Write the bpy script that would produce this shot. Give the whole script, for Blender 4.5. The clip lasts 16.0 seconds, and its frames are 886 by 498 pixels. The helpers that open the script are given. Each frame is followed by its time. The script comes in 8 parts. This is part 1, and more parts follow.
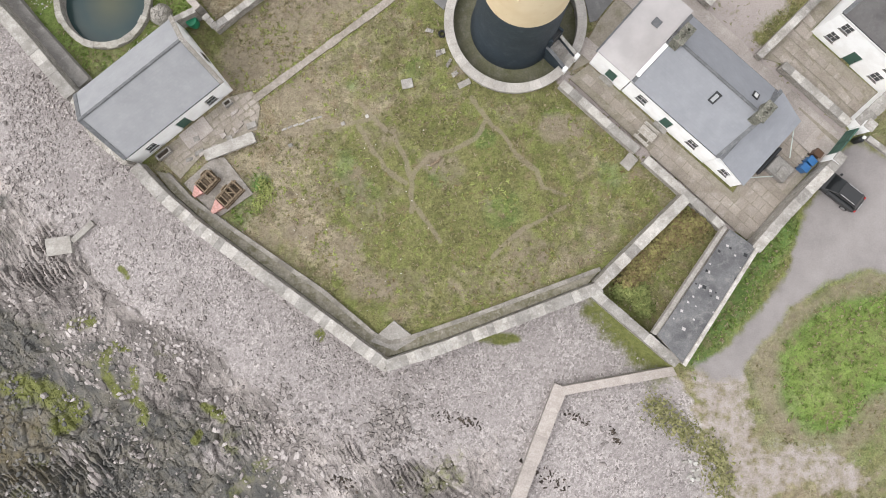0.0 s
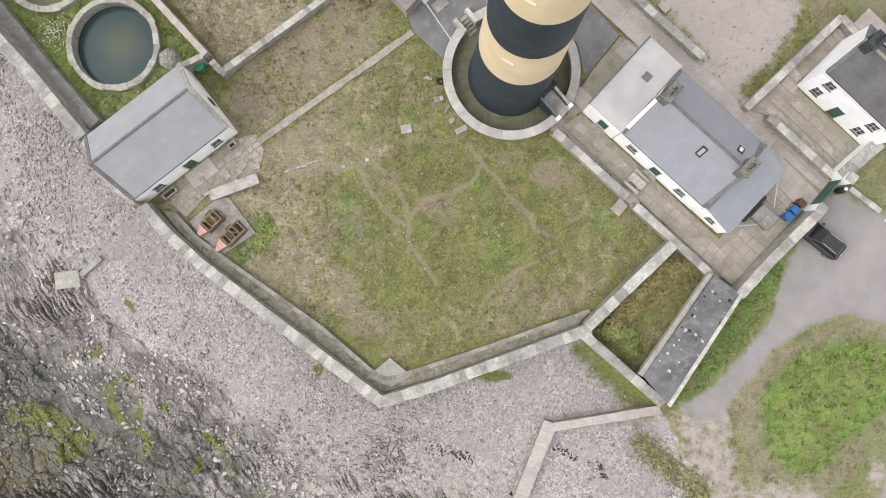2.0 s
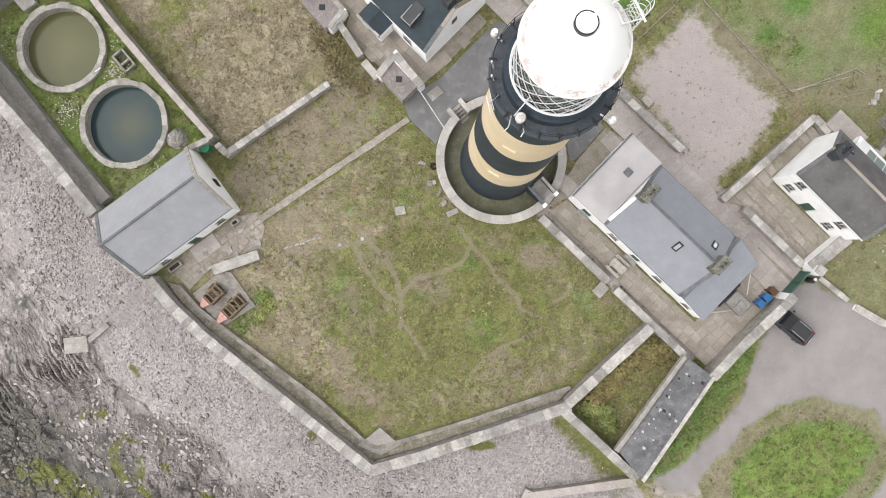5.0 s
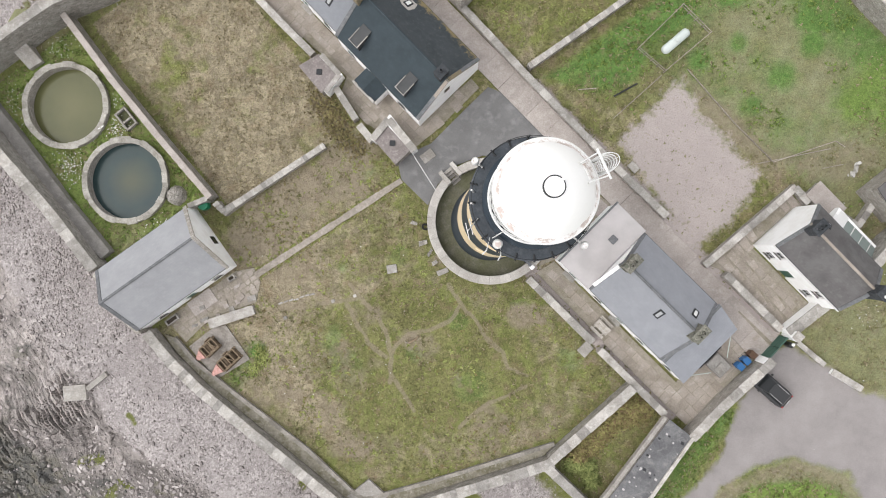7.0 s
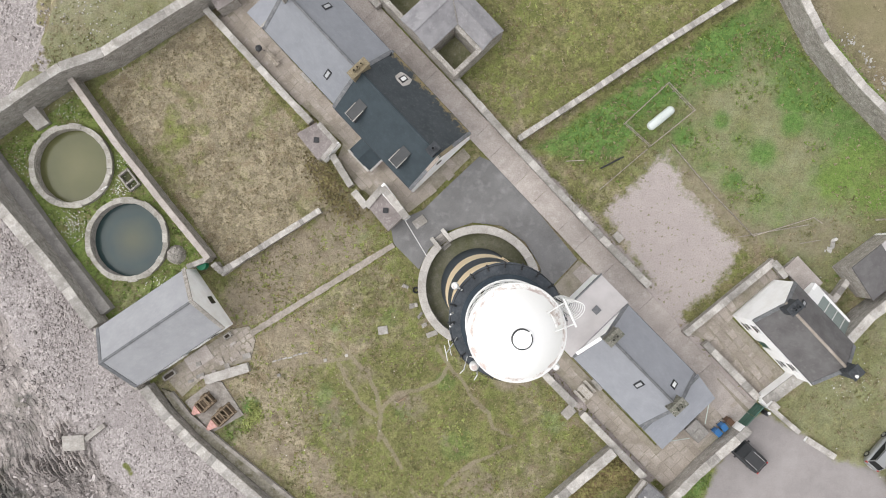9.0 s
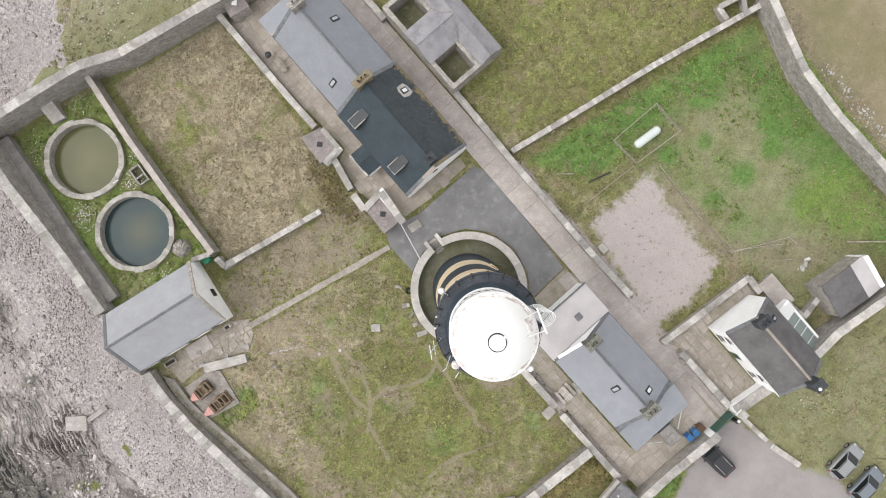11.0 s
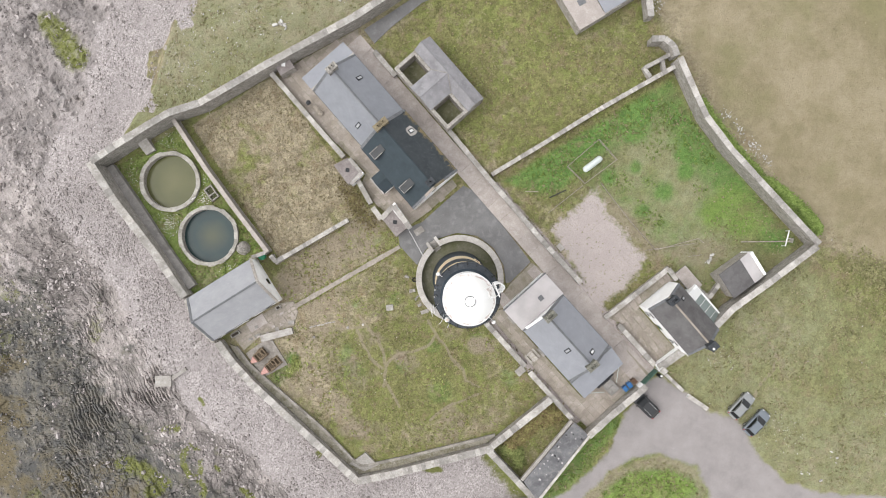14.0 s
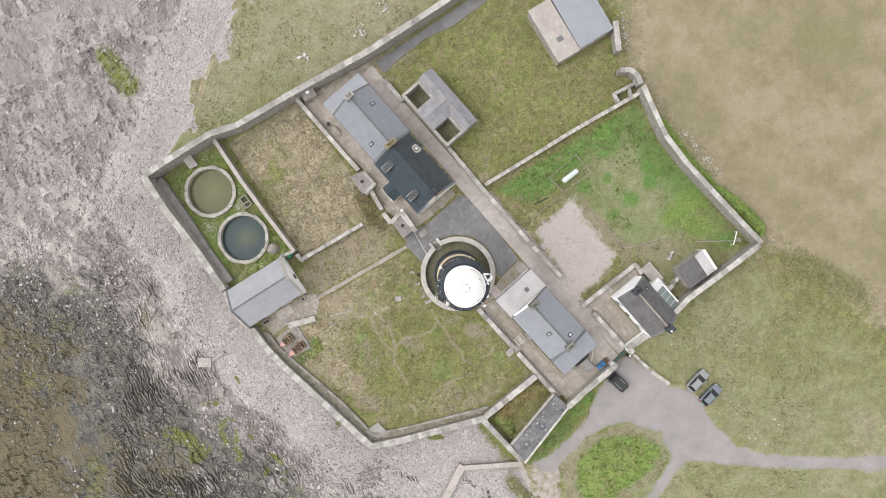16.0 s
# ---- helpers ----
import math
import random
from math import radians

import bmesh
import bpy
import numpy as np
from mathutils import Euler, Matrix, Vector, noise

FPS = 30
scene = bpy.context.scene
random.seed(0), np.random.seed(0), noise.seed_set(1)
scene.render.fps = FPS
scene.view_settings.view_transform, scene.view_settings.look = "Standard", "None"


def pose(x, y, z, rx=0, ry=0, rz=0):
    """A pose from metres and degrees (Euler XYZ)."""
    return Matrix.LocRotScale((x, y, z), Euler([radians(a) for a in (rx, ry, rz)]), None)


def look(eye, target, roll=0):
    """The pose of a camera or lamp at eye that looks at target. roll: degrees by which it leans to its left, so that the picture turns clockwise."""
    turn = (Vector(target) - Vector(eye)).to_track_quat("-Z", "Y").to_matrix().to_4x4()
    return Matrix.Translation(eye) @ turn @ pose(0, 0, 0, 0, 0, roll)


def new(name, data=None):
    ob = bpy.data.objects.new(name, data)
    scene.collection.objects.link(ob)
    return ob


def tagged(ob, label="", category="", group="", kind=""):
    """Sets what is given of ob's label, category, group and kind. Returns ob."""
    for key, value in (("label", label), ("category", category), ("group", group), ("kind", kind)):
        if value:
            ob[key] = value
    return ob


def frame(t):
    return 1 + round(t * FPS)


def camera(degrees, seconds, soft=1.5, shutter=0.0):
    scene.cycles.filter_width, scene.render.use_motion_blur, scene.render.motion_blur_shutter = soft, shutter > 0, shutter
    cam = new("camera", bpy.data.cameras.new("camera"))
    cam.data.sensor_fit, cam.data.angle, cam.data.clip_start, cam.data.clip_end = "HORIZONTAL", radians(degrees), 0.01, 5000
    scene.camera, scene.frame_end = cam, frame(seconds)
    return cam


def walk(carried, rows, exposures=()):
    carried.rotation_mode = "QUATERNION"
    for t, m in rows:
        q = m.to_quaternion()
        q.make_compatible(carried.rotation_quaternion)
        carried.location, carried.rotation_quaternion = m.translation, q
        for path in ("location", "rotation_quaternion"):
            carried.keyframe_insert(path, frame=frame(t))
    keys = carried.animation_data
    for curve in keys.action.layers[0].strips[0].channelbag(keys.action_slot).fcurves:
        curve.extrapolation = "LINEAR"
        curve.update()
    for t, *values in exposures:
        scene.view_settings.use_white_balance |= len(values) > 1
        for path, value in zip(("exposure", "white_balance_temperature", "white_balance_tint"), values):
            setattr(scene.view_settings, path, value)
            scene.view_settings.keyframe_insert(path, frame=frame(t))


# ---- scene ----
cam = camera(65.48, 16.0, 1.0)
# seconds, eye x y z, tilts about x and y from straight down, heading
PATH = [
    (0, 0.001, 0.001, 57.365, -0.256, 0.672, -0.000),
    (0.5, 0.094, 0.810, 57.897, -0.264, 0.684, 0.205),
    (1, 0.181, 1.632, 58.379, -0.260, 0.690, 0.389),
    (1.5, 0.287, 2.509, 58.878, -0.261, 0.706, 0.584),
    (2, 0.400, 3.473, 59.393, -0.259, 0.705, 0.831),
    (2.5, 0.497, 4.472, 59.869, -0.257, 0.699, 1.048),
    (3, 0.625, 5.508, 60.323, -0.258, 0.705, 1.236),
    (3.5, 0.768, 6.670, 60.841, -0.267, 0.709, 1.455),
    (4, 0.909, 7.844, 61.319, -0.286, 0.726, 1.669),
    (4.2, 0.975, 8.424, 61.578, -0.333, 0.773, 1.729),
    (6.3, 1.724, 14.128, 63.722, -0.403, 0.843, 2.756),
    (6.5, 1.801, 14.737, 63.877, -0.410, 0.841, 2.829),
    (7, 1.929, 16.055, 64.337, -0.347, 0.832, 3.038),
    (7.5, 2.057, 17.506, 64.854, -0.267, 0.822, 3.285),
    (8, 2.203, 19.095, 65.408, -0.205, 0.818, 3.565),
    (8.5, 2.361, 20.633, 65.932, -0.128, 0.834, 3.882),
    (9, 2.533, 21.905, 66.485, -0.073, 0.842, 4.185),
    (9.2, 2.590, 22.325, 66.668, -0.073, 0.842, 4.285),
    (10.25, 2.850, 22.500, 67.600, -0.120, 0.750, 5.650),
    (11.3, 3.078, 22.506, 71.621, -0.172, 0.652, 6.720),
    (11.5, 3.123, 22.549, 73.150, -0.172, 0.652, 6.804),
    (12, 3.186, 22.547, 76.823, -0.195, 0.639, 6.650),
    (12.5, 3.278, 22.569, 80.837, -0.192, 0.612, 6.509),
    (13, 3.440, 22.602, 84.769, -0.197, 0.630, 6.405),
    (13.5, 3.546, 22.573, 88.791, -0.191, 0.627, 6.324),
    (14, 3.569, 22.549, 92.736, -0.187, 0.614, 6.303),
    (14.5, 3.559, 22.492, 96.849, -0.173, 0.585, 6.210),
    (15, 3.552, 22.449, 100.682, -0.156, 0.574, 6.154),
    (15.5, 3.550, 22.392, 104.720, -0.135, 0.547, 6.097),
    (16, 3.491, 22.356, 108.688, -0.112, 0.517, 6.073),
]
walk(cam, [(t, pose(x, y, z, a, b, c)) for t, x, y, z, a, b, c in PATH],
     [(0, 0.82), (3.5, 0.83), (6.3, 0.74), (8.0, 0.73), (9.2, 0.75), (11.5, 0.81), (16, 0.83)])

# ---- light: an even overcast sky with a weak, wide sun from the west-south-west ----
SUN_EL, SUN_AZ = radians(52), radians(255)
world = bpy.data.worlds.new("overcast_sky")
scene.world = world
world.use_nodes = True
wt = world.node_tree
sky = wt.nodes.new("ShaderNodeTexSky")
sky.sky_type, sky.sun_disc = "NISHITA", False
sky.sun_elevation, sky.sun_rotation = SUN_EL, SUN_AZ
sky.dust_density, sky.air_density = 4.0, 1.0
grey = wt.nodes.new("ShaderNodeHueSaturation")
grey.inputs["Saturation"].default_value = 0.30
wt.links.new(sky.outputs[0], grey.inputs["Color"])
dome = wt.nodes.new("ShaderNodeMix")
dome.data_type = "RGBA"
dome.inputs[0].default_value = 0.75
dome.inputs[7].default_value = (5.25, 5.2, 5.3, 1)
wt.links.new(grey.outputs[0], dome.inputs[6])
wt.links.new(dome.outputs[2], wt.nodes["Background"].inputs[0])
wt.nodes["Background"].inputs[1].default_value = 0.15
sun = new("sun", bpy.data.lights.new("sun", "SUN"))
sun.data.energy, sun.data.angle, sun.data.color = 0.9, radians(55), (1.0, 0.98, 0.95)
sun.matrix_world = look((math.sin(SUN_AZ) * 50, math.cos(SUN_AZ) * 50, 50 * math.tan(SUN_EL)), (0, 0, 0))


# ---- materials ----
class Nodes:
    """A short hand for node materials."""

    def __init__(self, name):
        self.mat = bpy.data.materials.new(name)
        self.mat.use_nodes = True
        self.t = self.mat.node_tree
        self.bsdf = self.t.nodes["Principled BSDF"]
        self.co = self.t.nodes.new("ShaderNodeNewGeometry").outputs["Position"]

    def put(self, socket, value):
        if hasattr(value, "is_linked"):
            self.t.links.new(value, socket)
        elif isinstance(value, (int, float)) and socket.type in ("RGBA", "VECTOR"):
            socket.default_value = (value,) * (4 if socket.type == "RGBA" else 3)
        elif socket.type == "RGBA" and len(value) == 3:
            socket.default_value = (*value, 1)
        else:
            socket.default_value = value

    def stretch(self, sx, sy, sz, turn=0.0, src=None):
        m = self.t.nodes.new("ShaderNodeMapping")
        self.t.links.new(src or self.co, m.inputs["Vector"])
        m.inputs["Scale"].default_value = (sx, sy, sz)
        m.inputs["Rotation"].default_value = (0, 0, turn)
        return m.outputs[0]

    def noise(self, scale, detail=3.0, rough=0.55, co=None, warp=0.0):
        n = self.t.nodes.new("ShaderNodeTexNoise")
        n.inputs["Scale"].default_value, n.inputs["Detail"].default_value = scale, detail
        n.inputs["Roughness"].default_value, n.inputs["Distortion"].default_value = rough, warp
        self.t.links.new(co or self.co, n.inputs["Vector"])
        return n.outputs["Fac"]

    def cells(self, scale, feature="F1", out="Distance", co=None, random=1.0):
        n = self.t.nodes.new("ShaderNodeTexVoronoi")
        n.feature = feature
        n.inputs["Scale"].default_value, n.inputs["Randomness"].default_value = scale, random
        self.t.links.new(co or self.co, n.inputs["Vector"])
        return n.outputs[out]

    def warped(self, co, scale, amount):
        """Coordinates pushed about by noise."""
        n = self.t.nodes.new("ShaderNodeTexNoise")
        n.inputs["Scale"].default_value, n.inputs["Detail"].default_value = scale, 4.0
        self.t.links.new(co, n.inputs["Vector"])
        m = self.t.nodes.new("ShaderNodeVectorMath")
        m.operation = "MULTIPLY_ADD"
        self.t.links.new(n.outputs["Color"], m.inputs[0])
        m.inputs[1].default_value = (amount,) * 3
        self.t.links.new(co, m.inputs[2])
        return m.outputs[0]

    def ramp(self, fac, *stops):
        n = self.t.nodes.new("ShaderNodeValToRGB")
        el = n.color_ramp.elements
        while len(el) < len(stops):
            el.new(0.5)
        for e, (p, c) in zip(el, stops):
            e.position = p
            e.color = (c, c, c, 1) if isinstance(c, (int, float)) else (*c, 1)
        self.put(n.inputs[0], fac)
        return n.outputs[0]

    def mix(self, fac, a, b, how="MIX"):
        n = self.t.nodes.new("ShaderNodeMix")
        n.data_type, n.blend_type = "RGBA", how
        self.put(n.inputs[0], fac), self.put(n.inputs[6], a), self.put(n.inputs[7], b)
        return n.outputs[2]

    def calc(self, how, a, b=0.0, clamp=False):
        n = self.t.nodes.new("ShaderNodeMath")
        n.operation, n.use_clamp = how, clamp
        self.put(n.inputs[0], a), self.put(n.inputs[1], b)
        return n.outputs[0]

    def each(self):
        return self.t.nodes.new("ShaderNodeObjectInfo").outputs["Random"]

    def island(self):
        return self.t.nodes.new("ShaderNodeNewGeometry").outputs["Random Per Island"]

    def zone(self, name):
        n = self.t.nodes.new("ShaderNodeAttribute")
        n.attribute_name = name
        s = self.t.nodes.new("ShaderNodeSeparateColor")
        self.t.links.new(n.outputs["Color"], s.inputs[0])
        return (*s.outputs, n.outputs["Alpha"])

    def done(self, color, rough=0.85, bump=None, height=0.02, metal=0.0, spec=0.3):
        self.put(self.bsdf.inputs["Base Color"], color)
        self.put(self.bsdf.inputs["Roughness"], rough)
        self.put(self.bsdf.inputs["Metallic"], metal)
        self.put(self.bsdf.inputs["Specular IOR Level"], spec)
        if bump is not None:
            b = self.t.nodes.new("ShaderNodeBump")
            b.inputs["Distance"].default_value, b.inputs["Strength"].default_value = height, 1.0
            self.t.links.new(bump, b.inputs["Height"])
            self.t.links.new(b.outputs[0], self.bsdf.inputs["Normal"])
        return self.mat


def weathered(name, base, dark, light, scale=1.2, rough=0.85, height=0.02, grain=9.0, spec=0.25, each=0.0):
    """A worn mineral or painted surface: a base colour with broad stains and fine grain."""
    n = Nodes(name)
    c = n.mix(n.ramp(n.noise(scale, 5, 0.6), (0.35, 0.0), (0.62, 1.0)), dark, base)
    c = n.mix(n.ramp(n.noise(scale * 2.7, 4, 0.65), (0.52, 0.0), (0.72, 0.8)), c, light)
    fine = n.noise(grain, 4, 0.7)
    c = n.mix(0.5, c, n.mix(1.0, c, n.ramp(fine, (0.25, 0.45), (0.75, 1.45)), "MULTIPLY"))
    if each:
        c = n.mix(1.0, c, n.ramp(n.each(), (0.0, 1.0 - each), (1.0, 1.0 + each * 0.6)), "MULTIPLY")
    return n.done(c, rough, fine, height, spec=spec)


def plain(name, color, rough=0.5, metal=0.0, spec=0.4, vary=0.15):
    n = Nodes(name)
    f = n.noise(6.0, 3)
    lo = tuple(v * (1 - vary) for v in color)
    return n.done(n.mix(f, lo, color), rough, metal=metal, spec=spec)


def rubble(name, base, dark, light, size=2.6, height=0.05, joint=(0.30, 0.28, 0.25)):
    """Rough stone walling: uneven stones with sunk joints."""
    n = Nodes(name)
    co = n.stretch(1, 1, 1.6)
    edge = n.cells(size, "DISTANCE_TO_EDGE", co=co)
    tone = n.cells(size, "F1", "Color", co=co)
    c = n.mix(n.ramp(tone, (0.15, 0.0), (0.8, 1.0)), dark, base)
    c = n.mix(n.ramp(n.noise(1.3, 4), (0.5, 0.0), (0.7, 0.8)), c, light)
    c = n.mix(n.ramp(edge, (0.02, 1.0), (0.07, 0.0)), c, joint)
    c = n.mix(1.0, c, n.ramp(n.noise(11, 4, 0.7), (0.25, 0.6), (0.75, 1.35)), "MULTIPLY")
    return n.done(c, 0.92, n.ramp(edge, (0.0, 0.0), (0.12, 1.0)), height, spec=0.2)


def make_ground():
    n = Nodes("ground_cover")
    shingle, rock, dry, bare = n.zone("zone_a")
    tarmac, worn, weed, lush = n.zone("zone_b")
    ragged = n.calc("SUBTRACT", n.noise(1.1, 5, 0.7), 0.5)

    def edged(mask, soft=0.16, amount=0.9):
        m = n.calc("ADD", mask, n.calc("MULTIPLY", ragged, amount))
        return n.ramp(m, (0.5 - soft, 0.0), (0.5 + soft, 1.0))

    tuft = n.noise(3.0, 7, 0.75)
    fine = n.noise(9.0, 5, 0.8)
    clump = n.noise(0.5, 5, 0.65)
    # grass: lush, mid and dry blades
    green = n.mix(n.ramp(tuft, (0.32, 0.0), (0.66, 1.0)), (0.090, 0.092, 0.037), (0.238, 0.232, 0.10))
    green = n.mix(n.ramp(clump, (0.46, 0.0), (0.60, 0.8)), green, n.mix(tuft, (0.11, 0.132, 0.037), (0.222, 0.247, 0.085)))
    straw = n.mix(n.ramp(tuft, (0.3, 0.0), (0.7, 1.0)), (0.19, 0.162, 0.108), (0.385, 0.335, 0.24))
    straw = n.mix(n.ramp(n.noise(0.8, 5, 0.7), (0.5, 0.0), (0.64, 0.7)), straw, (0.165, 0.13, 0.09))
    bright = n.mix(n.ramp(tuft, (0.3, 0.0), (0.7, 1.0)), (0.064, 0.138, 0.032), (0.152, 0.25, 0.072))
    d = n.calc("ADD", dry, n.calc("MULTIPLY", n.calc("SUBTRACT", n.mix(0.45, n.noise(0.3, 4, 0.55), n.noise(1.1, 5, 0.65)), 0.5), 2.8))
    grass = n.mix(n.ramp(d, (0.25, 0.0), (0.75, 1.0)), green, straw)
    wet, brown, field, pale = n.zone("zone_c")
    sunny, bed_tone, trail, lilac = n.zone("zone_d")
    meadow = n.mix(n.ramp(n.noise(0.22, 6, 0.65), (0.38, 0.0), (0.62, 1.0)), (0.225, 0.195, 0.118), (0.305, 0.262, 0.178))
    meadow = n.mix(n.ramp(n.noise(0.09, 4, 0.6), (0.52, 0.0), (0.66, 0.7)), meadow, (0.205, 0.192, 0.10))
    grass = n.mix(field, grass, meadow)
    grass = n.mix(n.calc("MULTIPLY", pale, n.ramp(n.noise(0.5, 5, 0.65), (0.35, 0.35), (0.65, 0.9))), grass, n.mix(n.noise(0.25, 5, 0.6), (0.205, 0.215, 0.125), (0.29, 0.285, 0.19)))
    yellow = n.mix(n.ramp(tuft, (0.3, 0.0), (0.7, 1.0)), (0.11, 0.165, 0.04), (0.222, 0.305, 0.08))
    bright = n.mix(sunny, bright, yellow)
    grass = n.mix(edged(lush, 0.3, 0.9), grass, bright)
    grass = n.mix(n.ramp(n.noise(1.7, 6, 0.75), (0.58, 0.0), (0.70, 0.5)), grass, (0.125, 0.105, 0.068))
    # clumps of weeds, browned patches, dark gaps; none of it in the mown hayfield
    open_ = n.calc("SUBTRACT", n.calc("SUBTRACT", 1.0, n.calc("MULTIPLY", field, 0.85)), n.calc("MULTIPLY", pale, 0.6), True)
    clod = n.cells(1.5, "F1", "Color", co=n.warped(n.co, 1.2, 0.9))
    grass = n.mix(open_, grass, n.mix(1.0, grass, n.ramp(clod, (0.15, 0.80), (0.85, 1.22)), "MULTIPLY"))
    grass = n.mix(n.mix(1.0, n.ramp(n.noise(0.55, 6, 0.72), (0.53, 0.0), (0.63, 0.65)), open_, "MULTIPLY"), grass, n.mix(tuft, (0.13, 0.095, 0.055), (0.30, 0.235, 0.155)))
    grass = n.mix(n.mix(1.0, n.ramp(n.noise(4.2, 5, 0.75), (0.56, 0.0), (0.64, 0.6)), open_, "MULTIPLY"), grass, (0.255, 0.262, 0.10))
    grass = n.mix(n.mix(1.0, n.ramp(n.noise(5.2, 4, 0.7), (0.35, 0.75), (0.43, 0.0)), open_, "MULTIPLY"), grass, (0.062, 0.060, 0.030))
    grass = n.mix(1.0, grass, n.mix(field, n.ramp(fine, (0.25, 0.60), (0.75, 1.46)), n.ramp(fine, (0.25, 0.86), (0.75, 1.14))), "MULTIPLY")
    # trodden earth and gravel
    dirt = n.mix(n.ramp(n.noise(2.2, 5, 0.7), (0.3, 0.0), (0.7, 1.0)), (0.25, 0.21, 0.17), (0.42, 0.37, 0.32))
    stones = n.noise(12.0, 4, 0.8)
    grav = n.mix(n.ramp(stones, (0.25, 0.0), (0.75, 1.0)), (0.35, 0.305, 0.287), (0.50, 0.447, 0.427))
    grav = n.mix(n.ramp(n.noise(0.7, 5, 0.6), (0.4, 0.0), (0.62, 0.6)), grav, (0.38, 0.335, 0.32))
    grav = n.mix(n.ramp(n.noise(2.4, 5, 0.7), (0.60, 0.0), (0.66, 0.85)), grav, green)
    # shingle
    peb = n.cells(6.5, "F1", "Color")
    big = n.cells(2.8, "F1", "Color")
    peb2 = n.noise(14.0, 4, 0.8)
    pebble = n.mix(n.ramp(peb, (0.1, 0.0), (0.9, 1.0)), (0.205, 0.185, 0.178), (0.58, 0.535, 0.525))
    pebble = n.mix(n.ramp(n.noise(1.4, 4, 0.7), (0.5, 0.0), (0.6, 0.85)), pebble, n.mix(n.ramp(big, (0.1, 0.0), (0.9, 1.0)), (0.295, 0.268, 0.262), (0.51, 0.468, 0.46)))
    pebble = n.mix(n.ramp(n.cells(6.5, "DISTANCE_TO_EDGE"), (0.0, 0.5), (0.08, 0.0)), pebble, (0.18, 0.161, 0.152))
    pebble = n.mix(1.0, pebble, n.ramp(peb2, (0.25, 0.7), (0.75, 1.3)), "MULTIPLY")
    pebble = n.mix(n.ramp(n.noise(0.3, 6, 0.65), (0.44, 0.0), (0.62, 0.55)), pebble, (0.33, 0.30, 0.293))
    # bedded rock
    turned = n.stretch(1, 1, 1, radians(56))
    along = n.stretch(0.7, 2.3, 1.0, 0.0, turned)
    broad = n.stretch(0.65, 1.0, 1.0, 0.0, turned)
    bed = n.noise(0.9, 8, 0.72, co=broad, warp=1.0)
    bed2 = n.noise(1.0, 6, 0.65, co=along, warp=0.9)
    lump = n.cells(2.6, "DISTANCE_TO_EDGE", co=n.stretch(0.8, 1.5, 1.0, 0.0, turned))
    stone = n.mix(n.ramp(bed, (0.34, 0.0), (0.62, 1.0)), (0.175, 0.158, 0.149), (0.375, 0.338, 0.322))
    stone = n.mix(n.ramp(n.noise(5.0, 5, 0.8), (0.33, 0.6), (0.46, 0.0)), stone, (0.18, 0.166, 0.154))
    ridged = n.ramp(n.noise(0.16, 4, 0.6), (0.47, 0.08), (0.60, 0.9))
    stone = n.mix(n.mix(1.0, n.ramp(bed2, (0.38, 0.35), (0.45, 0.0)), ridged, "MULTIPLY"), stone, (0.085, 0.08, 0.074))
    stone = n.mix(n.ramp(lump, (0.0, 0.55), (0.05, 0.0)), stone, (0.10, 0.095, 0.088))
    stone = n.mix(n.ramp(n.noise(0.14, 6, 0.65), (0.5, 0.0), (0.62, 0.5)), stone, (0.21, 0.19, 0.178))
    blocky = n.warped(n.stretch(0.62, 1.25, 1.0, 0.0, turned), 0.5, 1.6)
    stone = n.mix(n.ramp(n.cells(0.42, "F1", "Color", co=blocky), (0.2, 0.45), (0.7, 0.0)), stone, (0.165, 0.15, 0.142))
    stone = n.mix(n.ramp(n.cells(0.42, "DISTANCE_TO_EDGE", co=blocky), (0.0, 0.3), (0.045, 0.0)), stone, (0.07, 0.065, 0.06))
    stone = n.mix(n.ramp(n.cells(1.35, "DISTANCE_TO_EDGE", co=blocky), (0.0, 0.3), (0.06, 0.0)), stone, (0.09, 0.083, 0.077))
    stone = n.mix(1.0, stone, n.ramp(n.noise(0.055, 6, 0.68), (0.36, 0.66), (0.62, 1.30)), "MULTIPLY")
    stone = n.mix(1.0, stone, n.ramp(bed_tone, (0.0, 0.82), (1.0, 1.55)), "MULTIPLY")
    stone = n.mix(n.ramp(n.noise(0.13, 6, 0.7), (0.56, 0.0), (0.63, 0.85)), stone, pebble)
    stone = n.mix(n.ramp(n.calc("ADD", wet, n.calc("MULTIPLY", n.calc("SUBTRACT", n.noise(0.16, 6, 0.7), 0.5), 2.6)), (0.28, 0.0), (0.56, 0.92)), stone, n.mix(n.ramp(n.noise(0.5, 5, 0.7), (0.42, 0.0), (0.62, 1.0)), (0.085, 0.086, 0.083), (0.18, 0.168, 0.14)))
    stone = n.mix(n.mix(1.0, lilac, n.ramp(n.noise(0.4, 6, 0.7), (0.38, 0.25), (0.58, 1.0)), "MULTIPLY"), stone, n.mix(bed_tone, (0.235, 0.216, 0.212), (0.38, 0.352, 0.345)))
    stone = n.mix(n.ramp(n.calc("ADD", brown, n.calc("MULTIPLY", n.calc("SUBTRACT", n.noise(0.3, 5, 0.7), 0.5), 1.8)), (0.35, 0.0), (0.7, 0.85)), stone, n.mix(tuft, (0.11, 0.09, 0.052), (0.19, 0.16, 0.10)))
    algae = n.mix(n.ramp(tuft, (0.3, 0.0), (0.7, 1.0)), (0.10, 0.108, 0.036), (0.215, 0.23, 0.082))
    tar = n.mix(n.ramp(n.noise(0.35, 6, 0.65), (0.3, 0.0), (0.7, 1.0)), (0.225, 0.208, 0.205), (0.295, 0.274, 0.268))
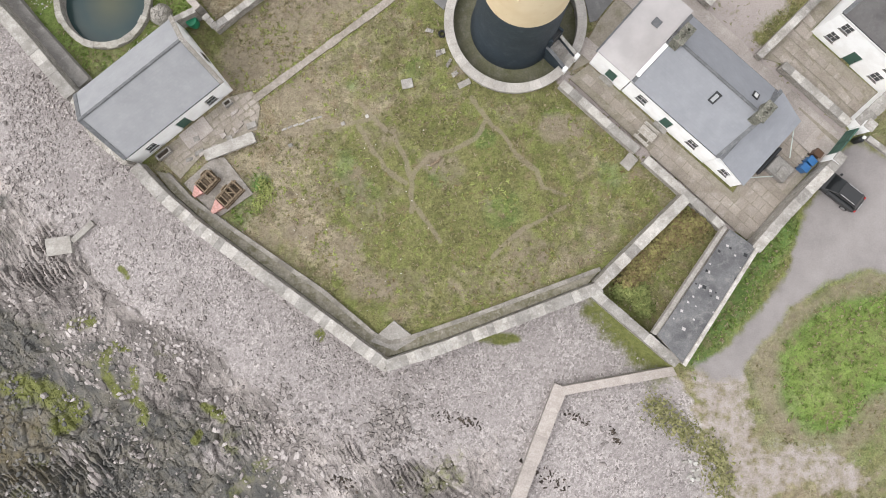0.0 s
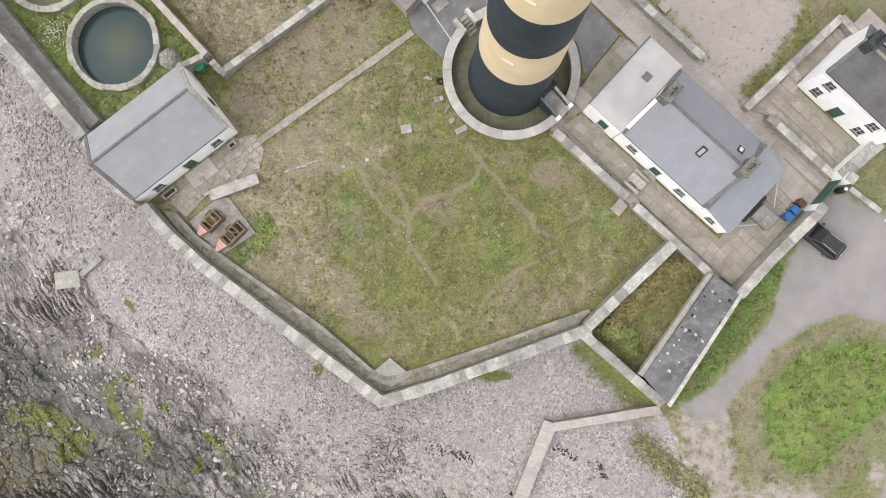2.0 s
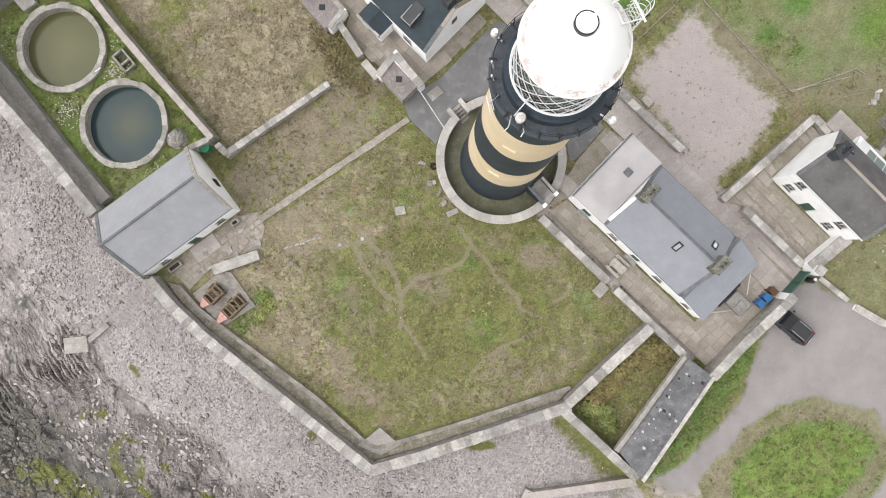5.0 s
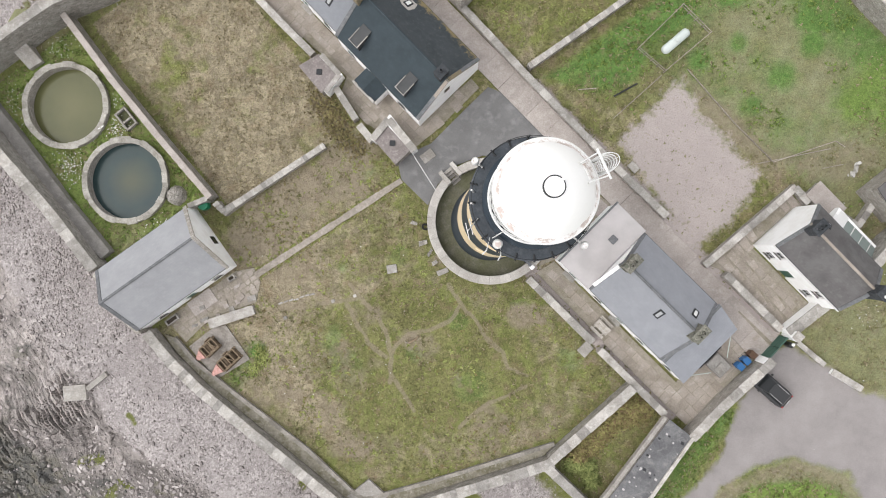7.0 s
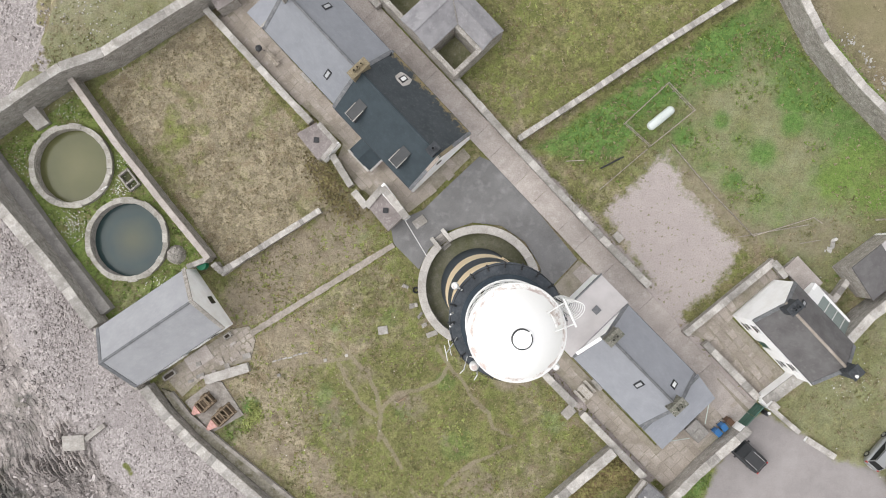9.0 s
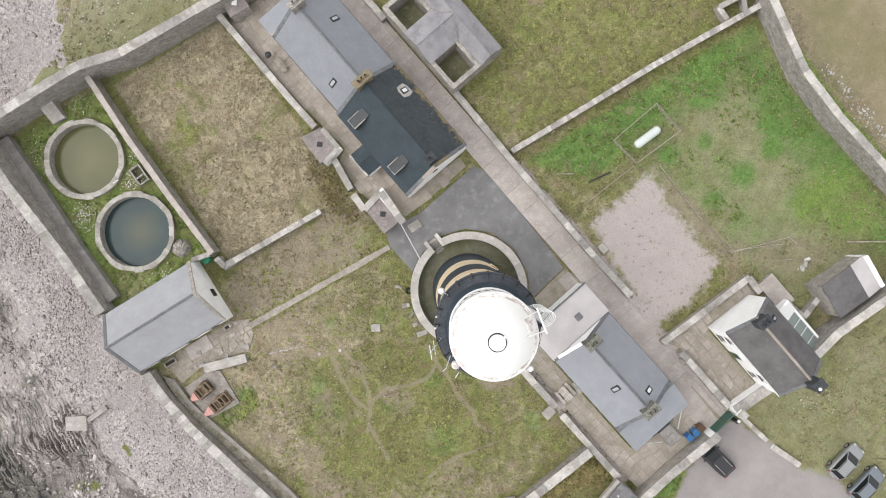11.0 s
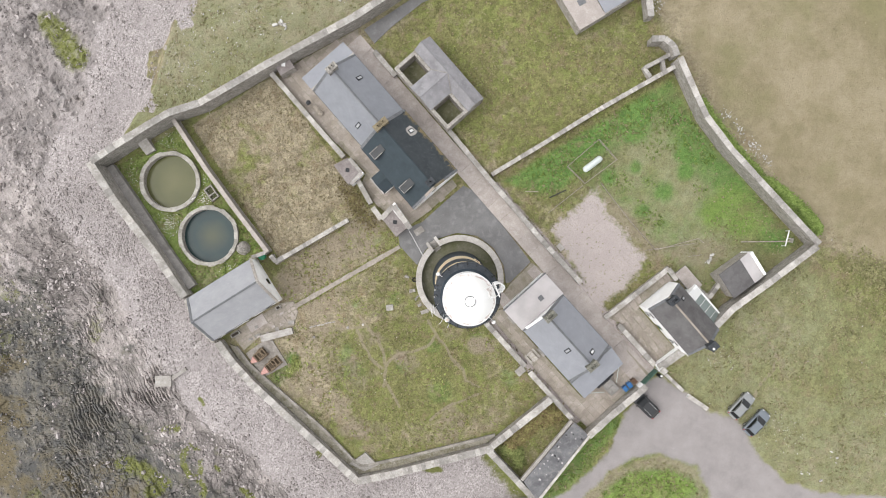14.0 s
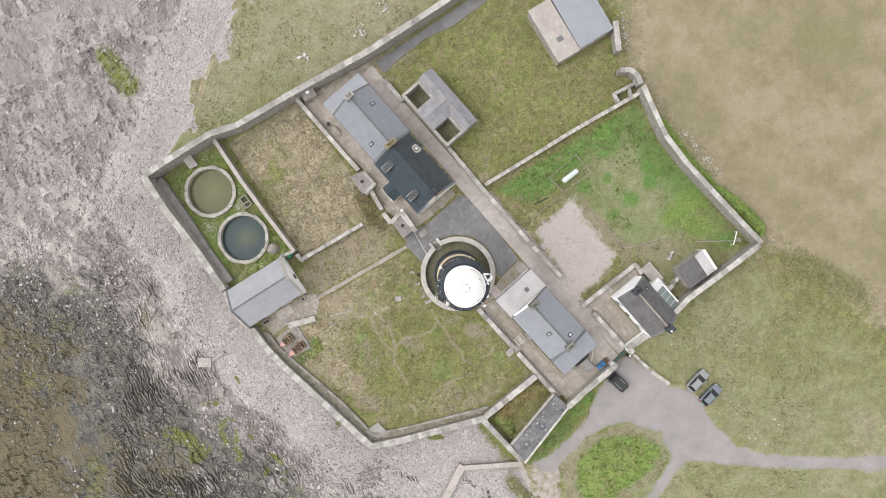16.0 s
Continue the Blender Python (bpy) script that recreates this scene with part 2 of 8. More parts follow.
    tar = n.mix(1.0, tar, n.ramp(fine, (0.25, 0.88), (0.75, 1.12)), "MULTIPLY")
    c = grass
    c = n.mix(edged(worn, 0.3, 0.9), c, n.mix(0.35, straw, n.mix(0.5, dirt, (0.105, 0.072, 0.044))))
    c = n.mix(n.ramp(n.calc("ADD", trail, n.calc("MULTIPLY", ragged, 0.9)), (0.32, 0.0), (0.80, 0.68)), c, n.mix(fine, (0.19, 0.16, 0.11), (0.36, 0.31, 0.235)))
    c = n.mix(edged(bare, 0.2, 1.6), c, grav)
    c = n.mix(edged(shingle), c, pebble)
    c = n.mix(edged(rock, 0.12, 1.2), c, stone)
    c = n.mix(edged(weed, 0.25, 1.5), c, algae)
    c = n.mix(edged(tarmac, 0.22, 1.1), c, tar)
    h = n.mix(shingle, n.calc("ADD", n.calc("MULTIPLY", tuft, 1.0), n.calc("MULTIPLY", fine, 0.5)), n.calc("ADD", n.calc("MULTIPLY", n.noise(4.0, 5, 0.8), 0.5), n.calc("MULTIPLY", peb2, 0.6)))
    h = n.mix(rock, h, n.calc("ADD", n.calc("MULTIPLY", bed, 1.0), n.calc("MULTIPLY", n.ramp(bed2, (0.38, 0.0), (0.5, 1.0)), 0.35)))
    h = n.mix(tarmac, h, n.calc("MULTIPLY", fine, 0.15))
    return n.done(c, 0.95, h, 0.16, spec=0.15)


def make_slate(name, base, dark, light, course=0.24, moss=None):
    """Slates in courses, seen from afar: thin course lines, single slates of other tone, stains."""
    n = Nodes(name)
    uv = n.t.nodes.new("ShaderNodeTexCoord").outputs["UV"]
    b = n.t.nodes.new("ShaderNodeTexBrick")
    b.inputs["Scale"].default_value = 1.0
    b.inputs["Brick Width"].default_value, b.inputs["Row Height"].default_value = 0.36, course
    b.inputs["Mortar Size"].default_value, b.inputs["Mortar Smooth"].default_value = 0.012, 0.3
    b.inputs["Color1"].default_value, b.inputs["Color2"].default_value, b.inputs["Mortar"].default_value = (0.975, 0.975, 0.975, 1), (1.02, 1.02, 1.02, 1), (0.94, 0.94, 0.94, 1)
    n.t.links.new(uv, b.inputs["Vector"])
    c = n.mix(n.ramp(n.noise(0.7, 5, 0.6), (0.35, 0.0), (0.65, 1.0)), dark, base)
    c = n.mix(n.ramp(n.noise(2.4, 5, 0.7), (0.55, 0.0), (0.75, 0.6)), c, light)
    c = n.mix(1.0, c, b.outputs["Color"], "MULTIPLY")
    if moss:
        sep = n.t.nodes.new("ShaderNodeSeparateXYZ")
        n.t.links.new(uv, sep.inputs[0])
        eave = n.ramp(n.calc("ABSOLUTE", sep.outputs[1]), (0.0, 0.30), (0.5, 0.14), (1.0, -0.02))
        c = n.mix(n.ramp(n.noise(2.6, 6, 0.75), (0.54, 0.0), (0.70, 0.4)), c, (0.12, 0.125, 0.123))
        c = n.mix(n.ramp(n.calc("ADD", n.noise(1.5, 6, 0.75), eave), (0.66, 0.0), (0.76, 0.8)), c, moss)
    return n.done(c, 0.7, b.outputs["Fac"], -0.006, spec=0.2)


M_GROUND = make_ground()
M_COPING = weathered("limewashed_coping", (0.41, 0.39, 0.365), (0.28, 0.262, 0.238), (0.52, 0.505, 0.48), 0.9, each=0.36)
M_STONE = rubble("rubble_stone", (0.36, 0.34, 0.31), (0.22, 0.205, 0.185), (0.44, 0.42, 0.39))
M_STONE_PALE = rubble("pale_rubble_stone", (0.40, 0.375, 0.34), (0.27, 0.25, 0.225), (0.48, 0.46, 0.43))
M_CONCRETE = weathered("concrete", (0.36, 0.34, 0.315), (0.26, 0.243, 0.22), (0.44, 0.42, 0.395), 0.8, each=0.12)
M_GREENGLASS = plain("greenish_roof_glass", (0.23, 0.27, 0.255), 0.3, spec=0.35)
M_CONCRETE_DARK = weathered("dark_roof_concrete", (0.255, 0.243, 0.228), (0.19, 0.18, 0.168), (0.33, 0.315, 0.30), 0.8)
M_KERB = weathered("dirty_kerb_concrete", (0.31, 0.288, 0.26), (0.21, 0.193, 0.165), (0.40, 0.378, 0.35), 1.2, each=0.2)
M_FLAG = weathered("flagstone", (0.345, 0.305, 0.268), (0.265, 0.232, 0.195), (0.42, 0.38, 0.346), 0.5, each=0.12)
M_LANE = weathered("lane_concrete", (0.405, 0.364, 0.338), (0.33, 0.295, 0.27), (0.465, 0.426, 0.40), 0.6, each=0.10)
M_PATH = weathered("worn_path_concrete", (0.335, 0.30, 0.265), (0.25, 0.22, 0.185), (0.40, 0.365, 0.33), 1.3, grain=5, each=0.08)
M_TARMAC = weathered("old_tarmac", (0.185, 0.183, 0.183), (0.145, 0.143, 0.142), (0.25, 0.248, 0.248), 0.35, height=0.01, grain=22)
M_ASPHALT_ROOF = weathered("felted_roof", (0.16, 0.16, 0.165), (0.095, 0.095, 0.1), (0.24, 0.235, 0.23), 0.6)
n_ = Nodes("white_render")
M_WHITE = n_.done(n_.mix(n_.ramp(n_.noise(0.6, 5, 0.65), (0.36, 0.0), (0.56, 1.0)), (0.80, 0.795, 0.785), (0.88, 0.885, 0.885)), 0.8, n_.noise(9, 3), 0.004, spec=0.25)
M_SLATE = make_slate("blue_grey_slate", (0.272, 0.281, 0.306), (0.245, 0.254, 0.277), (0.305, 0.314, 0.334))
M_SLATE_MID = make_slate("mid_grey_slate", (0.228, 0.238, 0.258), (0.205, 0.214, 0.234), (0.258, 0.268, 0.286))
M_SLATE_PALE = make_slate("pale_grey_slate", (0.335, 0.34, 0.355), (0.30, 0.305, 0.32), (0.38, 0.385, 0.40))
M_SLATE_DARK = make_slate("dark_blue_slate", (0.046, 0.061, 0.071), (0.037, 0.050, 0.058), (0.062, 0.077, 0.087))
M_SLATE_LICHEN = make_slate("lichened_dark_slate", (0.052, 0.060, 0.066), (0.040, 0.048, 0.053), (0.10, 0.105, 0.105), moss=(0.23, 0.18, 0.09))
M_SLATE_BROWN = make_slate("brown_grey_slate", (0.135, 0.13, 0.13), (0.095, 0.09, 0.09), (0.18, 0.175, 0.17))
M_SLATE_OLD = make_slate("old_grey_slate", (0.28, 0.275, 0.285), (0.20, 0.195, 0.205), (0.40, 0.39, 0.39))
M_LEAD = weathered("roof_lead", (0.155, 0.16, 0.168), (0.11, 0.114, 0.12), (0.22, 0.222, 0.23), 1.5, rough=0.6)
n_ = Nodes("painted_flat_roof")
M_FLATROOF = n_.done(n_.mix(n_.ramp(n_.noise(0.5, 5, 0.6), (0.35, 0.0), (0.65, 1.0)), (0.40, 0.38, 0.378), (0.475, 0.452, 0.45)), 0.8, n_.noise(8, 3), 0.003, spec=0.2)
M_BLACK = weathered("black_tower_paint", (0.033, 0.046, 0.060), (0.025, 0.035, 0.046), (0.058, 0.072, 0.086), 0.5, rough=0.55, height=0.008)
n_ = Nodes("cream_yellow_tower_paint")
c_ = n_.mix(n_.ramp(n_.noise(0.35, 5, 0.6), (0.35, 0.0), (0.65, 1.0)), (0.64, 0.515, 0.335), (0.71, 0.595, 0.42))
c_ = n_.mix(n_.ramp(n_.noise(0.75, 6, 0.7), (0.58, 0.0), (0.70, 0.55)), c_, (0.56, 0.40, 0.19))
M_YELLOW = n_.done(c_, 0.6, n_.noise(9, 4, 0.7), 0.004, spec=0.25)
M_DOME = plain("white_dome_paint", (0.85, 0.85, 0.84), 0.6, spec=0.2, vary=0.03)
n_ = Nodes("stained_dome_rim")
M_RIM_STAIN = n_.done(n_.mix(n_.ramp(n_.noise(2.2, 6, 0.75), (0.47, 0.0), (0.58, 0.85)), (0.85, 0.84, 0.83), n_.mix(n_.noise(7, 4), (0.36, 0.25, 0.21), (0.60, 0.53, 0.50))), 0.7, spec=0.2)
M_DECK = weathered("dark_deck_paint", (0.070, 0.080, 0.092), (0.050, 0.058, 0.068), (0.10, 0.11, 0.122), 0.7, rough=0.6, height=0.006)
M_MOAT = weathered("mossy_damp_concrete", (0.145, 0.14, 0.098), (0.105, 0.108, 0.058), (0.195, 0.185, 0.15), 0.55, grain=7)
M_RINGCOPE = weathered("pale_ring_coping", (0.47, 0.445, 0.415), (0.38, 0.355, 0.325), (0.54, 0.52, 0.49), 0.8, each=0.12)
M_LENS = plain("dim_lens_glass", (0.14, 0.16, 0.15), 0.15, spec=0.6)
M_WHITE_METAL = plain("white_painted_metal", (0.75, 0.75, 0.74), 0.45)
M_GREEN_PAINT = plain("green_paint", (0.045, 0.105, 0.08), 0.55)
M_SOOT = weathered("sooty_stone", (0.055, 0.06, 0.066), (0.035, 0.039, 0.044), (0.10, 0.104, 0.108), 1.5)
M_DARK_METAL = plain("dark_metal", (0.03, 0.032, 0.035), 0.5, 0.3)
M_RUST = weathered("rusted_iron", (0.27, 0.205, 0.14), (0.15, 0.115, 0.08), (0.40, 0.335, 0.24), 6.0, rough=0.9, grain=20)
M_BASE = weathered("oily_cracked_concrete", (0.30, 0.275, 0.25), (0.19, 0.17, 0.148), (0.40, 0.375, 0.35), 1.1, grain=6)
M_RUST_DARK = weathered("dark_rust", (0.12, 0.09, 0.062), (0.07, 0.052, 0.038), (0.20, 0.15, 0.10), 5.0, rough=0.95, grain=18)
M_RED = weathered("faded_red_paint", (0.54, 0.31, 0.275), (0.42, 0.22, 0.19), (0.62, 0.47, 0.44), 3.0, rough=0.7)
M_WOOD = weathered("grey_weathered_wood", (0.36, 0.32, 0.27), (0.22, 0.19, 0.155), (0.46, 0.43, 0.38), 2.5, grain=14, each=0.2)
M_WOOD_PALE = weathered("pale_bleached_wood", (0.47, 0.44, 0.40), (0.36, 0.33, 0.29), (0.55, 0.52, 0.48), 2.5, grain=14, each=0.12)
M_GLASS = plain("dark_window_glass", (0.015, 0.017, 0.019), 0.1, spec=0.35)
M_SASHGLASS = plain("house_window_glass", (0.075, 0.08, 0.085), 0.12, spec=0.5)
M_PANE = Nodes("clear_lantern_glass")
M_PANE.bsdf.inputs["Transmission Weight"].default_value = 1.0
M_PANE = M_PANE.done((0.9, 0.95, 0.95), 0.03, spec=0.5)
M_YELLOW_CHIM = weathered("lichened_brick", (0.235, 0.195, 0.125), (0.17, 0.145, 0.10), (0.29, 0.25, 0.175), 2.0)
M_PLASTIC_BLUE = plain("blue_plastic", (0.03, 0.13, 0.32), 0.4)
M_PLASTIC_BROWN = plain("brown_plastic", (0.09, 0.05, 0.03), 0.45)
M_TANK = plain("white_tank_paint", (0.56, 0.61, 0.585), 0.4)
M_TYRE = plain("tyre_rubber", (0.02, 0.02, 0.02), 0.9)
M_RIM = plain("alloy_rim", (0.5, 0.5, 0.5), 0.35, 0.8)
M_CAR_DARK = plain("black_car_paint", (0.035, 0.036, 0.038), 0.25, 0.2, 0.5)
M_CAR_SILVER = plain("silver_car_paint", (0.30, 0.31, 0.31), 0.3, 0.5, 0.5)
M_CAR_GREY = plain("blue_grey_car_paint", (0.20, 0.225, 0.25), 0.3, 0.5, 0.5)
M_LAMP_RED = plain("red_lamp_plastic", (0.4, 0.02, 0.02), 0.25)
M_ROOFGLASS = plain("roof_window_glass", (0.36, 0.37, 0.38), 0.15, spec=0.5)
# roof glass with the bright sky reflection painted in as white; no blind behind it
M_SKY_PANE = plain("sky_white_roof_glass", (0.72, 0.73, 0.72), 0.4)
M_LAMP_CLEAR = plain("clear_lamp_plastic", (0.6, 0.6, 0.6), 0.2)


def make_water(name, base, deep, silt, centre):
    """Still cloudy water, with silt showing through off the middle."""
    n = Nodes(name)
    c = n.mix(n.ramp(n.noise(0.45, 3), (0.3, 0.0), (0.7, 1.0)), base, deep)
    d = n.t.nodes.new("ShaderNodeVectorMath")
    d.operation = "DISTANCE"
    n.t.links.new(n.warped(n.co, 0.5, 0.8), d.inputs[0])
    d.inputs[1].default_value = (centre[0] + 0.4, centre[1] + 0.4, -0.1)
    c = n.mix(n.ramp(n.calc("DIVIDE", d.outputs["Value"], 4.0), (0.1, 0.75), (0.62, 0.0)), c, silt)
    return n.done(c, 0.2, n.noise(2.5, 3), 0.004, spec=0.25)


M_WATER_GREEN = make_water("silty_green_water", (0.108, 0.110, 0.050), (0.092, 0.096, 0.042), (0.13, 0.128, 0.062), (-34.7, 27.4))
M_WATER_BLUE = make_water("dark_teal_water", (0.034, 0.056, 0.054), (0.026, 0.046, 0.050), (0.085, 0.088, 0.056), (-28.7, 20.45))



def make_leaf(name, lo, hi):
    n = Nodes(name)
    c = n.mix(n.island(), lo, hi)
    c = n.mix(1.0, c, n.ramp(n.noise(1.2, 3), (0.3, 0.7), (0.7, 1.3)), "MULTIPLY")
    return n.done(c, 0.9, spec=0.15)


M_BLADE = make_leaf("grass_tuft_blades", (0.125, 0.13, 0.05), (0.29, 0.275, 0.145))
M_LEAF = make_leaf("bright_leaves", (0.12, 0.18, 0.042), (0.25, 0.325, 0.10))
M_WEED = make_leaf("olive_weed_leaves", (0.15, 0.17, 0.05), (0.30, 0.33, 0.12))
M_BRUSH = make_leaf("dull_scrub_leaves", (0.10, 0.125, 0.04), (0.23, 0.25, 0.095))
M_BRACKEN = make_leaf("rusty_bramble_leaves", (0.15, 0.105, 0.06), (0.235, 0.225, 0.085))
M_BRACKEN_DULL = make_leaf("withered_bramble_leaves", (0.10, 0.075, 0.045), (0.19, 0.17, 0.075))
n_ = Nodes("shore_stones")
M_BOULDER = n_.done(n_.mix(1.0, n_.mix(n_.island(), (0.20, 0.18, 0.172), (0.48, 0.44, 0.427)), n_.ramp(n_.noise(5, 4, 0.7), (0.25, 0.65), (0.75, 1.3)), "MULTIPLY"), 0.9, n_.noise(7, 4), 0.03, spec=0.2)
n_ = Nodes("white_field_stones")
M_FIELDSTONE = n_.done(n_.mix(n_.island(), (0.30, 0.285, 0.26), (0.55, 0.54, 0.52)), 0.9, n_.noise(7, 4), 0.03, spec=0.2)


# ---- builders ----
def link(name, data, parent=None):
    ob = new(name, data)
    if parent is not None:
        ob.parent = parent
    return ob


def part(name, bm, material, parent, label=""):
    """One mesh object out of a bmesh, under a thing or a part."""
    bmesh.ops.recalc_face_normals(bm, faces=bm.faces)
    me = bpy.data.meshes.new(name)
    bm.to_mesh(me)
    bm.free()
    me.materials.append(material)
    return tagged(link(name, me, parent), label)


def thing(name, label, category, m=None, group="", kind=""):
    ob = tagged(new(name), label, category, group, kind)
    if m is not None:
        ob.matrix_world = m
    return ob


def solo(name, bm, material, label, category, m=None, group="", kind=""):
    ob = tagged(part(name, bm, material, None), label, category, group, kind)
    if m is not None:
        ob.matrix_world = m
    return ob


def add_box(bm, x0, x1, y0, y1, z0, z1, bevel=0.0):
    vs = [bm.verts.new((x, y, z)) for z in (z0, z1) for x, y in ((x0, y0), (x1, y0), (x1, y1), (x0, y1))]
    fs = [(3, 2, 1, 0), (4, 5, 6, 7), (0, 1, 5, 4), (1, 2, 6, 5), (2, 3, 7, 6), (3, 0, 4, 7)]
    faces = [bm.faces.new([vs[i] for i in f]) for f in fs]
    if bevel:
        edges = {e for f in faces for e in f.edges}
        bmesh.ops.bevel(bm, geom=list(edges), offset=bevel, segments=1, affect="EDGES")
    return bm


def boxed(x0, x1, y0, y1, z0, z1, bevel=0.0):
    return add_box(bmesh.new(), x0, x1, y0, y1, z0, z1, bevel)


def add_prism(bm, pts, z0, z1):
    """An upright prism over a plan; z0 and z1 are heights or lists of heights."""
    lows = z0 if isinstance(z0, (list, tuple)) else [z0] * len(pts)
    tops = z1 if isinstance(z1, (list, tuple)) else [z1] * len(pts)
    a = [bm.verts.new((x, y, z)) for (x, y), z in zip(pts, lows)]
    b = [bm.verts.new((x, y, z)) for (x, y), z in zip(pts, tops)]
    bm.faces.new(a[::-1]), bm.faces.new(b)
    for i in range(len(pts)):
        j = (i + 1) % len(pts)
        bm.faces.new((a[i], a[j], b[j], b[i]))
    return bm


def prism(pts, z0, z1):
    return add_prism(bmesh.new(), pts, z0, z1)


def add_lathe(bm, profile, n=48, a0=0.0, a1=math.tau, cx=0.0, cy=0.0):
    """A profile of (radius, z) turned round the z axis."""
    full = abs(a1 - a0 - math.tau) < 1e-6
    count = n if full else n + 1
    rings = [[bm.verts.new((cx + r * math.cos(a0 + (a1 - a0) * i / n), cy + r * math.sin(a0 + (a1 - a0) * i / n), z)) for i in range(count)] for r, z in profile]
    for p, q in zip(rings, rings[1:]):
        for i in range(n):
            j = (i + 1) % count
            bm.faces.new((p[i], p[j], q[j], q[i]))
    return bm


def lathe(profile, n=48, **k):
    return add_lathe(bmesh.new(), profile, n, **k)


def add_rod(bm, a, b, r, n=8):
    a, b = Vector(a), Vector(b)
    q = (b - a).to_track_quat("Z", "Y").to_matrix().to_4x4()
    bmesh.ops.create_cone(bm, cap_ends=True, segments=n, radius1=r, radius2=r, depth=(b - a).length, matrix=Matrix.Translation((a + b) / 2) @ q)
    return bm


def rod(a, b, r, n=8):
    return add_rod(bmesh.new(), a, b, r, n)


def add_tube(bm, pts, r, n=6):
    """One connected bent rod along some points."""
    rings = []
    for k, p in enumerate(pts):
        d = (Vector(pts[min(k + 1, len(pts) - 1)]) - Vector(pts[max(k - 1, 0)])).normalized()
        a = d.orthogonal().normalized() if k == 0 else (side - d * side.dot(d)).normalized()
        side, b = a, d.cross(a)
        rings.append([bm.verts.new(Vector(p) + (a * math.cos(math.tau * i / n) + b * math.sin(math.tau * i / n)) * r) for i in range(n)])
    for p, q in zip(rings, rings[1:]):
        for i in range(n):
            bm.faces.new((p[i], p[(i + 1) % n], q[(i + 1) % n], q[i]))
    bm.faces.new(rings[0][::-1]), bm.faces.new(rings[-1])
    return bm


def smooth(ob):
    ob.data.polygons.foreach_set("use_smooth", [True] * len(ob.data.polygons))
    return ob


# ---- lie of the land ----
def sstep(a, b, u):
    t = np.clip((np.asarray(u, float) - a) / (b - a), 0, 1)
    return t * t * (3 - 2 * t)


def rise(x, y):
    """The gentle rise of the ground towards the fields in the north-east."""
    return 2.4 * sstep(22, 56, 0.8 * np.asarray(x, float) + 0.6 * np.asarray(y, float))


def lattice(ix, iy, seed):
    h = (ix.astype(np.int64) * 374761393 + iy.astype(np.int64) * 668265263 + seed * 974634517) & 0xFFFFFFFF
    h = ((h ^ (h >> 13)) * 1274126177) & 0xFFFFFFFF
    return ((h ^ (h >> 16)) & 0xFFFF) / 65535.0


def value_noise(x, y, seed=0):
    x, y = np.asarray(x, float), np.asarray(y, float)
    ix, iy = np.floor(x), np.floor(y)
    fx, fy = x - ix, y - iy
    fx, fy = fx * fx * (3 - 2 * fx), fy * fy * (3 - 2 * fy)
    a, b, c, d = (lattice(ix + i, iy + j, seed) for j in (0, 1) for i in (0, 1))
    return (a * (1 - fx) + b * fx) * (1 - fy) + (c * (1 - fx) + d * fx) * fy


def fractal(x, y, scale, seed=0, octaves=4):
    total, amp, norm = 0.0, 1.0, 0.0
    for k in range(octaves):
        total = total + amp * value_noise(np.asarray(x) * scale * 2**k, np.asarray(y) * scale * 2**k, seed + k)
        norm += amp
        amp *= 0.55
    return total / norm


def off_line(x, y, pts):
    """The distance from an open line."""
    best = np.full(np.shape(x), 1e9)
    for (ax, ay), (bx, by) in zip(pts, pts[1:]):
        dx, dy = bx - ax, by - ay
        t = np.clip(((x - ax) * dx + (y - ay) * dy) / (dx * dx + dy * dy), 0, 1)
        best = np.minimum(best, np.hypot(x - ax - t * dx, y - ay - t * dy))
    return best


def inside(x, y, pts):
    hit = np.zeros(np.shape(x), bool)
    for (ax, ay), (bx, by) in zip(pts, pts[1:] + pts[:1]):
        cross = ((ay > y) != (by > y)) & (x < (bx - ax) * (y - ay) / (by - ay + 1e-12) + ax)
        hit ^= cross
    return hit


def within(x, y, pts):
    """The distance into a plan: positive inside, negative outside."""
    d = off_line(x, y, pts + pts[:1])
    return np.where(inside(x, y, pts), d, -d)


SHORE = [(-34, 300), (-33, 75), (-33.5, 58), (-37.0, 48), (-38.5, 40), (-42.5, 31.5), (-44.4, 28.1), (-40, 23), (-30.5, 12), (-25.8, 6.5), (-20.6, 1.5), (-5.2, -9.8), (11.5, -3.6), (18.8, -9.9), (21, -14), (23, -24), (28, -60)]
SEA_SIDE = SHORE + [(28, -900), (-900, -900), (-900, 300)]
TOWER = (5.28, 18.43)
PONDS = [(-34.88, 27.15, M_WATER_GREEN), (-28.92, 20.42, M_WATER_BLUE)]


def cellular(x, y, seed):
    """Nearest cell's number in 0 to 1, and how far inside its edge a place lies."""
    ix, iy = np.floor(x), np.floor(y)
    first, second, tag = np.full(np.shape(x), 9.0), np.full(np.shape(x), 9.0), np.zeros(np.shape(x))
    for i in (-1, 0, 1):
        for j in (-1, 0, 1):
            cx, cy = ix + i, iy + j
            d = np.hypot(cx + lattice(cx, cy, seed) - x, cy + lattice(cx, cy, seed + 1) - y)
            near = d < first
            second = np.where(near, first, np.minimum(second, d))
            first, tag = np.where(near, d, first), np.where(near, lattice(cx, cy, seed + 2), tag)
    return tag, second - first


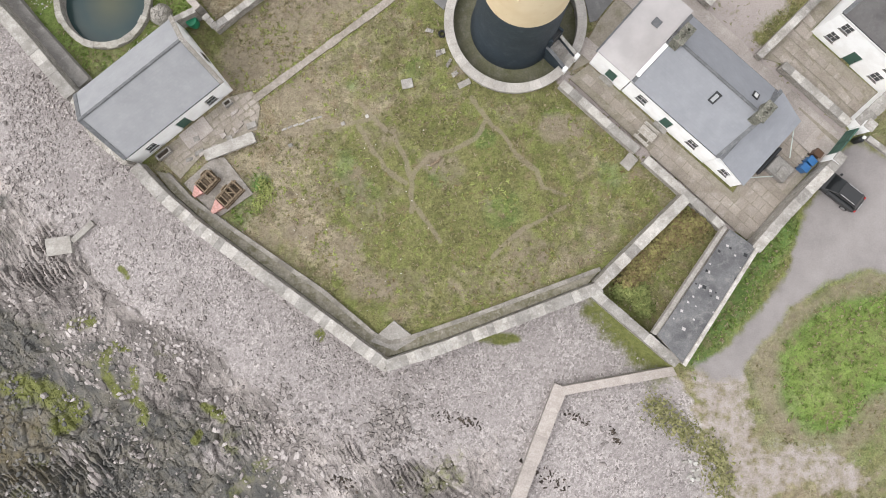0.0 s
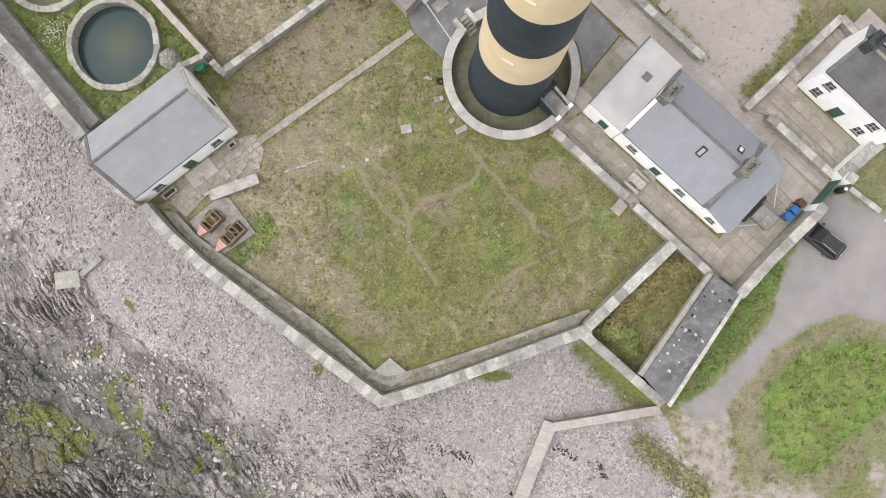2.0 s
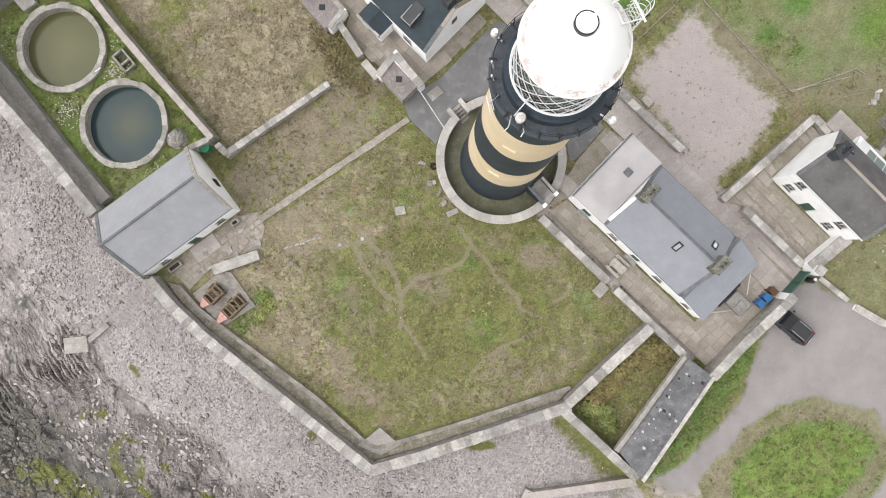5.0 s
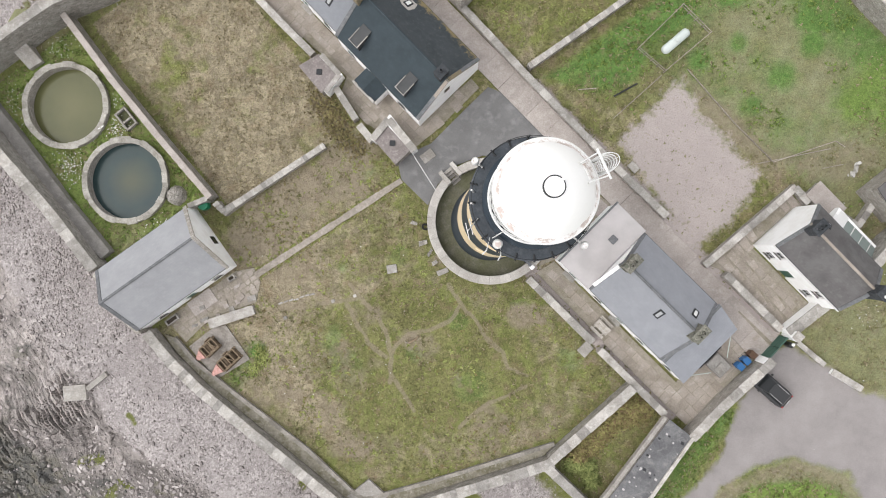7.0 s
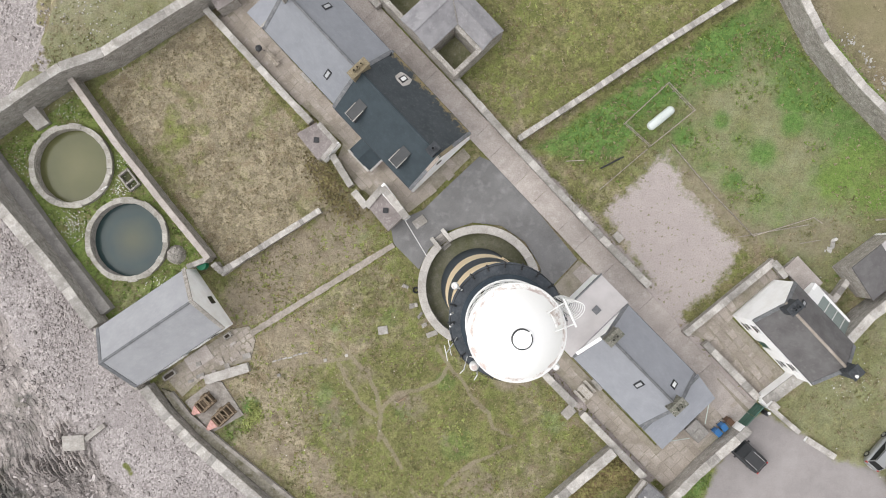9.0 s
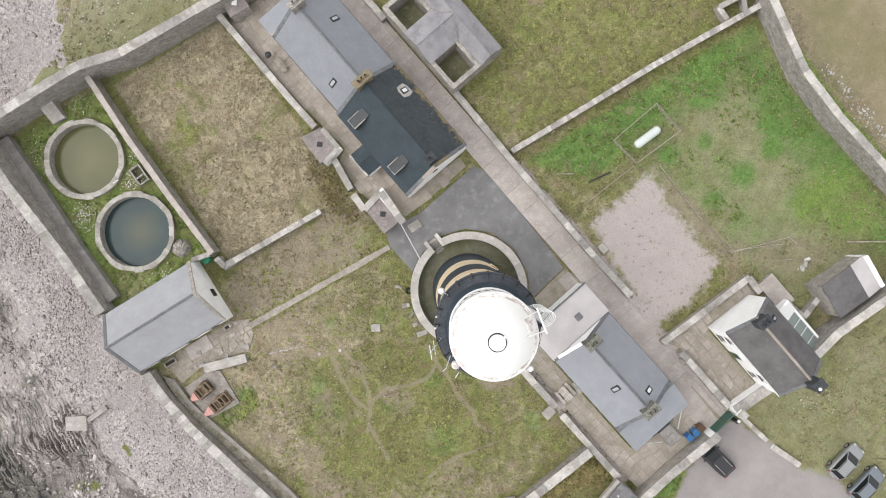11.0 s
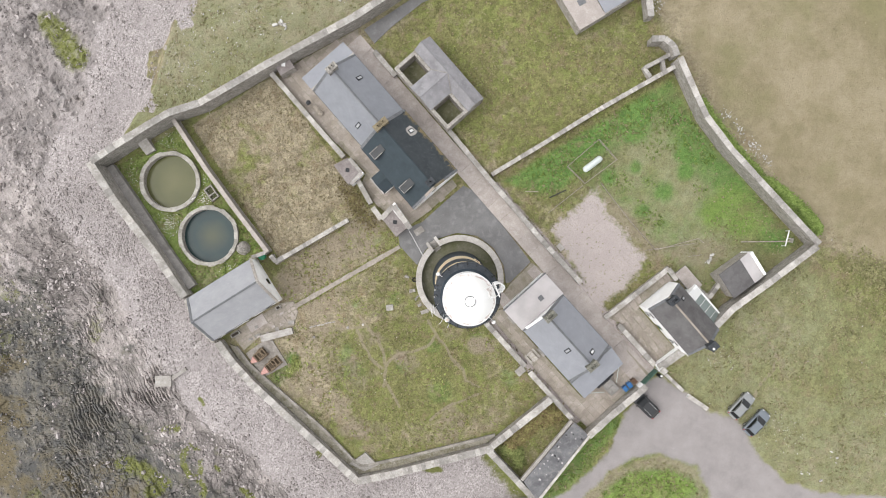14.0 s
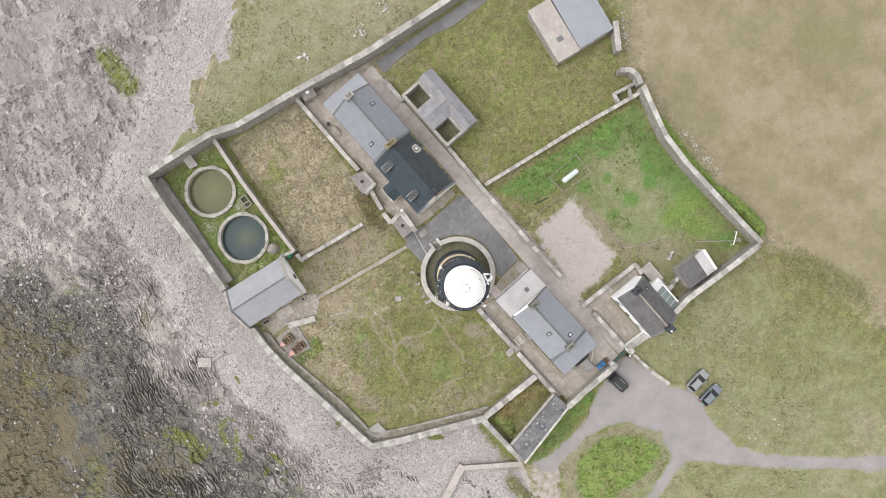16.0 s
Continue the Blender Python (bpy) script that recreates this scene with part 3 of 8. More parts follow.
def strata(x, y):
    """Relief and tone of the shore rock: upturned beds broken across their length, and jointed blocks."""
    c, s = math.cos(radians(-54)), math.sin(radians(-54))
    u, v = x * c + y * s, -x * s + y * c
    v = v + 4.5 * (fractal(u, v, 0.03, 71, 2) - 0.5) + 0.5 * (fractal(u, v, 0.2, 72, 2) - 0.5) + 0.5 * (value_noise(u * 0.8, v * 0.8, 73) - 0.5) + 0.2 * (value_noise(u * 2.1, v * 2.1, 70) - 0.5)
    w = v / 0.43 + 1.5 * value_noise(v * 0.8, u * 0.02, 74)
    k = np.floor(w)
    f = w - k
    seg = np.floor(u / (0.6 + 2.2 * lattice(k, 0 * k, 75) ** 2) + 9 * lattice(k, 0 * k, 76) + 0.5 * f)
    rib, tone = lattice(k, seg, 77), lattice(k, seg, 78)
    beds = 0.32 * f + 0.75 * rib - 0.35 * (f < 0.2)
    tag, edge = cellular(u * 0.55 + 0.25 * value_noise(x * 1.5, y * 1.5, 79), v * 1.0, 80)
    small, crack = cellular(u * 1.5, v * 2.2, 84)
    blocks = 0.75 * tag + 0.22 * small - 0.24 * sstep(0.16, 0.05, edge) - 0.10 * sstep(0.2, 0.08, crack)
    bedded = sstep(0.45, 0.54, fractal(x, y, 0.085, 88, 3)) * sstep(-50, -43, x) * sstep(22, 14, y)
    rough = 0.22 + 0.78 * sstep(0.40, 0.56, fractal(x, y, 0.13, 91, 3))
    return rough * (bedded * beds + (1 - bedded) * blocks), bedded * tone + (1 - bedded) * (0.7 * tag + 0.3 * small)


def land(x, y, rocks=True):
    x, y = np.asarray(x, float), np.asarray(y, float)
    z = rise(x, y)
    sd = within(x, y, SEA_SIDE)
    z = z - 1.3 * sstep(-0.2, 1.2, sd) - 1.6 * sstep(7, 45, sd)
    if rocks:
        crag = fractal(x, y, 0.2, 31, 3)
        amount = sstep(6, 11, sd + 6 * (fractal(x, y, 0.09, 5, 3) - 0.5) + 3 * (fractal(x, y, 0.35, 11, 3) - 0.5)) * (1 - 0.95 * sstep(0, 6, x))
        z = z + amount * (0.62 * strata(x, y)[0] + 1.6 * (crag - 0.5) - 0.3)
        z = z + 0.12 * (fractal(x, y, 0.5, 3, 3) - 0.5) * (1 - 0.6 * sstep(-1, 0.5, -sd))
    dt = np.hypot(x - TOWER[0], y - TOWER[1])
    z = np.where(dt < 5.3, -0.5, z)
    for px_, py_, _ in PONDS:
        z = np.where(np.hypot(x - px_, y - py_) < 3.65, -1.6, z)
    return z


def level(x, y):
    """The even ground at one spot."""
    return float(land(np.array([x]), np.array([y]), False)[0])


MOUND = [(25.7, -9.4), (26.8, -7.2), (29.1, -5.0), (32.1, -3.5), (36, -2.6), (39.3, -3.9), (40.9, -5.9), (39.5, -9.6), (36.2, -12.9), (34.3, -15.5), (32.8, -16.5), (29.3, -16.4), (27.1, -15.1), (25.8, -12.5)]
GRAVEL = [(21.4, 31.8), (16.8, 26.3), (20.4, 21.6), (22.5, 19), (24.6, 16.6), (26.4, 18.6), (29.4, 23.9), (24.8, 28.8)]
PARK = [(31.5, 7.4), (33.2, 9.2), (36, 7.4), (40.0, 4.8), (43.6, 4.0), (46.0, 1.6), (47.8, -0.6), (51.0, -3.4), (55.5, -4.1), (64, -3.7), (75, -2.1), (120, 4), (300, 30), (300, 26), (120, 0.6), (75, -4.3), (64, -5.7), (54, -6.6), (48, -6.9), (44.2, -7.0), (42.6, -9), (40.5, -13), (37.8, -20), (36.8, -30), (35.4, -30), (36.2, -20), (38.9, -13), (41.5, -7.6), (41.6, -6.2), (39.3, -3.3), (35.1, -2.2), (31, -3.0), (28.2, -5.2), (25.6, -8.6), (24.0, -11.0), (21.5, -11.2), (20.3, -9.8), (23, -8.0), (25.8, -5.0), (28, -2.2), (29.0, 1.8)]
DIRT = [(19.8, -10.4), (25, -9.4), (25.2, -13), (27, -16), (30, -17.3), (34, -17.3), (37, -14), (38.5, -16), (33, -20.5), (27.5, -21), (27, -40), (22, -40), (21.5, -20), (20.6, -14)]
DRY_GARDEN = [(-33, 35), (-23, 42.5), (-15.5, 35), (-8.2, 26.6), (-10.6, 24.6), (-19.2, 18.4)]
EAST_FIELD = [(27, 58), (29.5, 52), (34.5, 44.5), (43, 36), (52, 28.5), (60, 24.5), (75, 16), (120, 0), (400, 0), (400, 400), (20, 400), (26, 70)]
GARDEN = [(-24, 8), (-16.5, 4.3), (-5, -7.5), (11, -2), (18.5, 3.5), (9, 12.5), (4, 12), (-1, 17), (-3.5, 22.5), (-8.5, 26), (-10, 24), (-19, 17.5), (-19.5, 13)]
NORTH_FIELD = [(9, 33.5), (19, 42), (29, 49), (26, 54), (17, 51), (10, 60), (-3, 52), (3, 44), (2, 39)]
NE_YARD = [(9, 32), (30, 48), (34, 42), (49, 28), (38, 20), (30, 25)]
TRAILS = [[(1.8, 12.5), (3.1, 10.7), (4.5, 9.0), (5.4, 7.7), (7.0, 6.4), (7.5, 4.9), (9.3, 4.1)], [(3.1, 10.7), (1.8, 9.0), (0.3, 8.2), (-2.0, 7.7), (-2.8, 6.7), (-3.3, 5.7), (-3.3, 2.9)], [(-7.4, 11.9), (-6.4, 10.7), (-4.9, 9.3), (-3.8, 7.2), (-3.3, 5.7)], [(-10.3, 9.9), (-8.0, 10.3), (-6.4, 10.7)], [(-7.7, 10.0), (-6.9, 8.5), (-5.6, 6.7), (-3.8, 5.4)], [(9.3, 3.1), (5.9, 1.3), (3.4, -1.0)], [(-3.3, 3.9), (-2.3, 2.3), (-0.7, 0.3)], [(44, 18), (48, 12.5), (45.5, 7)]]
LEDGE_FOOT = [(-23, 7), (-16.8, 2.0), (-10.7, -3.2), (-5.2, -7.2), (1.4, -5.4), (12.0, -1.6)]
VERDANT = [(-9.3, 11.8, 0.8), (-8.3, 13.2, 0.8), (-15.8, 4.9, 1.0), (-17.6, 2.4, 0.7), (-7.6, 4.6, 2.2), (-1.0, 5.6, 1.0), (2.6, 9.2, 0.9), (8.4, 10.3, 1.4), (-8.9, 6.6, 1.6), (-3.0, 14.6, 1.2), (-9.5, 21.0, 1.6), (-6.5, 22.5, 1.2), (-12.5, 18.2, 1.2), (4.5, 3.0, 2.0), (13.0, 6.0, 1.4)]
DUST = [(-6.0, -3.5, 2.6, 1.1), (7.4, -1.0, 0.8, 1.0), (-1.3, 6.9, 1.2, 0.9), (-17.6, 14.8, 1.6, 1.6), (9.5, 14.0, 1.2, 0.8), (0.6, 14.6, 1.4, 0.8), (-13.0, 1.2, 2.0, 1.0), (8.8, 9.9, 2.2, 1.2)]


BLOBS = [(26.6, 44.1, 1.5), (31.3, 42.5, 1.3), (26.1, 40.4, 1.6), (33.0, 38.2, 1.1), (30.6, 32.8, 1.3), (26.7, 35.6, 0.8), (33.0, 35.5, 0.9), (28.2, 30.1, 1.0), (23.4, 34.0, 1.2), (16.0, 34.2, 2.6), (20.0, 39.0, 2.4), (37.5, 30.8, 2.2), (40.5, 29.5, 1.8)]


def make_ground_sheet():
    def lines(*stops):
        """Grid lines: (place, step to the next place) pairs, then wider and wider."""
        near = np.concatenate([np.arange(a, b, step) for (a, step), (b, _) in zip(stops, stops[1:])])
        grow = np.array([3, 7, 14, 28, 60, 130, 300, 700, 1600.0])
        return np.concatenate([stops[0][0] - grow[::-1], near, stops[-1][0] + grow])

    xs = lines((-76, 0.26), (-46, 0.115), (8, 0.3), (30, 0.45), (78, 0))
    ys = lines((-36, 0.3), (-26, 0.115), (18, 0.26), (60, 0.5), (72, 0))
    X, Y = np.meshgrid(xs, ys)
    x, y = X.ravel(), Y.ravel()
    z = land(x, y)
    nx, ny = len(xs), len(ys)
    i = np.arange(nx * ny).reshape(ny, nx)
    quads = np.stack([i[:-1, :-1], i[:-1, 1:], i[1:, 1:], i[1:, :-1]], -1).reshape(-1, 4)
    me = bpy.data.meshes.new("ground")
    me.from_pydata(np.stack([x, y, z], -1).tolist(), [], quads.tolist())
    sd = within(x, y, SEA_SIDE)
    wob = fractal(x, y, 0.09, 5, 3) - 0.5
    fine = fractal(x, y, 0.35, 11, 3) - 0.5
    shingle = sstep(-0.5, 0.8, sd + 8 * fine * (y > 36) - 3.2 * fine * ((x > 12) & (y < -3)))
    rock = sstep(6, 11, sd + 6 * wob + 3 * fine) * (1 - 0.75 * sstep(0, 7, x))
    dry = 0.30 + 1.3 * (fractal(x, y, 0.07, 41, 3) - 0.5)
    dry = np.where(inside(x, y, DRY_GARDEN), 0.92 - 0.55 * sstep(0.02, 0.3, fine), dry)
    field = sstep(-2, 3, within(x, y, EAST_FIELD))
    dry = dry * (1 - field) + field * 1.15
    dry = dry - 0.12 * sstep(36, 44, x) * (1 - field) + 0.25 * ((x < -8) & (y > 40))
    lawn = sstep(-0.5, 0.8, within(x, y, GARDEN))
    mid = sstep(9.5, 5.0, np.hypot((x + 1.5) / 1.15, y - 5.0) + 7 * fine)
    rim = sstep(5.5, 1.5, off_line(x, y, LEDGE_FOOT) + 4 * fine) + 0.8 * sstep(-9, -14, x + 5 * fine) + 0.5 * sstep(9.5, 13, y + 6 * fine)
    dry = dry + lawn * (0.42 * np.clip(rim, 0, 1.2) - 0.28 * mid)
    verdant = np.zeros_like(x)
    for gx, gy, gr in VERDANT:
        verdant = np.maximum(verdant, sstep(gr * 1.4, gr * 0.3, np.hypot(x - gx, y - gy) + 1.8 * fine))
    ne = sstep(-0.5, 1, within(x, y, NE_YARD))
    mound = sstep(-0.4, 2.6, within(x, y, MOUND) + 2.5 * fine)
    blobs = np.zeros_like(x)
    for bx, by, br in BLOBS:
        blobs = np.maximum(blobs, sstep(br * 1.5, br * 0.3, np.hypot(x - bx, y - by) + 1.6 * fine))
    band = sstep(5.5, 2.0, off_line(x, y, [(9.5, 31.5), (19.8, 40.2), (29, 46.5)]) + 3 * fine) + sstep(4.5, 1.5, off_line(x, y, [(33.5, 41), (40, 34.5), (47, 29)]) + 3 * fine)
    lush = 0.72 * mound + ne * np.clip(0.24 + 0.7 * fine + 0.6 * blobs + 0.5 * band, 0, 0.9) + 0.5 * sstep(1.4, 0.2, off_line(x, y, [(34.5, 44), (40, 38.5), (50, 30)]))
    lush = lush + 0.65 * sstep(2.6, 0.5, off_line(x, y, [(20.5, -9), (27.5, 1.5)])) + 0.45 * sstep(2.2, 0.4, off_line(x, y, [(-16.4, 5), (-18, 2.5)]))
    pond_yard = inside(x, y, [(-43, 28), (-34.5, 34.5), (-21, 19.5), (-23, 18), (-30.3, 12.3)])
    dry = dry + 0.12 * sstep(9, 4, np.hypot(x - 32, y - 36)) - 0.3 * ne - 0.12 * inside(x, y, NORTH_FIELD)
    lush = np.where(pond_yard, 0.52 + 0.8 * fine, lush) + 0.45 * verdant
    lush = np.clip(lush + 0.35 * sstep(3.5, 1.5, np.abs(within(x, y, MOUND))) * (y < -2), 0, 1)
    bare = sstep(-1.6, 1.6, within(x, y, GRAVEL) + 1.4 * fine) + 0.62 * sstep(0.5, -0.3, np.abs(np.hypot(x - 0.4, y + 9) - 1.2))
    tarmac = sstep(-0.7, 0.9, within(x, y, PARK) + 1.2 * fine)
    worn, trail = np.zeros_like(x), np.zeros_like(x)
    for line in TRAILS:
        trail = np.maximum(trail, sstep(0.40, 0.10, off_line(x + 0.9 * fine, y + 0.9 * wob, line) + 0.45 * np.abs(fine)))
    soil = sstep(0.52, 0.68, fractal(x, y, 0.16, 93, 4)) * inside(x, y, [(-24, 8), (-5, -8), (11, -3), (19, 3), (9, 13), (0, 20), (-8, 26), (-19, 17)])
    worn = np.maximum(worn, 0.55 * soil)
    for dx, dy, wx, wy in DUST:
        worn = np.maximum(worn, 0.75 * sstep(1.3, 0.4, np.hypot((x - dx) / wx, (y - dy) / wy) + 1.6 * fine))
    worn = np.maximum(worn, 0.72 * sstep(3.2, 1.2, off_line(x, y, [(-17.5, 15.5), (-12, 19.5), (-7.5, 24)]) + 5 * fine))
    worn = np.maximum(worn, 0.7 * sstep(1.6, 0.5, np.hypot(x + 17.6, y - 14.8)))
    worn = np.maximum(worn, 0.48 * sstep(2.5, 0.5, np.hypot((x + 5) / 2.2, y + 3.2)))
    worn = np.maximum(worn, 0.5 * sstep(3.0, 1.0, off_line(x, y, [(29, 24.8), (33, 25), (37, 26)]) + 4 * fine))
    worn = np.maximum(worn, 0.62 * sstep(1.3, 0.3, off_line(x, y, [(21.9, 32.8), (25.0, 29.6), (30.6, 24.6)]) + 1.5 * fine))
    bare = np.maximum(bare, 0.55 * sstep(-1.0, 1.5, within(x, y, DIRT) + 5 * fine))
    worn = np.maximum(worn, 0.55 * sstep(-1.0, 1.5, within(x, y, DIRT) + 5 * fine))
    worn = np.maximum(worn, 0.62 * sstep(1.6, 0.0, np.abs(within(x, y, MOUND) - 0.3) + 1.5 * fine))
    for line in ([(8.6, 31.2), (24.2, 16.8), (25.4, 15.2)], [(25.2, 15.4), (31.8, 9.2)], [(9.6, 13.8), (22.9, 1.6)]):
        bare = np.maximum(bare, 0.85 * sstep(1.1, 0.5, off_line(x, y, line)))
    weed = 0.42 * sstep(0.62, 0.74, fractal(x, y, 0.16, 77, 3)) * sstep(7, 11, sd) * (1 - sstep(0, 6, x)) * sstep(18, 8, y)
    weed = weed + 0.9 * sstep(1.1, 0.3, np.hypot((x + 11.2) / 0.7, y + 7.6)) + 0.85 * sstep(1.2, 0.4, np.hypot((x - 4.2) / 2.2, (y + 7.9) / 0.7))
    for line, wd in (([(-32.8, -7.0), (-30.8, -6.6)], 0.8), ([(-29.0, -8.4), (-27.8, -8.9)], 0.5), ([(-29.5, -8.8), (-29.4, -10.9), (-28.7, -12.6), (-27.3, -12.8), (-26.4, -14.5), (-26.7, -15.2)], 0.75), ([(-27.3, -12.8), (-27.0, -11.2), (-27.2, -10.5)], 0.6), ([(-25.1, -11.0), (-24.6, -11.2)], 0.5), ([(-21.3, -13.7), (-19.4, -14.8)], 0.7), ([(-22, -16.6), (-21.6, -16.0)], 0.6), ([(-38, -12.2), (-35.2, -12.6), (-32.2, -14.2), (-33.2, -15.4)], 1.8), ([(-28.3, -2.2), (-27.8, -2.9)], 0.5), ([(-54.7, 47.3), (-52.6, 45), (-50.4, 42.7)], 2.6), ([(-50, 64), (-46, 70)], 4.0)):
        weed = np.maximum(weed, 0.72 * sstep(wd, wd * 0.35, off_line(x + 1.0 * fine, y + 1.6 * wob, line)))
    weed = weed + 0.85 * sstep(3.2, 0.4, off_line(x, y, [(12.5, -5.2), (17.4, -9.8)]) + 3 * fine)
    wet = 0.8 * sstep(10, 21, sd + 5 * wob) * sstep(20, 2, y) + 0.2 * sstep(26, 40, sd)
    none, tone = np.zeros_like(x), strata(x, y)[1]
    brown = 0.8 * sstep(-50, -60, x + 14 * fine) * sstep(8, -10, y + 30 * wob) + 0.45 * sstep(-30, -36, x) * sstep(-8, -13, y)
    meadow = sstep(-2.5, 4, within(x, y, EAST_FIELD) + 6 * fine)
    pale = sstep(-3, 3, within(x, y, [(-44, 31), (-34, 36), (-12, 52), (8, 68), (8, 300), (-60, 300)]) + 4 * fine) * (sd < 0) + 0.9 * ne * sstep(14, 7, np.hypot(x - 31, y - 33.5) + 6 * fine) + (0.45 + 0.4 * sstep(0.4, 0.6, fractal(x, y, 0.1, 57, 3))) * sstep(31, 37, x) * sstep(36, 27, y + 0.6 * (x - 40))
    for name, chans in (("zone_c", (wet, brown, meadow, pale)), ("zone_d", (np.maximum(mound, 0.85 * pond_yard + 0.7 * ne * sstep(6, 3, np.hypot(x - 39.5, y - 30))), tone, trail, 0.6 * sstep(16, 30, y))), ("zone_a", (shingle, rock, dry, bare)), ("zone_b", (tarmac, worn, weed, lush))):
        at = me.color_attributes.new(name, "FLOAT_COLOR", "POINT")
        at.data.foreach_set("color", np.clip(np.stack(chans, -1), 0, 1).astype(np.float32).ravel())
    me.materials.append(M_GROUND)
    me.polygons.foreach_set("use_smooth", (rock[quads].mean(1) < 0.5).tolist())
    return tagged(new("ground", me), "rough coastal grass, shingle beach and bedded rock", "ground", kind="structure")


make_ground_sheet()


# ---- walls ----
COPE = add_box(bmesh.new(), -0.5, 0.5, -0.5, 0.5, 0, 1, 0.06)
ME_COPE = bpy.data.meshes.new("coping_stone")
COPE.to_mesh(ME_COPE)
COPE.free()
ME_COPE.materials.append(M_COPING)
RNG = random.Random(7)
ME_COPE_DARK = ME_COPE.copy()
ME_COPE_DARK.materials.clear()
ME_COPE_DARK.materials.append(M_CONCRETE_DARK)
ME_COPE_GREY = ME_COPE.copy()
ME_COPE_GREY.materials.clear()
ME_COPE_GREY.materials.append(M_LANE)


ME_COPE_KERB = ME_COPE.copy()
ME_COPE_KERB.materials.clear()
ME_COPE_KERB.materials.append(M_KERB)


def resample(pts, step):
    out = []
    for (ax, ay, az), (bx, by, bz) in zip(pts, pts[1:]):
        n = max(1, round(math.hypot(bx - ax, by - ay) / step))
        out += [(ax + (bx - ax) * i / n, ay + (by - ay) * i / n, az + (bz - az) * i / n) for i in range(n)]
    return out + [pts[-1]]


def wall_line(name, label, pts, h, width, material=M_STONE, base=-0.5, cope=0.9, cope_h=0.12, cope_w=None, drape=True, cope_mesh=None):
    """A wall of stone along a line, with a course of coping stones on it."""
    tops = h if isinstance(h, (list, tuple)) else [h] * len(pts)
    line = [(x, y, t + (float(rise(x, y)) if drape else 0.0)) for (x, y), t in zip(pts, tops)]
    line = resample(line, 3.0)
    bm = bmesh.new()
    rows = []
    for k, (x, y, z) in enumerate(line):
        a, b = line[max(k - 1, 0)], line[min(k + 1, len(line) - 1)]
        d = Vector((b[0] - a[0], b[1] - a[1])).normalized()
        if 0 < k < len(line) - 1:
            d1 = Vector((x - a[0], y - a[1])).normalized()
            miter = 1 / max(0.6, d.dot(d1))
        else:
            miter = 1.0
        nx, ny = -d.y * width / 2 * miter, d.x * width / 2 * miter
        bottom = min(level(x + nx * 3, y + ny * 3), level(x - nx * 3, y - ny * 3)) + base
        zt = z - (cope_h if cope else 0)
        rows.append([bm.verts.new(p) for p in ((x + nx, y + ny, bottom), (x + nx, y + ny, zt), (x - nx, y - ny, zt), (x - nx, y - ny, bottom))])
    for p, q in zip(rows, rows[1:]):
        for i in range(4):
            j = (i + 1) % 4
            bm.faces.new((p[i], p[j], q[j], q[i]))
    bm.faces.new(rows[0]), bm.faces.new(rows[-1][::-1])
    wall = tagged(part(name, bm, material, None), label, "wall", kind="structure")
    if cope:
        stones = resample([(x, y, t + (float(rise(x, y)) if drape else 0.0)) for (x, y), t in zip(pts, tops)], cope)
        for (ax, ay, az), (bx, by, bz) in zip(stones, stones[1:]):
            ob = link("coping_stone", cope_mesh or ME_COPE, wall)
            length = math.hypot(bx - ax, by - ay)
            w = (cope_w or width + 0.06) * RNG.uniform(0.95, 1.05)
            ob.matrix_world = Matrix.Translation(((ax + bx) / 2, (ay + by) / 2, (az + bz) / 2 - cope_h - 0.01)) @ Euler((0, -math.atan2(bz - az, length) + RNG.uniform(-0.01, 0.01), math.atan2(by - ay, bx - ax) + RNG.uniform(-0.02, 0.02))).to_matrix().to_4x4() @ Matrix.Diagonal((length * 1.005, w, cope_h + RNG.uniform(0.0, 0.03), 1))
    return wall


SEA = [(-25.8, 6.5), (-23.7, 4.2), (-20.6, 1.5), (-14.5, -3.0), (-10.0, -6.3), (-5.3, -9.75), (-0.5, -8.2), (12.15, -3.3)]
wall_line("wall_sea", "grey stone sea wall with pale coping slabs", SEA, 1.6, 0.9, base=-0.6, cope=0.62)
wall_line("wall_west", "tall grey stone sea wall with pale coping", [(-30.6, 12.1), (-34.7, 17.2), (-37.35, 20.2), (-40.3, 23.5), (-44.1, 28.3)], [2.3, 2.8, 3.3, 3.8, 4.1], 0.95, base=-0.6, cope=1.1)
wall_line("wall_west_ledge", "grey concrete ledge along the foot of the sea wall", [(-30.2, 13.4), (-34.6, 18.3), (-39.2, 23.9), (-43.0, 28.2)], [1.0, 1.0, 1.1, 1.1], 1.1, M_CONCRETE_DARK, cope=2.4, cope_h=0.1, cope_mesh=ME_COPE_DARK)
wall_line("wall_north", "tall grey stone boundary wall with pale coping", [(-43.9, 28.4), (-41.1, 30.75), (-37.6, 33.55), (-34.6, 35.8), (-30.9, 37.5), (-26.6, 40.65), (-23.0, 43.3), (-12.1, 50.9), (-1.6, 59.2), (10, 68.4)], [4.1, 4.05, 4.0, 4.0, 3.7, 3.6, 3.6, 3.4, 3.2, 3.2], 0.85, cope=1.3)
wall_line("wall_pond", "grey rubble garden wall beside the ponds", [(-34.7, 35.2), (-29.9, 29.4), (-25.35, 24.4), (-20.4, 19.2)], 2.0, 0.55, cope=0.5, cope_w=0.58, cope_mesh=ME_COPE_GREY)
wall_line("wall_pond_end", "low pale rubble garden wall", [(-20.1, 18.8), (-19.4, 18.0), (-10.4, 24.6)], [1.6, 0.95, 0.95], 0.5, M_STONE_PALE, cope=0.38)
wall_line("wall_hut_link", "short white wall beside the slate-roofed hut", [(-22.4, 18.3), (-20.7, 19.1)], 1.9, 0.4, M_STONE_PALE, cope=0.7)
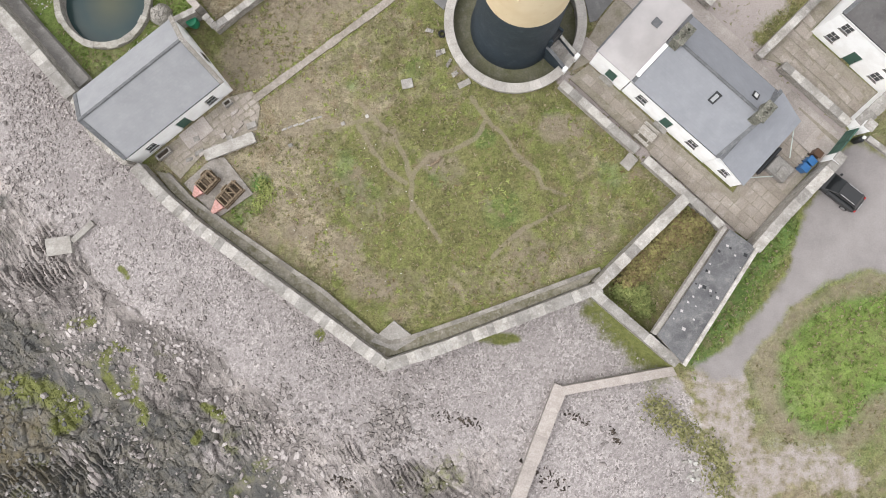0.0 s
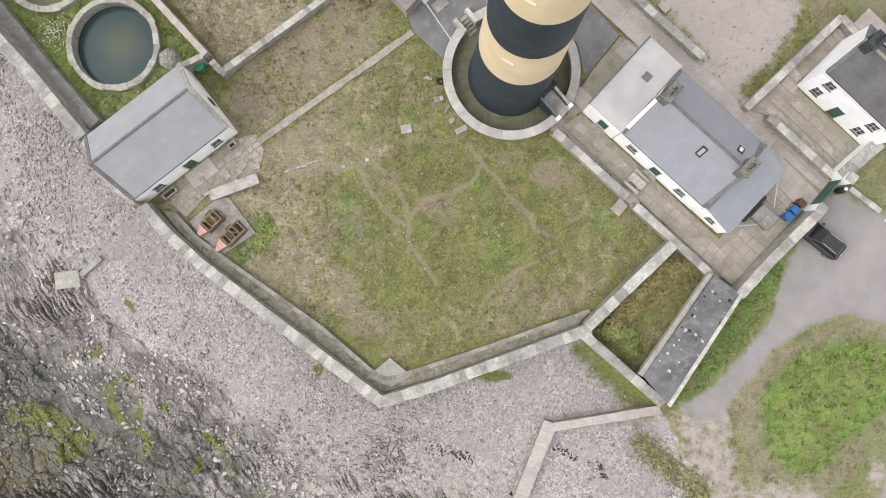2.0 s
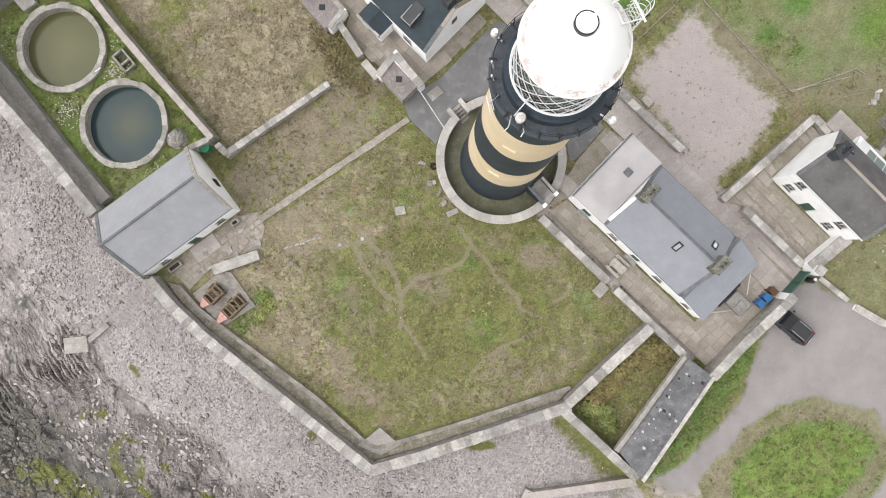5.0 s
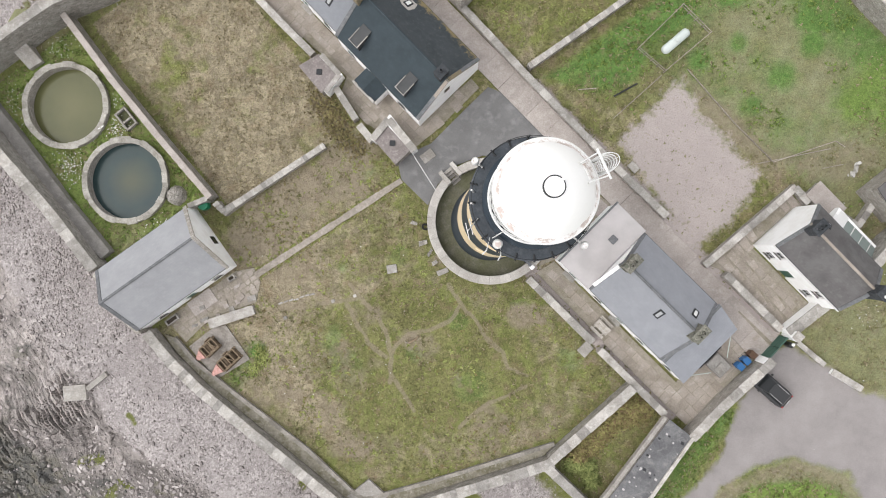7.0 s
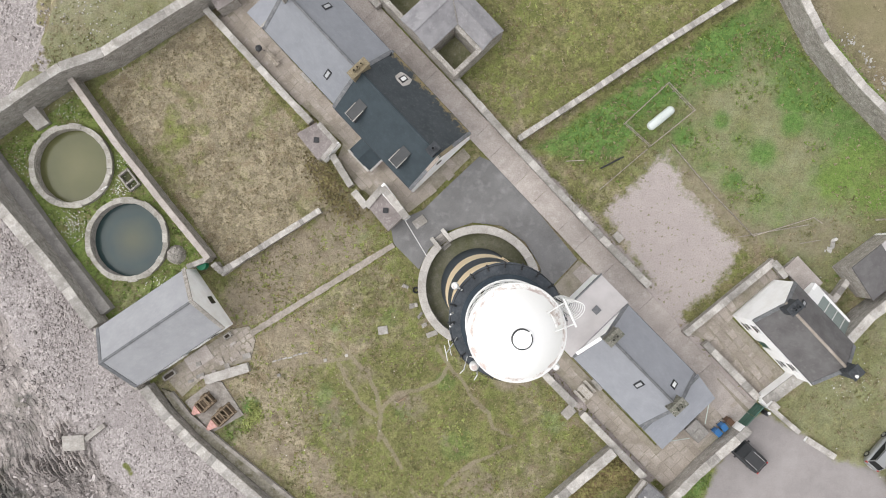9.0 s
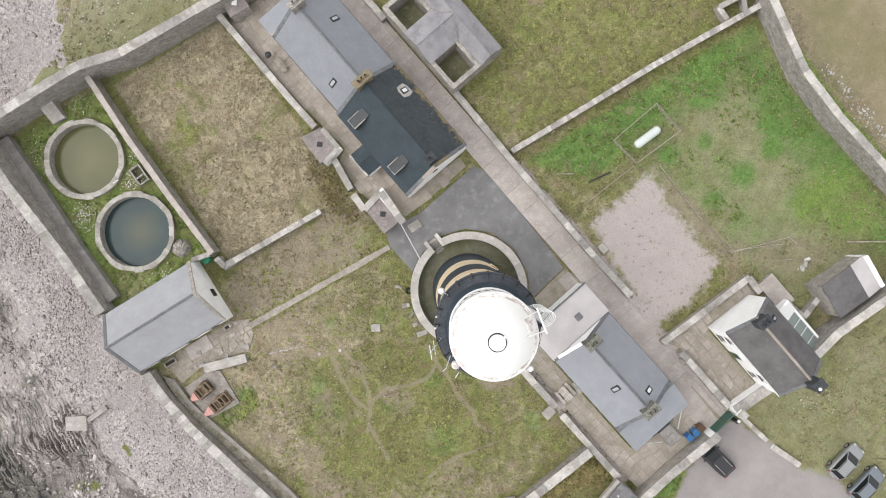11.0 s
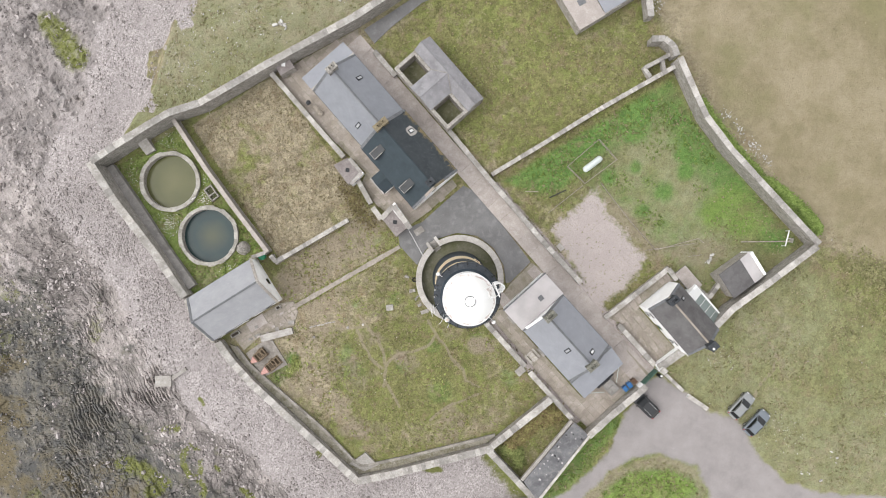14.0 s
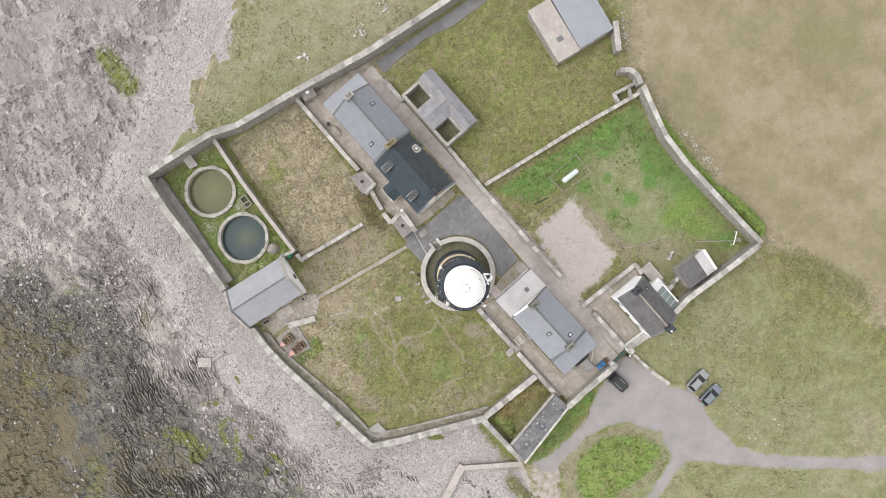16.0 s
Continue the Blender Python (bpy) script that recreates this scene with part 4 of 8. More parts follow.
wall_line("wall_garden_a", "low whitewashed garden wall", [(9.0, 13.3), (15.2, 7.8)], 1.0, 0.62, M_STONE_PALE, cope=1.0)
wall_line("wall_garden_b", "low whitewashed garden wall", [(15.9, 7.1), (22.2, 1.5)], 1.0, 0.62, M_STONE_PALE, cope=1.0)
wall_line("wall_cross", "whitewashed garden wall with broad coping", [(11.9, -3.2), (19.0, 3.9)], 1.6, 0.85, M_STONE, cope=1.1)
wall_line("wall_yard", "whitewashed yard wall with coping", [(11.6, -3.8), (18.3, -9.5)], 1.6, 0.75, M_STONE, cope=1.1)
wall_line("wall_gate", "whitewashed boundary wall beside the gate", [(24.4, -0.3), (26.9, 2.6), (31.0, 7.0)], 2.0, 0.8, M_STONE_PALE, cope=1.2)
wall_line("wall_cottage_yard", "low whitewashed yard wall", [(25.0, 15.4), (32.3, 22.8), (33.6, 21.5)], 0.9, 0.6, M_STONE_PALE, cope=1.0)
wall_line("wall_cottage_front", "low whitewashed yard wall", [(26.9, 14.7), (32.2, 9.9)], 0.9, 0.62, M_STONE_PALE, cope=1.0)
wall_line("wall_cottage_side", "broad white yard wall beside the gate", [(32.5, 9.7), (35.4, 12.5)], 1.7, 0.95, M_WHITE, cope=1.4)
wall_line("wall_lane_north", "low stone wall along the lane", [(-9.4, 47.4), (-6.2, 44.4)], 0.9, 0.6, M_STONE_PALE)
wall_line("wall_lane", "low pale stone wall along the lane", [(1.5, 38.1), (7.7, 32.1), (16.5, 23.9), (21.3, 19.7)], 0.9, 0.6, M_STONE_PALE, cope=1.1)
wall_line("wall_field", "thin grey rubble wall between two yards", [(8.0, 32.7), (14.7, 37.75), (20.5, 42.2), (25.1, 45.5), (30.1, 49.05)], 1.2, 0.5, M_STONE_PALE, cope=0.36)
wall_line("wall_east", "tall grey stone boundary wall with pale coping", [(29.8, 49.55), (32.5, 44.9), (34.0, 42.45), (37.5, 38.75), (41.6, 35.1), (45.6, 31.6), (49.8, 28.0)], 3.0, 0.7, M_STONE, cope=1.2)
wall_line("wall_southeast", "tall grey stone boundary wall with pale coping", [(49.6, 27.7), (44.5, 22.7), (40.2, 18.6), (38.5, 16.2)], 3.0, 0.75, M_STONE, cope=1.2)
wall_line("wall_north_turn", "curved stub of stone wall with pale coping", [(29.6, 49.9), (29.0, 51.1), (27.8, 51.9), (26.2, 51.7)], 2.4, 0.7, M_STONE, cope=0.8)
wall_line("wall_shed_end", "stone wall stub beside the far shed", [(25.8, 54.6), (24.8, 59.0)], 2.2, 0.8, M_STONE_PALE, cope=1.0)
wall_line("wall_terrace", "stone wall between garden and cottage terrace", [(-23.1, 43.3), (-15.0, 35.7), (-11.9, 32.9)], 1.0, 0.6, M_STONE_PALE, cope=1.0)
wall_line("wall_terrace_b", "whitewashed wall between garden and cottage terrace", [(-9.6, 29.9), (-7.6, 27.1)], 1.2, 0.6, M_STONE_PALE, cope=0.9)
wall_line("wall_terrace_c", "whitewashed wall between garden and cottage terrace", [(-7.3, 26.6), (-6.0, 25.2)], 1.2, 0.6, M_STONE_PALE, cope=0.9)
wall_line("wall_low_a", "low concrete breakwater wall on the shingle", [(19.0, -10.4), (8.9, -12.25)], -0.45, 0.7, M_CONCRETE, cope=2.0, drape=False, cope_mesh=ME_COPE_GREY)
wall_line("wall_low_b", "low concrete breakwater wall on the shingle", [(9.25, -11.75), (4.4, -24.5)], -0.5, 1.1, M_CONCRETE, cope=2.2, drape=False, cope_mesh=ME_COPE_GREY)


# ---- lighthouse ----
def make_lighthouse():
    t = thing("lighthouse", "tall round lighthouse, black with cream-yellow bands and white dome", "lighthouse", pose(*TOWER, -0.6, 0, 0.45, 0))
    z0 = 0.6

    def rad(z):
        return 3.52 - 1.0 * (max(z, 0) / 30.0) ** 0.96 + 0.10 * max(0.0, 1 - z / 2.5) ** 2

    for a, b, m, name in ((-0.6, 9.15, M_BLACK, "black_band"), (9.15, 15.4, M_YELLOW, "yellow_band"), (15.4, 21.55, M_BLACK, "black_band"), (21.55, 27.2, M_YELLOW, "yellow_band"), (27.2, 30.3, M_BLACK, "black_band")):
        zs = [a + (b - a) * k / 8 for k in range(9)]
        smooth(part(name, lathe([(rad(z), z + z0) for z in zs], 96), m, t))
    rt = rad(30.3)
    smooth(part("gallery_corbel", lathe([(rt, 30.2 + z0), (rt + 0.05, 30.45 + z0), (2.72, 30.8 + z0), (2.9, 31.05 + z0), (2.95, 31.15 + z0)], 96), M_BLACK, t))
    deck = part("gallery_deck", lathe([(2.95, 31.12 + z0), (2.97, 31.16 + z0), (2.97, 31.34 + z0), (2.93, 31.38 + z0), (2.3, 31.44 + z0), (1.0, 31.46 + z0)], 96), M_DECK, t, "dark painted gallery floor")
    # low brackets and stanchions round the edge, with two thin wires
    for k in range(20):
        a = math.tau * (k + 0.35) / 20
        d = Vector((math.cos(a), math.sin(a), 0))
        post = part("stanchion", rod(d * 2.86 + Vector((0, 0, 31.35 + z0)), d * 2.9 + Vector((0, 0, 32.4 + z0)), 0.028, 6), M_DARK_METAL, t)
        part("stanchion_foot", rod(d * 2.66 + Vector((0, 0, 31.43 + z0)), d * 3.02 + Vector((0, 0, 31.36 + z0)), 0.055, 6), M_DARK_METAL, post)
    for zz in (31.9, 32.38):
        ring = [(2.885, zz + z0), (2.9, zz + 0.012 + z0), (2.885, zz + 0.024 + z0), (2.873, zz + 0.012 + z0)]
        part("rail_wire", lathe(ring + ring[:1], 72), M_DARK_METAL, t)
    # wall under the glass, in two steps
    smooth(part("lantern_base", lathe([(2.36, 31.4 + z0), (2.36, 32.3 + z0), (2.40, 32.36 + z0), (2.38, 32.46 + z0), (2.26, 32.5 + z0), (2.24, 32.74 + z0), (2.20, 32.8 + z0), (1.9, 32.8 + z0)], 80), M_BLACK, t))
    lo, hi, rl = 32.86 + z0, 36.3 + z0, 2.08
    sill = [(2.06, 32.76 + z0), (2.17, 32.78 + z0), (2.17, 32.88 + z0), (2.06, 32.9 + z0)]
    smooth(part("glazing_sill", lathe(sill + sill[:1], 80), M_WHITE_METAL, t, "white sill ring under the lantern glass"))
    smooth(part("glazing", lathe([(rl - 0.05, lo), (rl - 0.05, hi)], 48), M_PANE, t, "clear curved lantern glass")).visible_shadow = False
    count = 16
    for k in range(count):
        for s in (1, -1):
            turn = [math.tau * (k + s * 2.6 * j / 9) / count for j in range(10)]
            part("glazing_bar", add_tube(bmesh.new(), [(rl * math.cos(a), rl * math.sin(a), lo + (hi - lo) * j / 9) for j, a in enumerate(turn)], 0.025, 5), M_WHITE_METAL, t)
    smooth(part("lens", lathe([(0.15, lo - 0.6), (0.55, lo - 0.1), (0.7, lo + 0.7), (0.7, lo + 1.2), (0.5, lo + 1.9), (0.1, lo + 2.1)], 24), M_LENS, t, "glass lens of the lantern"))
    part("lens_table", lathe([(0.35, lo - 1.0), (0.35, lo - 0.62), (0.75, lo - 0.6), (0, lo - 0.58)], 24), M_DARK_METAL, t)
    part("lantern_floor", lathe([(0, lo - 0.95), (2.2, lo - 0.95)], 32), M_SOOT, t)
    # dome
    zr = 36.35 + z0
    smooth(part("dome", lathe([(1.95, zr - 0.12), (2.10, zr - 0.1), (2.12, zr + 0.06), (2.05, zr + 0.14), (1.8, zr + 0.62), (1.42, zr + 1.20), (1.0, zr + 1.68), (0.56, zr + 2.04), (0.48, zr + 2.08), (0, zr + 2.14)], 96), M_DOME, t, "white painted shallow dome"))
    ring = [(0.40, zr + 2.04), (0.435, zr + 2.04), (0.435, zr + 2.30), (0.40, zr + 2.30)]
    part("dome_vent", lathe(ring + ring[:1], 40), M_DARK_METAL, t)
    part("vent_cap", lathe([(0, zr + 2.37), (0.385, zr + 2.31), (0.385, zr + 2.04)], 32), M_DOME, t)
    part("vent_clip", boxed(-0.05, 0.05, -0.06, 0.06, -0.05, 0.05, 0.01), M_DOME, t).matrix_local = Matrix.Translation((0.30, 0.29, zr + 2.28)) @ Matrix.Rotation(radians(44), 4, "Z")
    smooth(part("gutter_rim", lathe([(2.11, zr - 0.02), (2.17, zr - 0.02), (2.19, zr + 0.08), (2.16, zr + 0.12), (2.11, zr + 0.08)], 96), M_WHITE_METAL, t, "pale rim round the dome"))
    smooth(part("rim_band", lathe([(2.112, zr + 0.085), (2.056, zr + 0.152), (1.93, zr + 0.395)], 96), M_RIM_STAIN, t, "rust-stained band at the dome's edge"))
    # ladder with its hoop cage at the north-east edge
    ang = radians(28)
    e, n = Vector((math.cos(ang), math.sin(ang), 0)), Vector((-math.sin(ang), math.cos(ang), 0))

    def at(r, s, z):
        return e * r + n * s + Vector((0, 0, z))

    ladder = part("roof_ladder", rod(at(2.42, 0.25, zr - 4.8), at(2.42, 0.25, zr + 0.9), 0.028), M_WHITE_METAL, t)
    part("stile", rod(at(2.42, -0.25, zr - 4.8), at(2.42, -0.25, zr + 0.9), 0.028), M_WHITE_METAL, ladder)
    for k in range(17):
        zz = zr - 4.6 + 0.32 * k
        part("rung", rod(at(2.42, 0.25, zz), at(2.42, -0.25, zz), 0.018, 6), M_WHITE_METAL, ladder)
    for k in range(9):
        arc = [at(2.42 + 0.64 * math.sin(math.pi * i / 12), 0.38 * math.cos(math.pi * i / 12), zr - 2.9 + 0.46 * k) for i in range(13)]
        part("cage_hoop", add_tube(bmesh.new(), arc, 0.02, 5), M_WHITE_METAL, ladder)
    for s in (-0.3, 0.0, 0.3):
        r = 2.42 + 0.64 * math.sqrt(max(0.0, 1 - (s / 0.38) ** 2))
        part("cage_strap", rod(at(r, s, zr - 2.9), at(r, s, zr + 0.8), 0.015, 5), M_WHITE_METAL, ladder)
    part("landing_hatch", sloped([at(1.62, -0.34, zr + 0.93), at(1.62, 0.34, zr + 0.93), at(2.06, 0.34, zr + 0.25), at(2.06, -0.34, zr + 0.25)], 0.05), M_RIM_STAIN, ladder, "stained hatch at the head of the ladder")
    part("landing_bar", rod(at(2.36, -0.66, zr + 0.95), at(2.36, 0.66, zr + 0.95), 0.05), M_WHITE_METAL, ladder)
    for s in (-1, 1):
        part("handrail", rod(at(1.5, 0.42 * s, zr + 1.3), at(2.36, 0.5 * s, zr + 0.95), 0.03), M_WHITE_METAL, ladder)
        part("handrail_post", rod(at(1.5, 0.42 * s, zr + 0.98), at(1.5, 0.42 * s, zr + 1.3), 0.03), M_WHITE_METAL, ladder)
    # white lamps on brackets over the gallery edge: a large one in the south-west, others to the east and north-west
    for deg, rg, big, up in ((235, 2.72, 0.23, 0.95), (321, 3.28, 0.19, 0.3), (150, 3.2, 0.19, 0.3), (176, 2.9, 0.05, 0.9), (188, 2.9, 0.05, 0.9)):
        a = radians(deg)
        d = Vector((math.cos(a), math.sin(a), 0))
        p = d * rg + Vector((0, 0, 31.45 + z0))
        lamp = smooth(part("gallery_lamp", lathe([(0, p.z + up - 0.4 * big), (big * 0.8, p.z + up - 0.3 * big), (big, p.z + up), (big, p.z + up + big * 1.3), (big * 0.75, p.z + up + big * 2.0), (big * 0.5, p.z + up + big * 2.15)], 20, cx=p.x, cy=p.y), M_WHITE_METAL, t, "small white lamp on a bracket"))
        part("lamp_cap", lathe([(big * 0.62, p.z + up + big * 2.0), (big * 0.62, p.z + up + big * 2.3), (big * 0.25, p.z + up + big * 2.35), (0, p.z + up + big * 2.36)], 16, cx=p.x, cy=p.y), M_RIM_STAIN, lamp)
        part("bracket", rod(d * 2.75 + Vector((0, 0, 31.4 + z0)), p + Vector((0, 0, up)), 0.05, 6), M_WHITE_METAL, lamp)
    # wind vane and aerials on thin arms
    for deg, ln, up, arms in ((203, 1.15, 1.1, 2), (226, 0.9, 0.5, 0), (240, 0.6, 0.6, 0)):
        a = radians(deg)
        d, side = Vector((math.cos(a), math.sin(a), 0)), Vector((-math.sin(a), math.cos(a), 0))
        p = d * 2.7 + Vector((0, 0, 31.5 + z0))
        q = p + d * ln * 0.6 + side * ln * 0.35 + Vector((0, 0, up))
        aer = part("aerial", rod(p, q, 0.03, 6), M_WHITE_METAL, t)
        for k in range(arms):
            m = p.lerp(q, 0.6 + 0.36 * k)
            part("aerial_arm", rod(m + side * 0.42 + d * 0.1, m - side * 0.36, 0.022, 5), M_WHITE_METAL, aer)
        if not arms:
            part("aerial_arm", rod(q, q + d * 0.28 + Vector((0, 0, 0.1)), 0.03, 5), M_WHITE_METAL, aer)
    part("service_mast", rod((-1.75, -1.95, 31.5 + z0), (-1.35, -1.62, 33.9 + z0), 0.03, 6), M_WHITE_METAL, t)
    # doorway at the head of the footbridge
    bridge = Matrix.Rotation(radians(-43), 4, "Z") @ Matrix.Translation((0, 0.49, 0))
    door = part("doorway", boxed(3.1, 3.62, -0.5, 0.5, 1.9, 4.1, 0.03), M_DARK_METAL, t)
    door.matrix_local = bridge
    for s in (-0.58, 0.58):
        jamb = part("door_jamb", boxed(3.1, 3.68, s - 0.09, s + 0.09, 1.8, 4.3, 0.02), M_BLACK, t)
        jamb.matrix_local = bridge
    # windows up the shaft
    for deg, z in ((-118, 13.6), (-118, 24.0), (60, 9.6), (60, 19), (-30, 25)):
        m = Matrix.Rotation(radians(deg), 4, "Z")
        trim = part("shaft_window", boxed(rad(z) - 0.2, rad(z) + 0.10, -0.42, 0.42, z + z0 - 0.12, z + z0 + 0.10, 0.03), M_BLACK if 15.4 < z < 21.5 or z < 9.1 else M_YELLOW, t)
        trim.matrix_local = m
        if z < 12 or 15.4 < z < 21.5:
            part("pane", boxed(rad(z) - 0.25, rad(z) + 0.012, -0.26, 0.26, z + z0 + 0.10, z + z0 + 0.9), M_GLASS, trim)
    return t


def make_moat():
    gap0, gap1 = radians(127), radians(139)
    wall = tagged(part("wall_moat", lathe([(5.12, -1.0), (5.12, 0.6), (5.80, 0.6), (5.80, -0.6), (5.12, -1.0)], 96, a0=gap1, a1=gap0 + math.tau, cx=TOWER[0], cy=TOWER[1]), M_STONE_PALE, None), "round white-coped stone wall ringing the lighthouse", "wall", kind="structure")
    tagged(part("pavement_moat", lathe([(3.3, -0.47), (5.15, -0.46)], 72, cx=TOWER[0], cy=TOWER[1]), M_MOAT, None), "damp mossy concrete floor of the ring round the lighthouse", "floor", kind="structure")
    count = 34
    for k in range(count):
        a0 = gap1 + (gap0 + math.tau - gap1) * k / count
        a1 = gap1 + (gap0 + math.tau - gap1) * (k + 1) / count - 0.004
        if k == 0:
            base = part("coping_stone", lathe([(5.07, 0.56), (5.07, 0.74), (5.10, 0.78), (5.82, 0.78), (5.86, 0.74), (5.86, 0.56), (5.07, 0.56)], 5, a0=a0, a1=a1), M_RINGCOPE, wall)
            base.matrix_world = Matrix.Translation((*TOWER, 0))
        else:
            ob = link("coping_stone", base.data, wall)
            ob.matrix_world = Matrix.Translation((*TOWER, RNG.uniform(-0.006, 0.006))) @ Matrix.Rotation(a0 - gap1, 4, "Z")
    # steps with cheek walls through the gap in the north-west
    am = (gap0 + gap1) / 2
    m = Matrix.Translation((*TOWER, 0)) @ Matrix.Rotation(am, 4, "Z")
    steps = thing("moat_steps", "narrow stone steps between white cheek walls, through the ring wall", "steps", m)
    for k in range(5):
        part("step", boxed(4.75 + 0.30 * k, 5.05 + 0.30 * k, -0.45, 0.45, -0.8, -0.40 + 0.2 * k, 0.02), M_CONCRETE, steps)
    for s in (-1, 1):
        part("cheek_wall", boxed(5.05, 6.5, s * 0.66 - 0.2, s * 0.66 + 0.2, -0.8, 0.86, 0.04), M_RINGCOPE, steps)
    # stair over the ring to the tower door: dark outer sides, white caps
    m = Matrix.Translation((*TOWER, 0)) @ Matrix.Rotation(radians(-43), 4, "Z") @ Matrix.Translation((0, 0.49, 0))
    br = thing("footbridge", "short stepped footbridge with dark parapets and white end posts", "bridge", m)
    part("deck", boxed(3.3, 5.75, -0.7, 0.7, 0.2, 0.42, 0.02), M_CONCRETE_DARK, br)
    for k in range(6):
        part("step", boxed(3.5 + 0.36 * k, 3.88 + 0.36 * k, -0.6, 0.6, 0.42, 1.45 - 0.16 * k, 0.02), M_CONCRETE, br)
    for s in (-1, 1):
        par = part("parapet", prism([(3.35, s * 0.7 - 0.11), (5.6, s * 0.7 - 0.11), (5.6, s * 0.7 + 0.11), (3.35, s * 0.7 + 0.11)], -0.5, [2.15, 1.25, 1.25, 2.15]), M_BLACK, br, "black painted parapet")
        part("parapet_cap", prism([(3.35, s * 0.7 - 0.13), (5.6, s * 0.7 - 0.13), (5.6, s * 0.7 + 0.13), (3.35, s * 0.7 + 0.13)], [2.15, 1.25, 1.25, 2.15], [2.22, 1.32, 1.32, 2.22]), M_LEAD if s < 0 else M_COPING, par)
        part("pier", boxed(5.5, 5.85, s * 0.72 - 0.19, s * 0.72 + 0.19, -0.3, 1.42, 0.05), M_WHITE, br, "white rounded end post")


make_moat()


# ---- houses ----
def wall_panel(length, height, thick, holes):
    """An upright panel along x from 0, with rectangular holes (x0, x1, z0, z1) through it."""
    xs = sorted({0.0, length, *(v for h in holes for v in h[:2])})
    zs = sorted({-0.6, height, *(v for h in holes for v in h[2:])})
    bm = bmesh.new()
    for a, b in zip(xs, xs[1:]):
        for c, d in zip(zs, zs[1:]):
            if not any(h[0] <= a and b <= h[1] and h[2] <= c and d <= h[3] for h in holes):
                add_box(bm, a, b, 0, thick, c, d)
    bmesh.ops.remove_doubles(bm, verts=bm.verts, dist=0.001)
    return bm


def sloped(corners, thick):
    """A roof plane of some thickness from its four corners (eave, eave, ridge, ridge), with metre-true texture places."""
    bm = bmesh.new()
    c = [Vector(p) for p in corners]
    nrm = (c[1] - c[0]).cross(c[3] - c[0]).normalized()
    if nrm.z < 0:
        nrm = -nrm
    up = [bm.verts.new(p) for p in c]
    dn = [bm.verts.new(p - nrm * thick) for p in c]
    faces = [bm.faces.new(up), bm.faces.new(dn[::-1])]
    n = len(c)
    for i in range(n):
        j = (i + 1) % n
        faces.append(bm.faces.new((up[i], up[j], dn[j], dn[i])))
    uv = bm.loops.layers.uv.new("UVMap")
    ex = (c[1] - c[0]).normalized()
    ey = nrm.cross(ex)
    for f in faces:
        for loop in f.loops:
            d = loop.vert.co - c[0]
            loop[uv].uv = (d.dot(ex), d.dot(ey))
    return bm


make_lighthouse()


def put(ob, m):
    ob.matrix_local = m
    return ob


def sash(parent, m, w, h, glass=M_SASHGLASS, bars=True):
    """A window set in its opening: glass, frame, bars, sill; x across, z up, y into the wall."""
    win = put(part("window", boxed(0, w, 0.12, 0.16, 0, h), glass, parent, "small-paned white sash window"), m)
    for name, b in (("frame", (0, 0.04, 0.10, 0.16, 0, h)), ("frame", (w - 0.04, w, 0.10, 0.16, 0, h)), ("frame", (0.04, w - 0.04, 0.10, 0.16, h - 0.04, h)), ("frame", (0.04, w - 0.04, 0.10, 0.16, 0, 0.04))):
        part(name, boxed(*b), M_WHITE_METAL, win)
    if bars:
        part("glazing_bar", boxed(w / 2 - 0.01, w / 2 + 0.01, 0.105, 0.13, 0.04, h - 0.04), M_WHITE_METAL, win)
        part("glazing_bar", boxed(0.04, w - 0.04, 0.105, 0.13, h / 2 - 0.012, h / 2 + 0.012), M_WHITE_METAL, win)
    part("sill", boxed(-0.06, w + 0.06, -0.05, 0.1, -0.08, 0.0, 0.01), M_CONCRETE_DARK, win)
    return win


def leaf(parent, m, w, h, material=M_GREEN_PAINT):
    d = put(part("door", boxed(0.05, w - 0.05, 0.1, 0.16, 0.02, h), material, parent, "green painted plank door"), m)
    part("door_frame", boxed(0, 0.06, 0.04, 0.2, 0, h + 0.05), M_WHITE_METAL, d)
    part("door_frame", boxed(w - 0.06, w, 0.04, 0.2, 0, h + 0.05), M_WHITE_METAL, d)
    part("handle", boxed(w - 0.2, w - 0.14, 0.04, 0.1, 0.95, 1.1, 0.01), M_DARK_METAL, d)
    part("step", boxed(-0.15, w + 0.15, -0.4, 0.05, -0.12, 0.03, 0.02), M_CONCRETE, d)
    return d


def chimney(parent, x, y, z0, z1, w=0.8, l=1.1, mat=M_STONE, pots=2):
    c = part("chimney", boxed(x - w / 2, x + w / 2, y - l / 2, y + l / 2, z0, z1, 0.03), mat, parent)
    part("chimney_cap", boxed(x - w / 2 - 0.07, x + w / 2 + 0.07, y - l / 2 - 0.07, y + l / 2 + 0.07, z1, z1 + 0.12, 0.03), mat, c)
    for k in range(pots):
        py_ = y + (k - (pots - 1) / 2) * 0.42
        part("chimney_pot", lathe([(0.13, z1 + 0.1), (0.15, z1 + 0.12), (0.12, z1 + 0.5), (0.14, z1 + 0.55), (0.1, z1 + 0.55), (0.09, z1 + 0.2)], 12, cx=x, cy=py_), M_STONE if mat is M_STONE else mat, c)
    return c


def skylight(roof, at, slope, w=0.55, h=0.95, glass=M_ROOFGLASS):
    """A framed roof window lying in a roof plane; slope is the plane's turn."""
    m = Matrix.Translation(at) @ slope
    s = put(part("skylight", boxed(-w / 2, w / 2, -h / 2, h / 2, 0.0, 0.07, 0.01), M_DARK_METAL, roof), m)
    part("skylight_glass", boxed(-w / 2 + 0.13, w / 2 - 0.13, -h / 2 + 0.14, h / 2 - 0.14, 0.05, 0.085), glass, s)
    return s


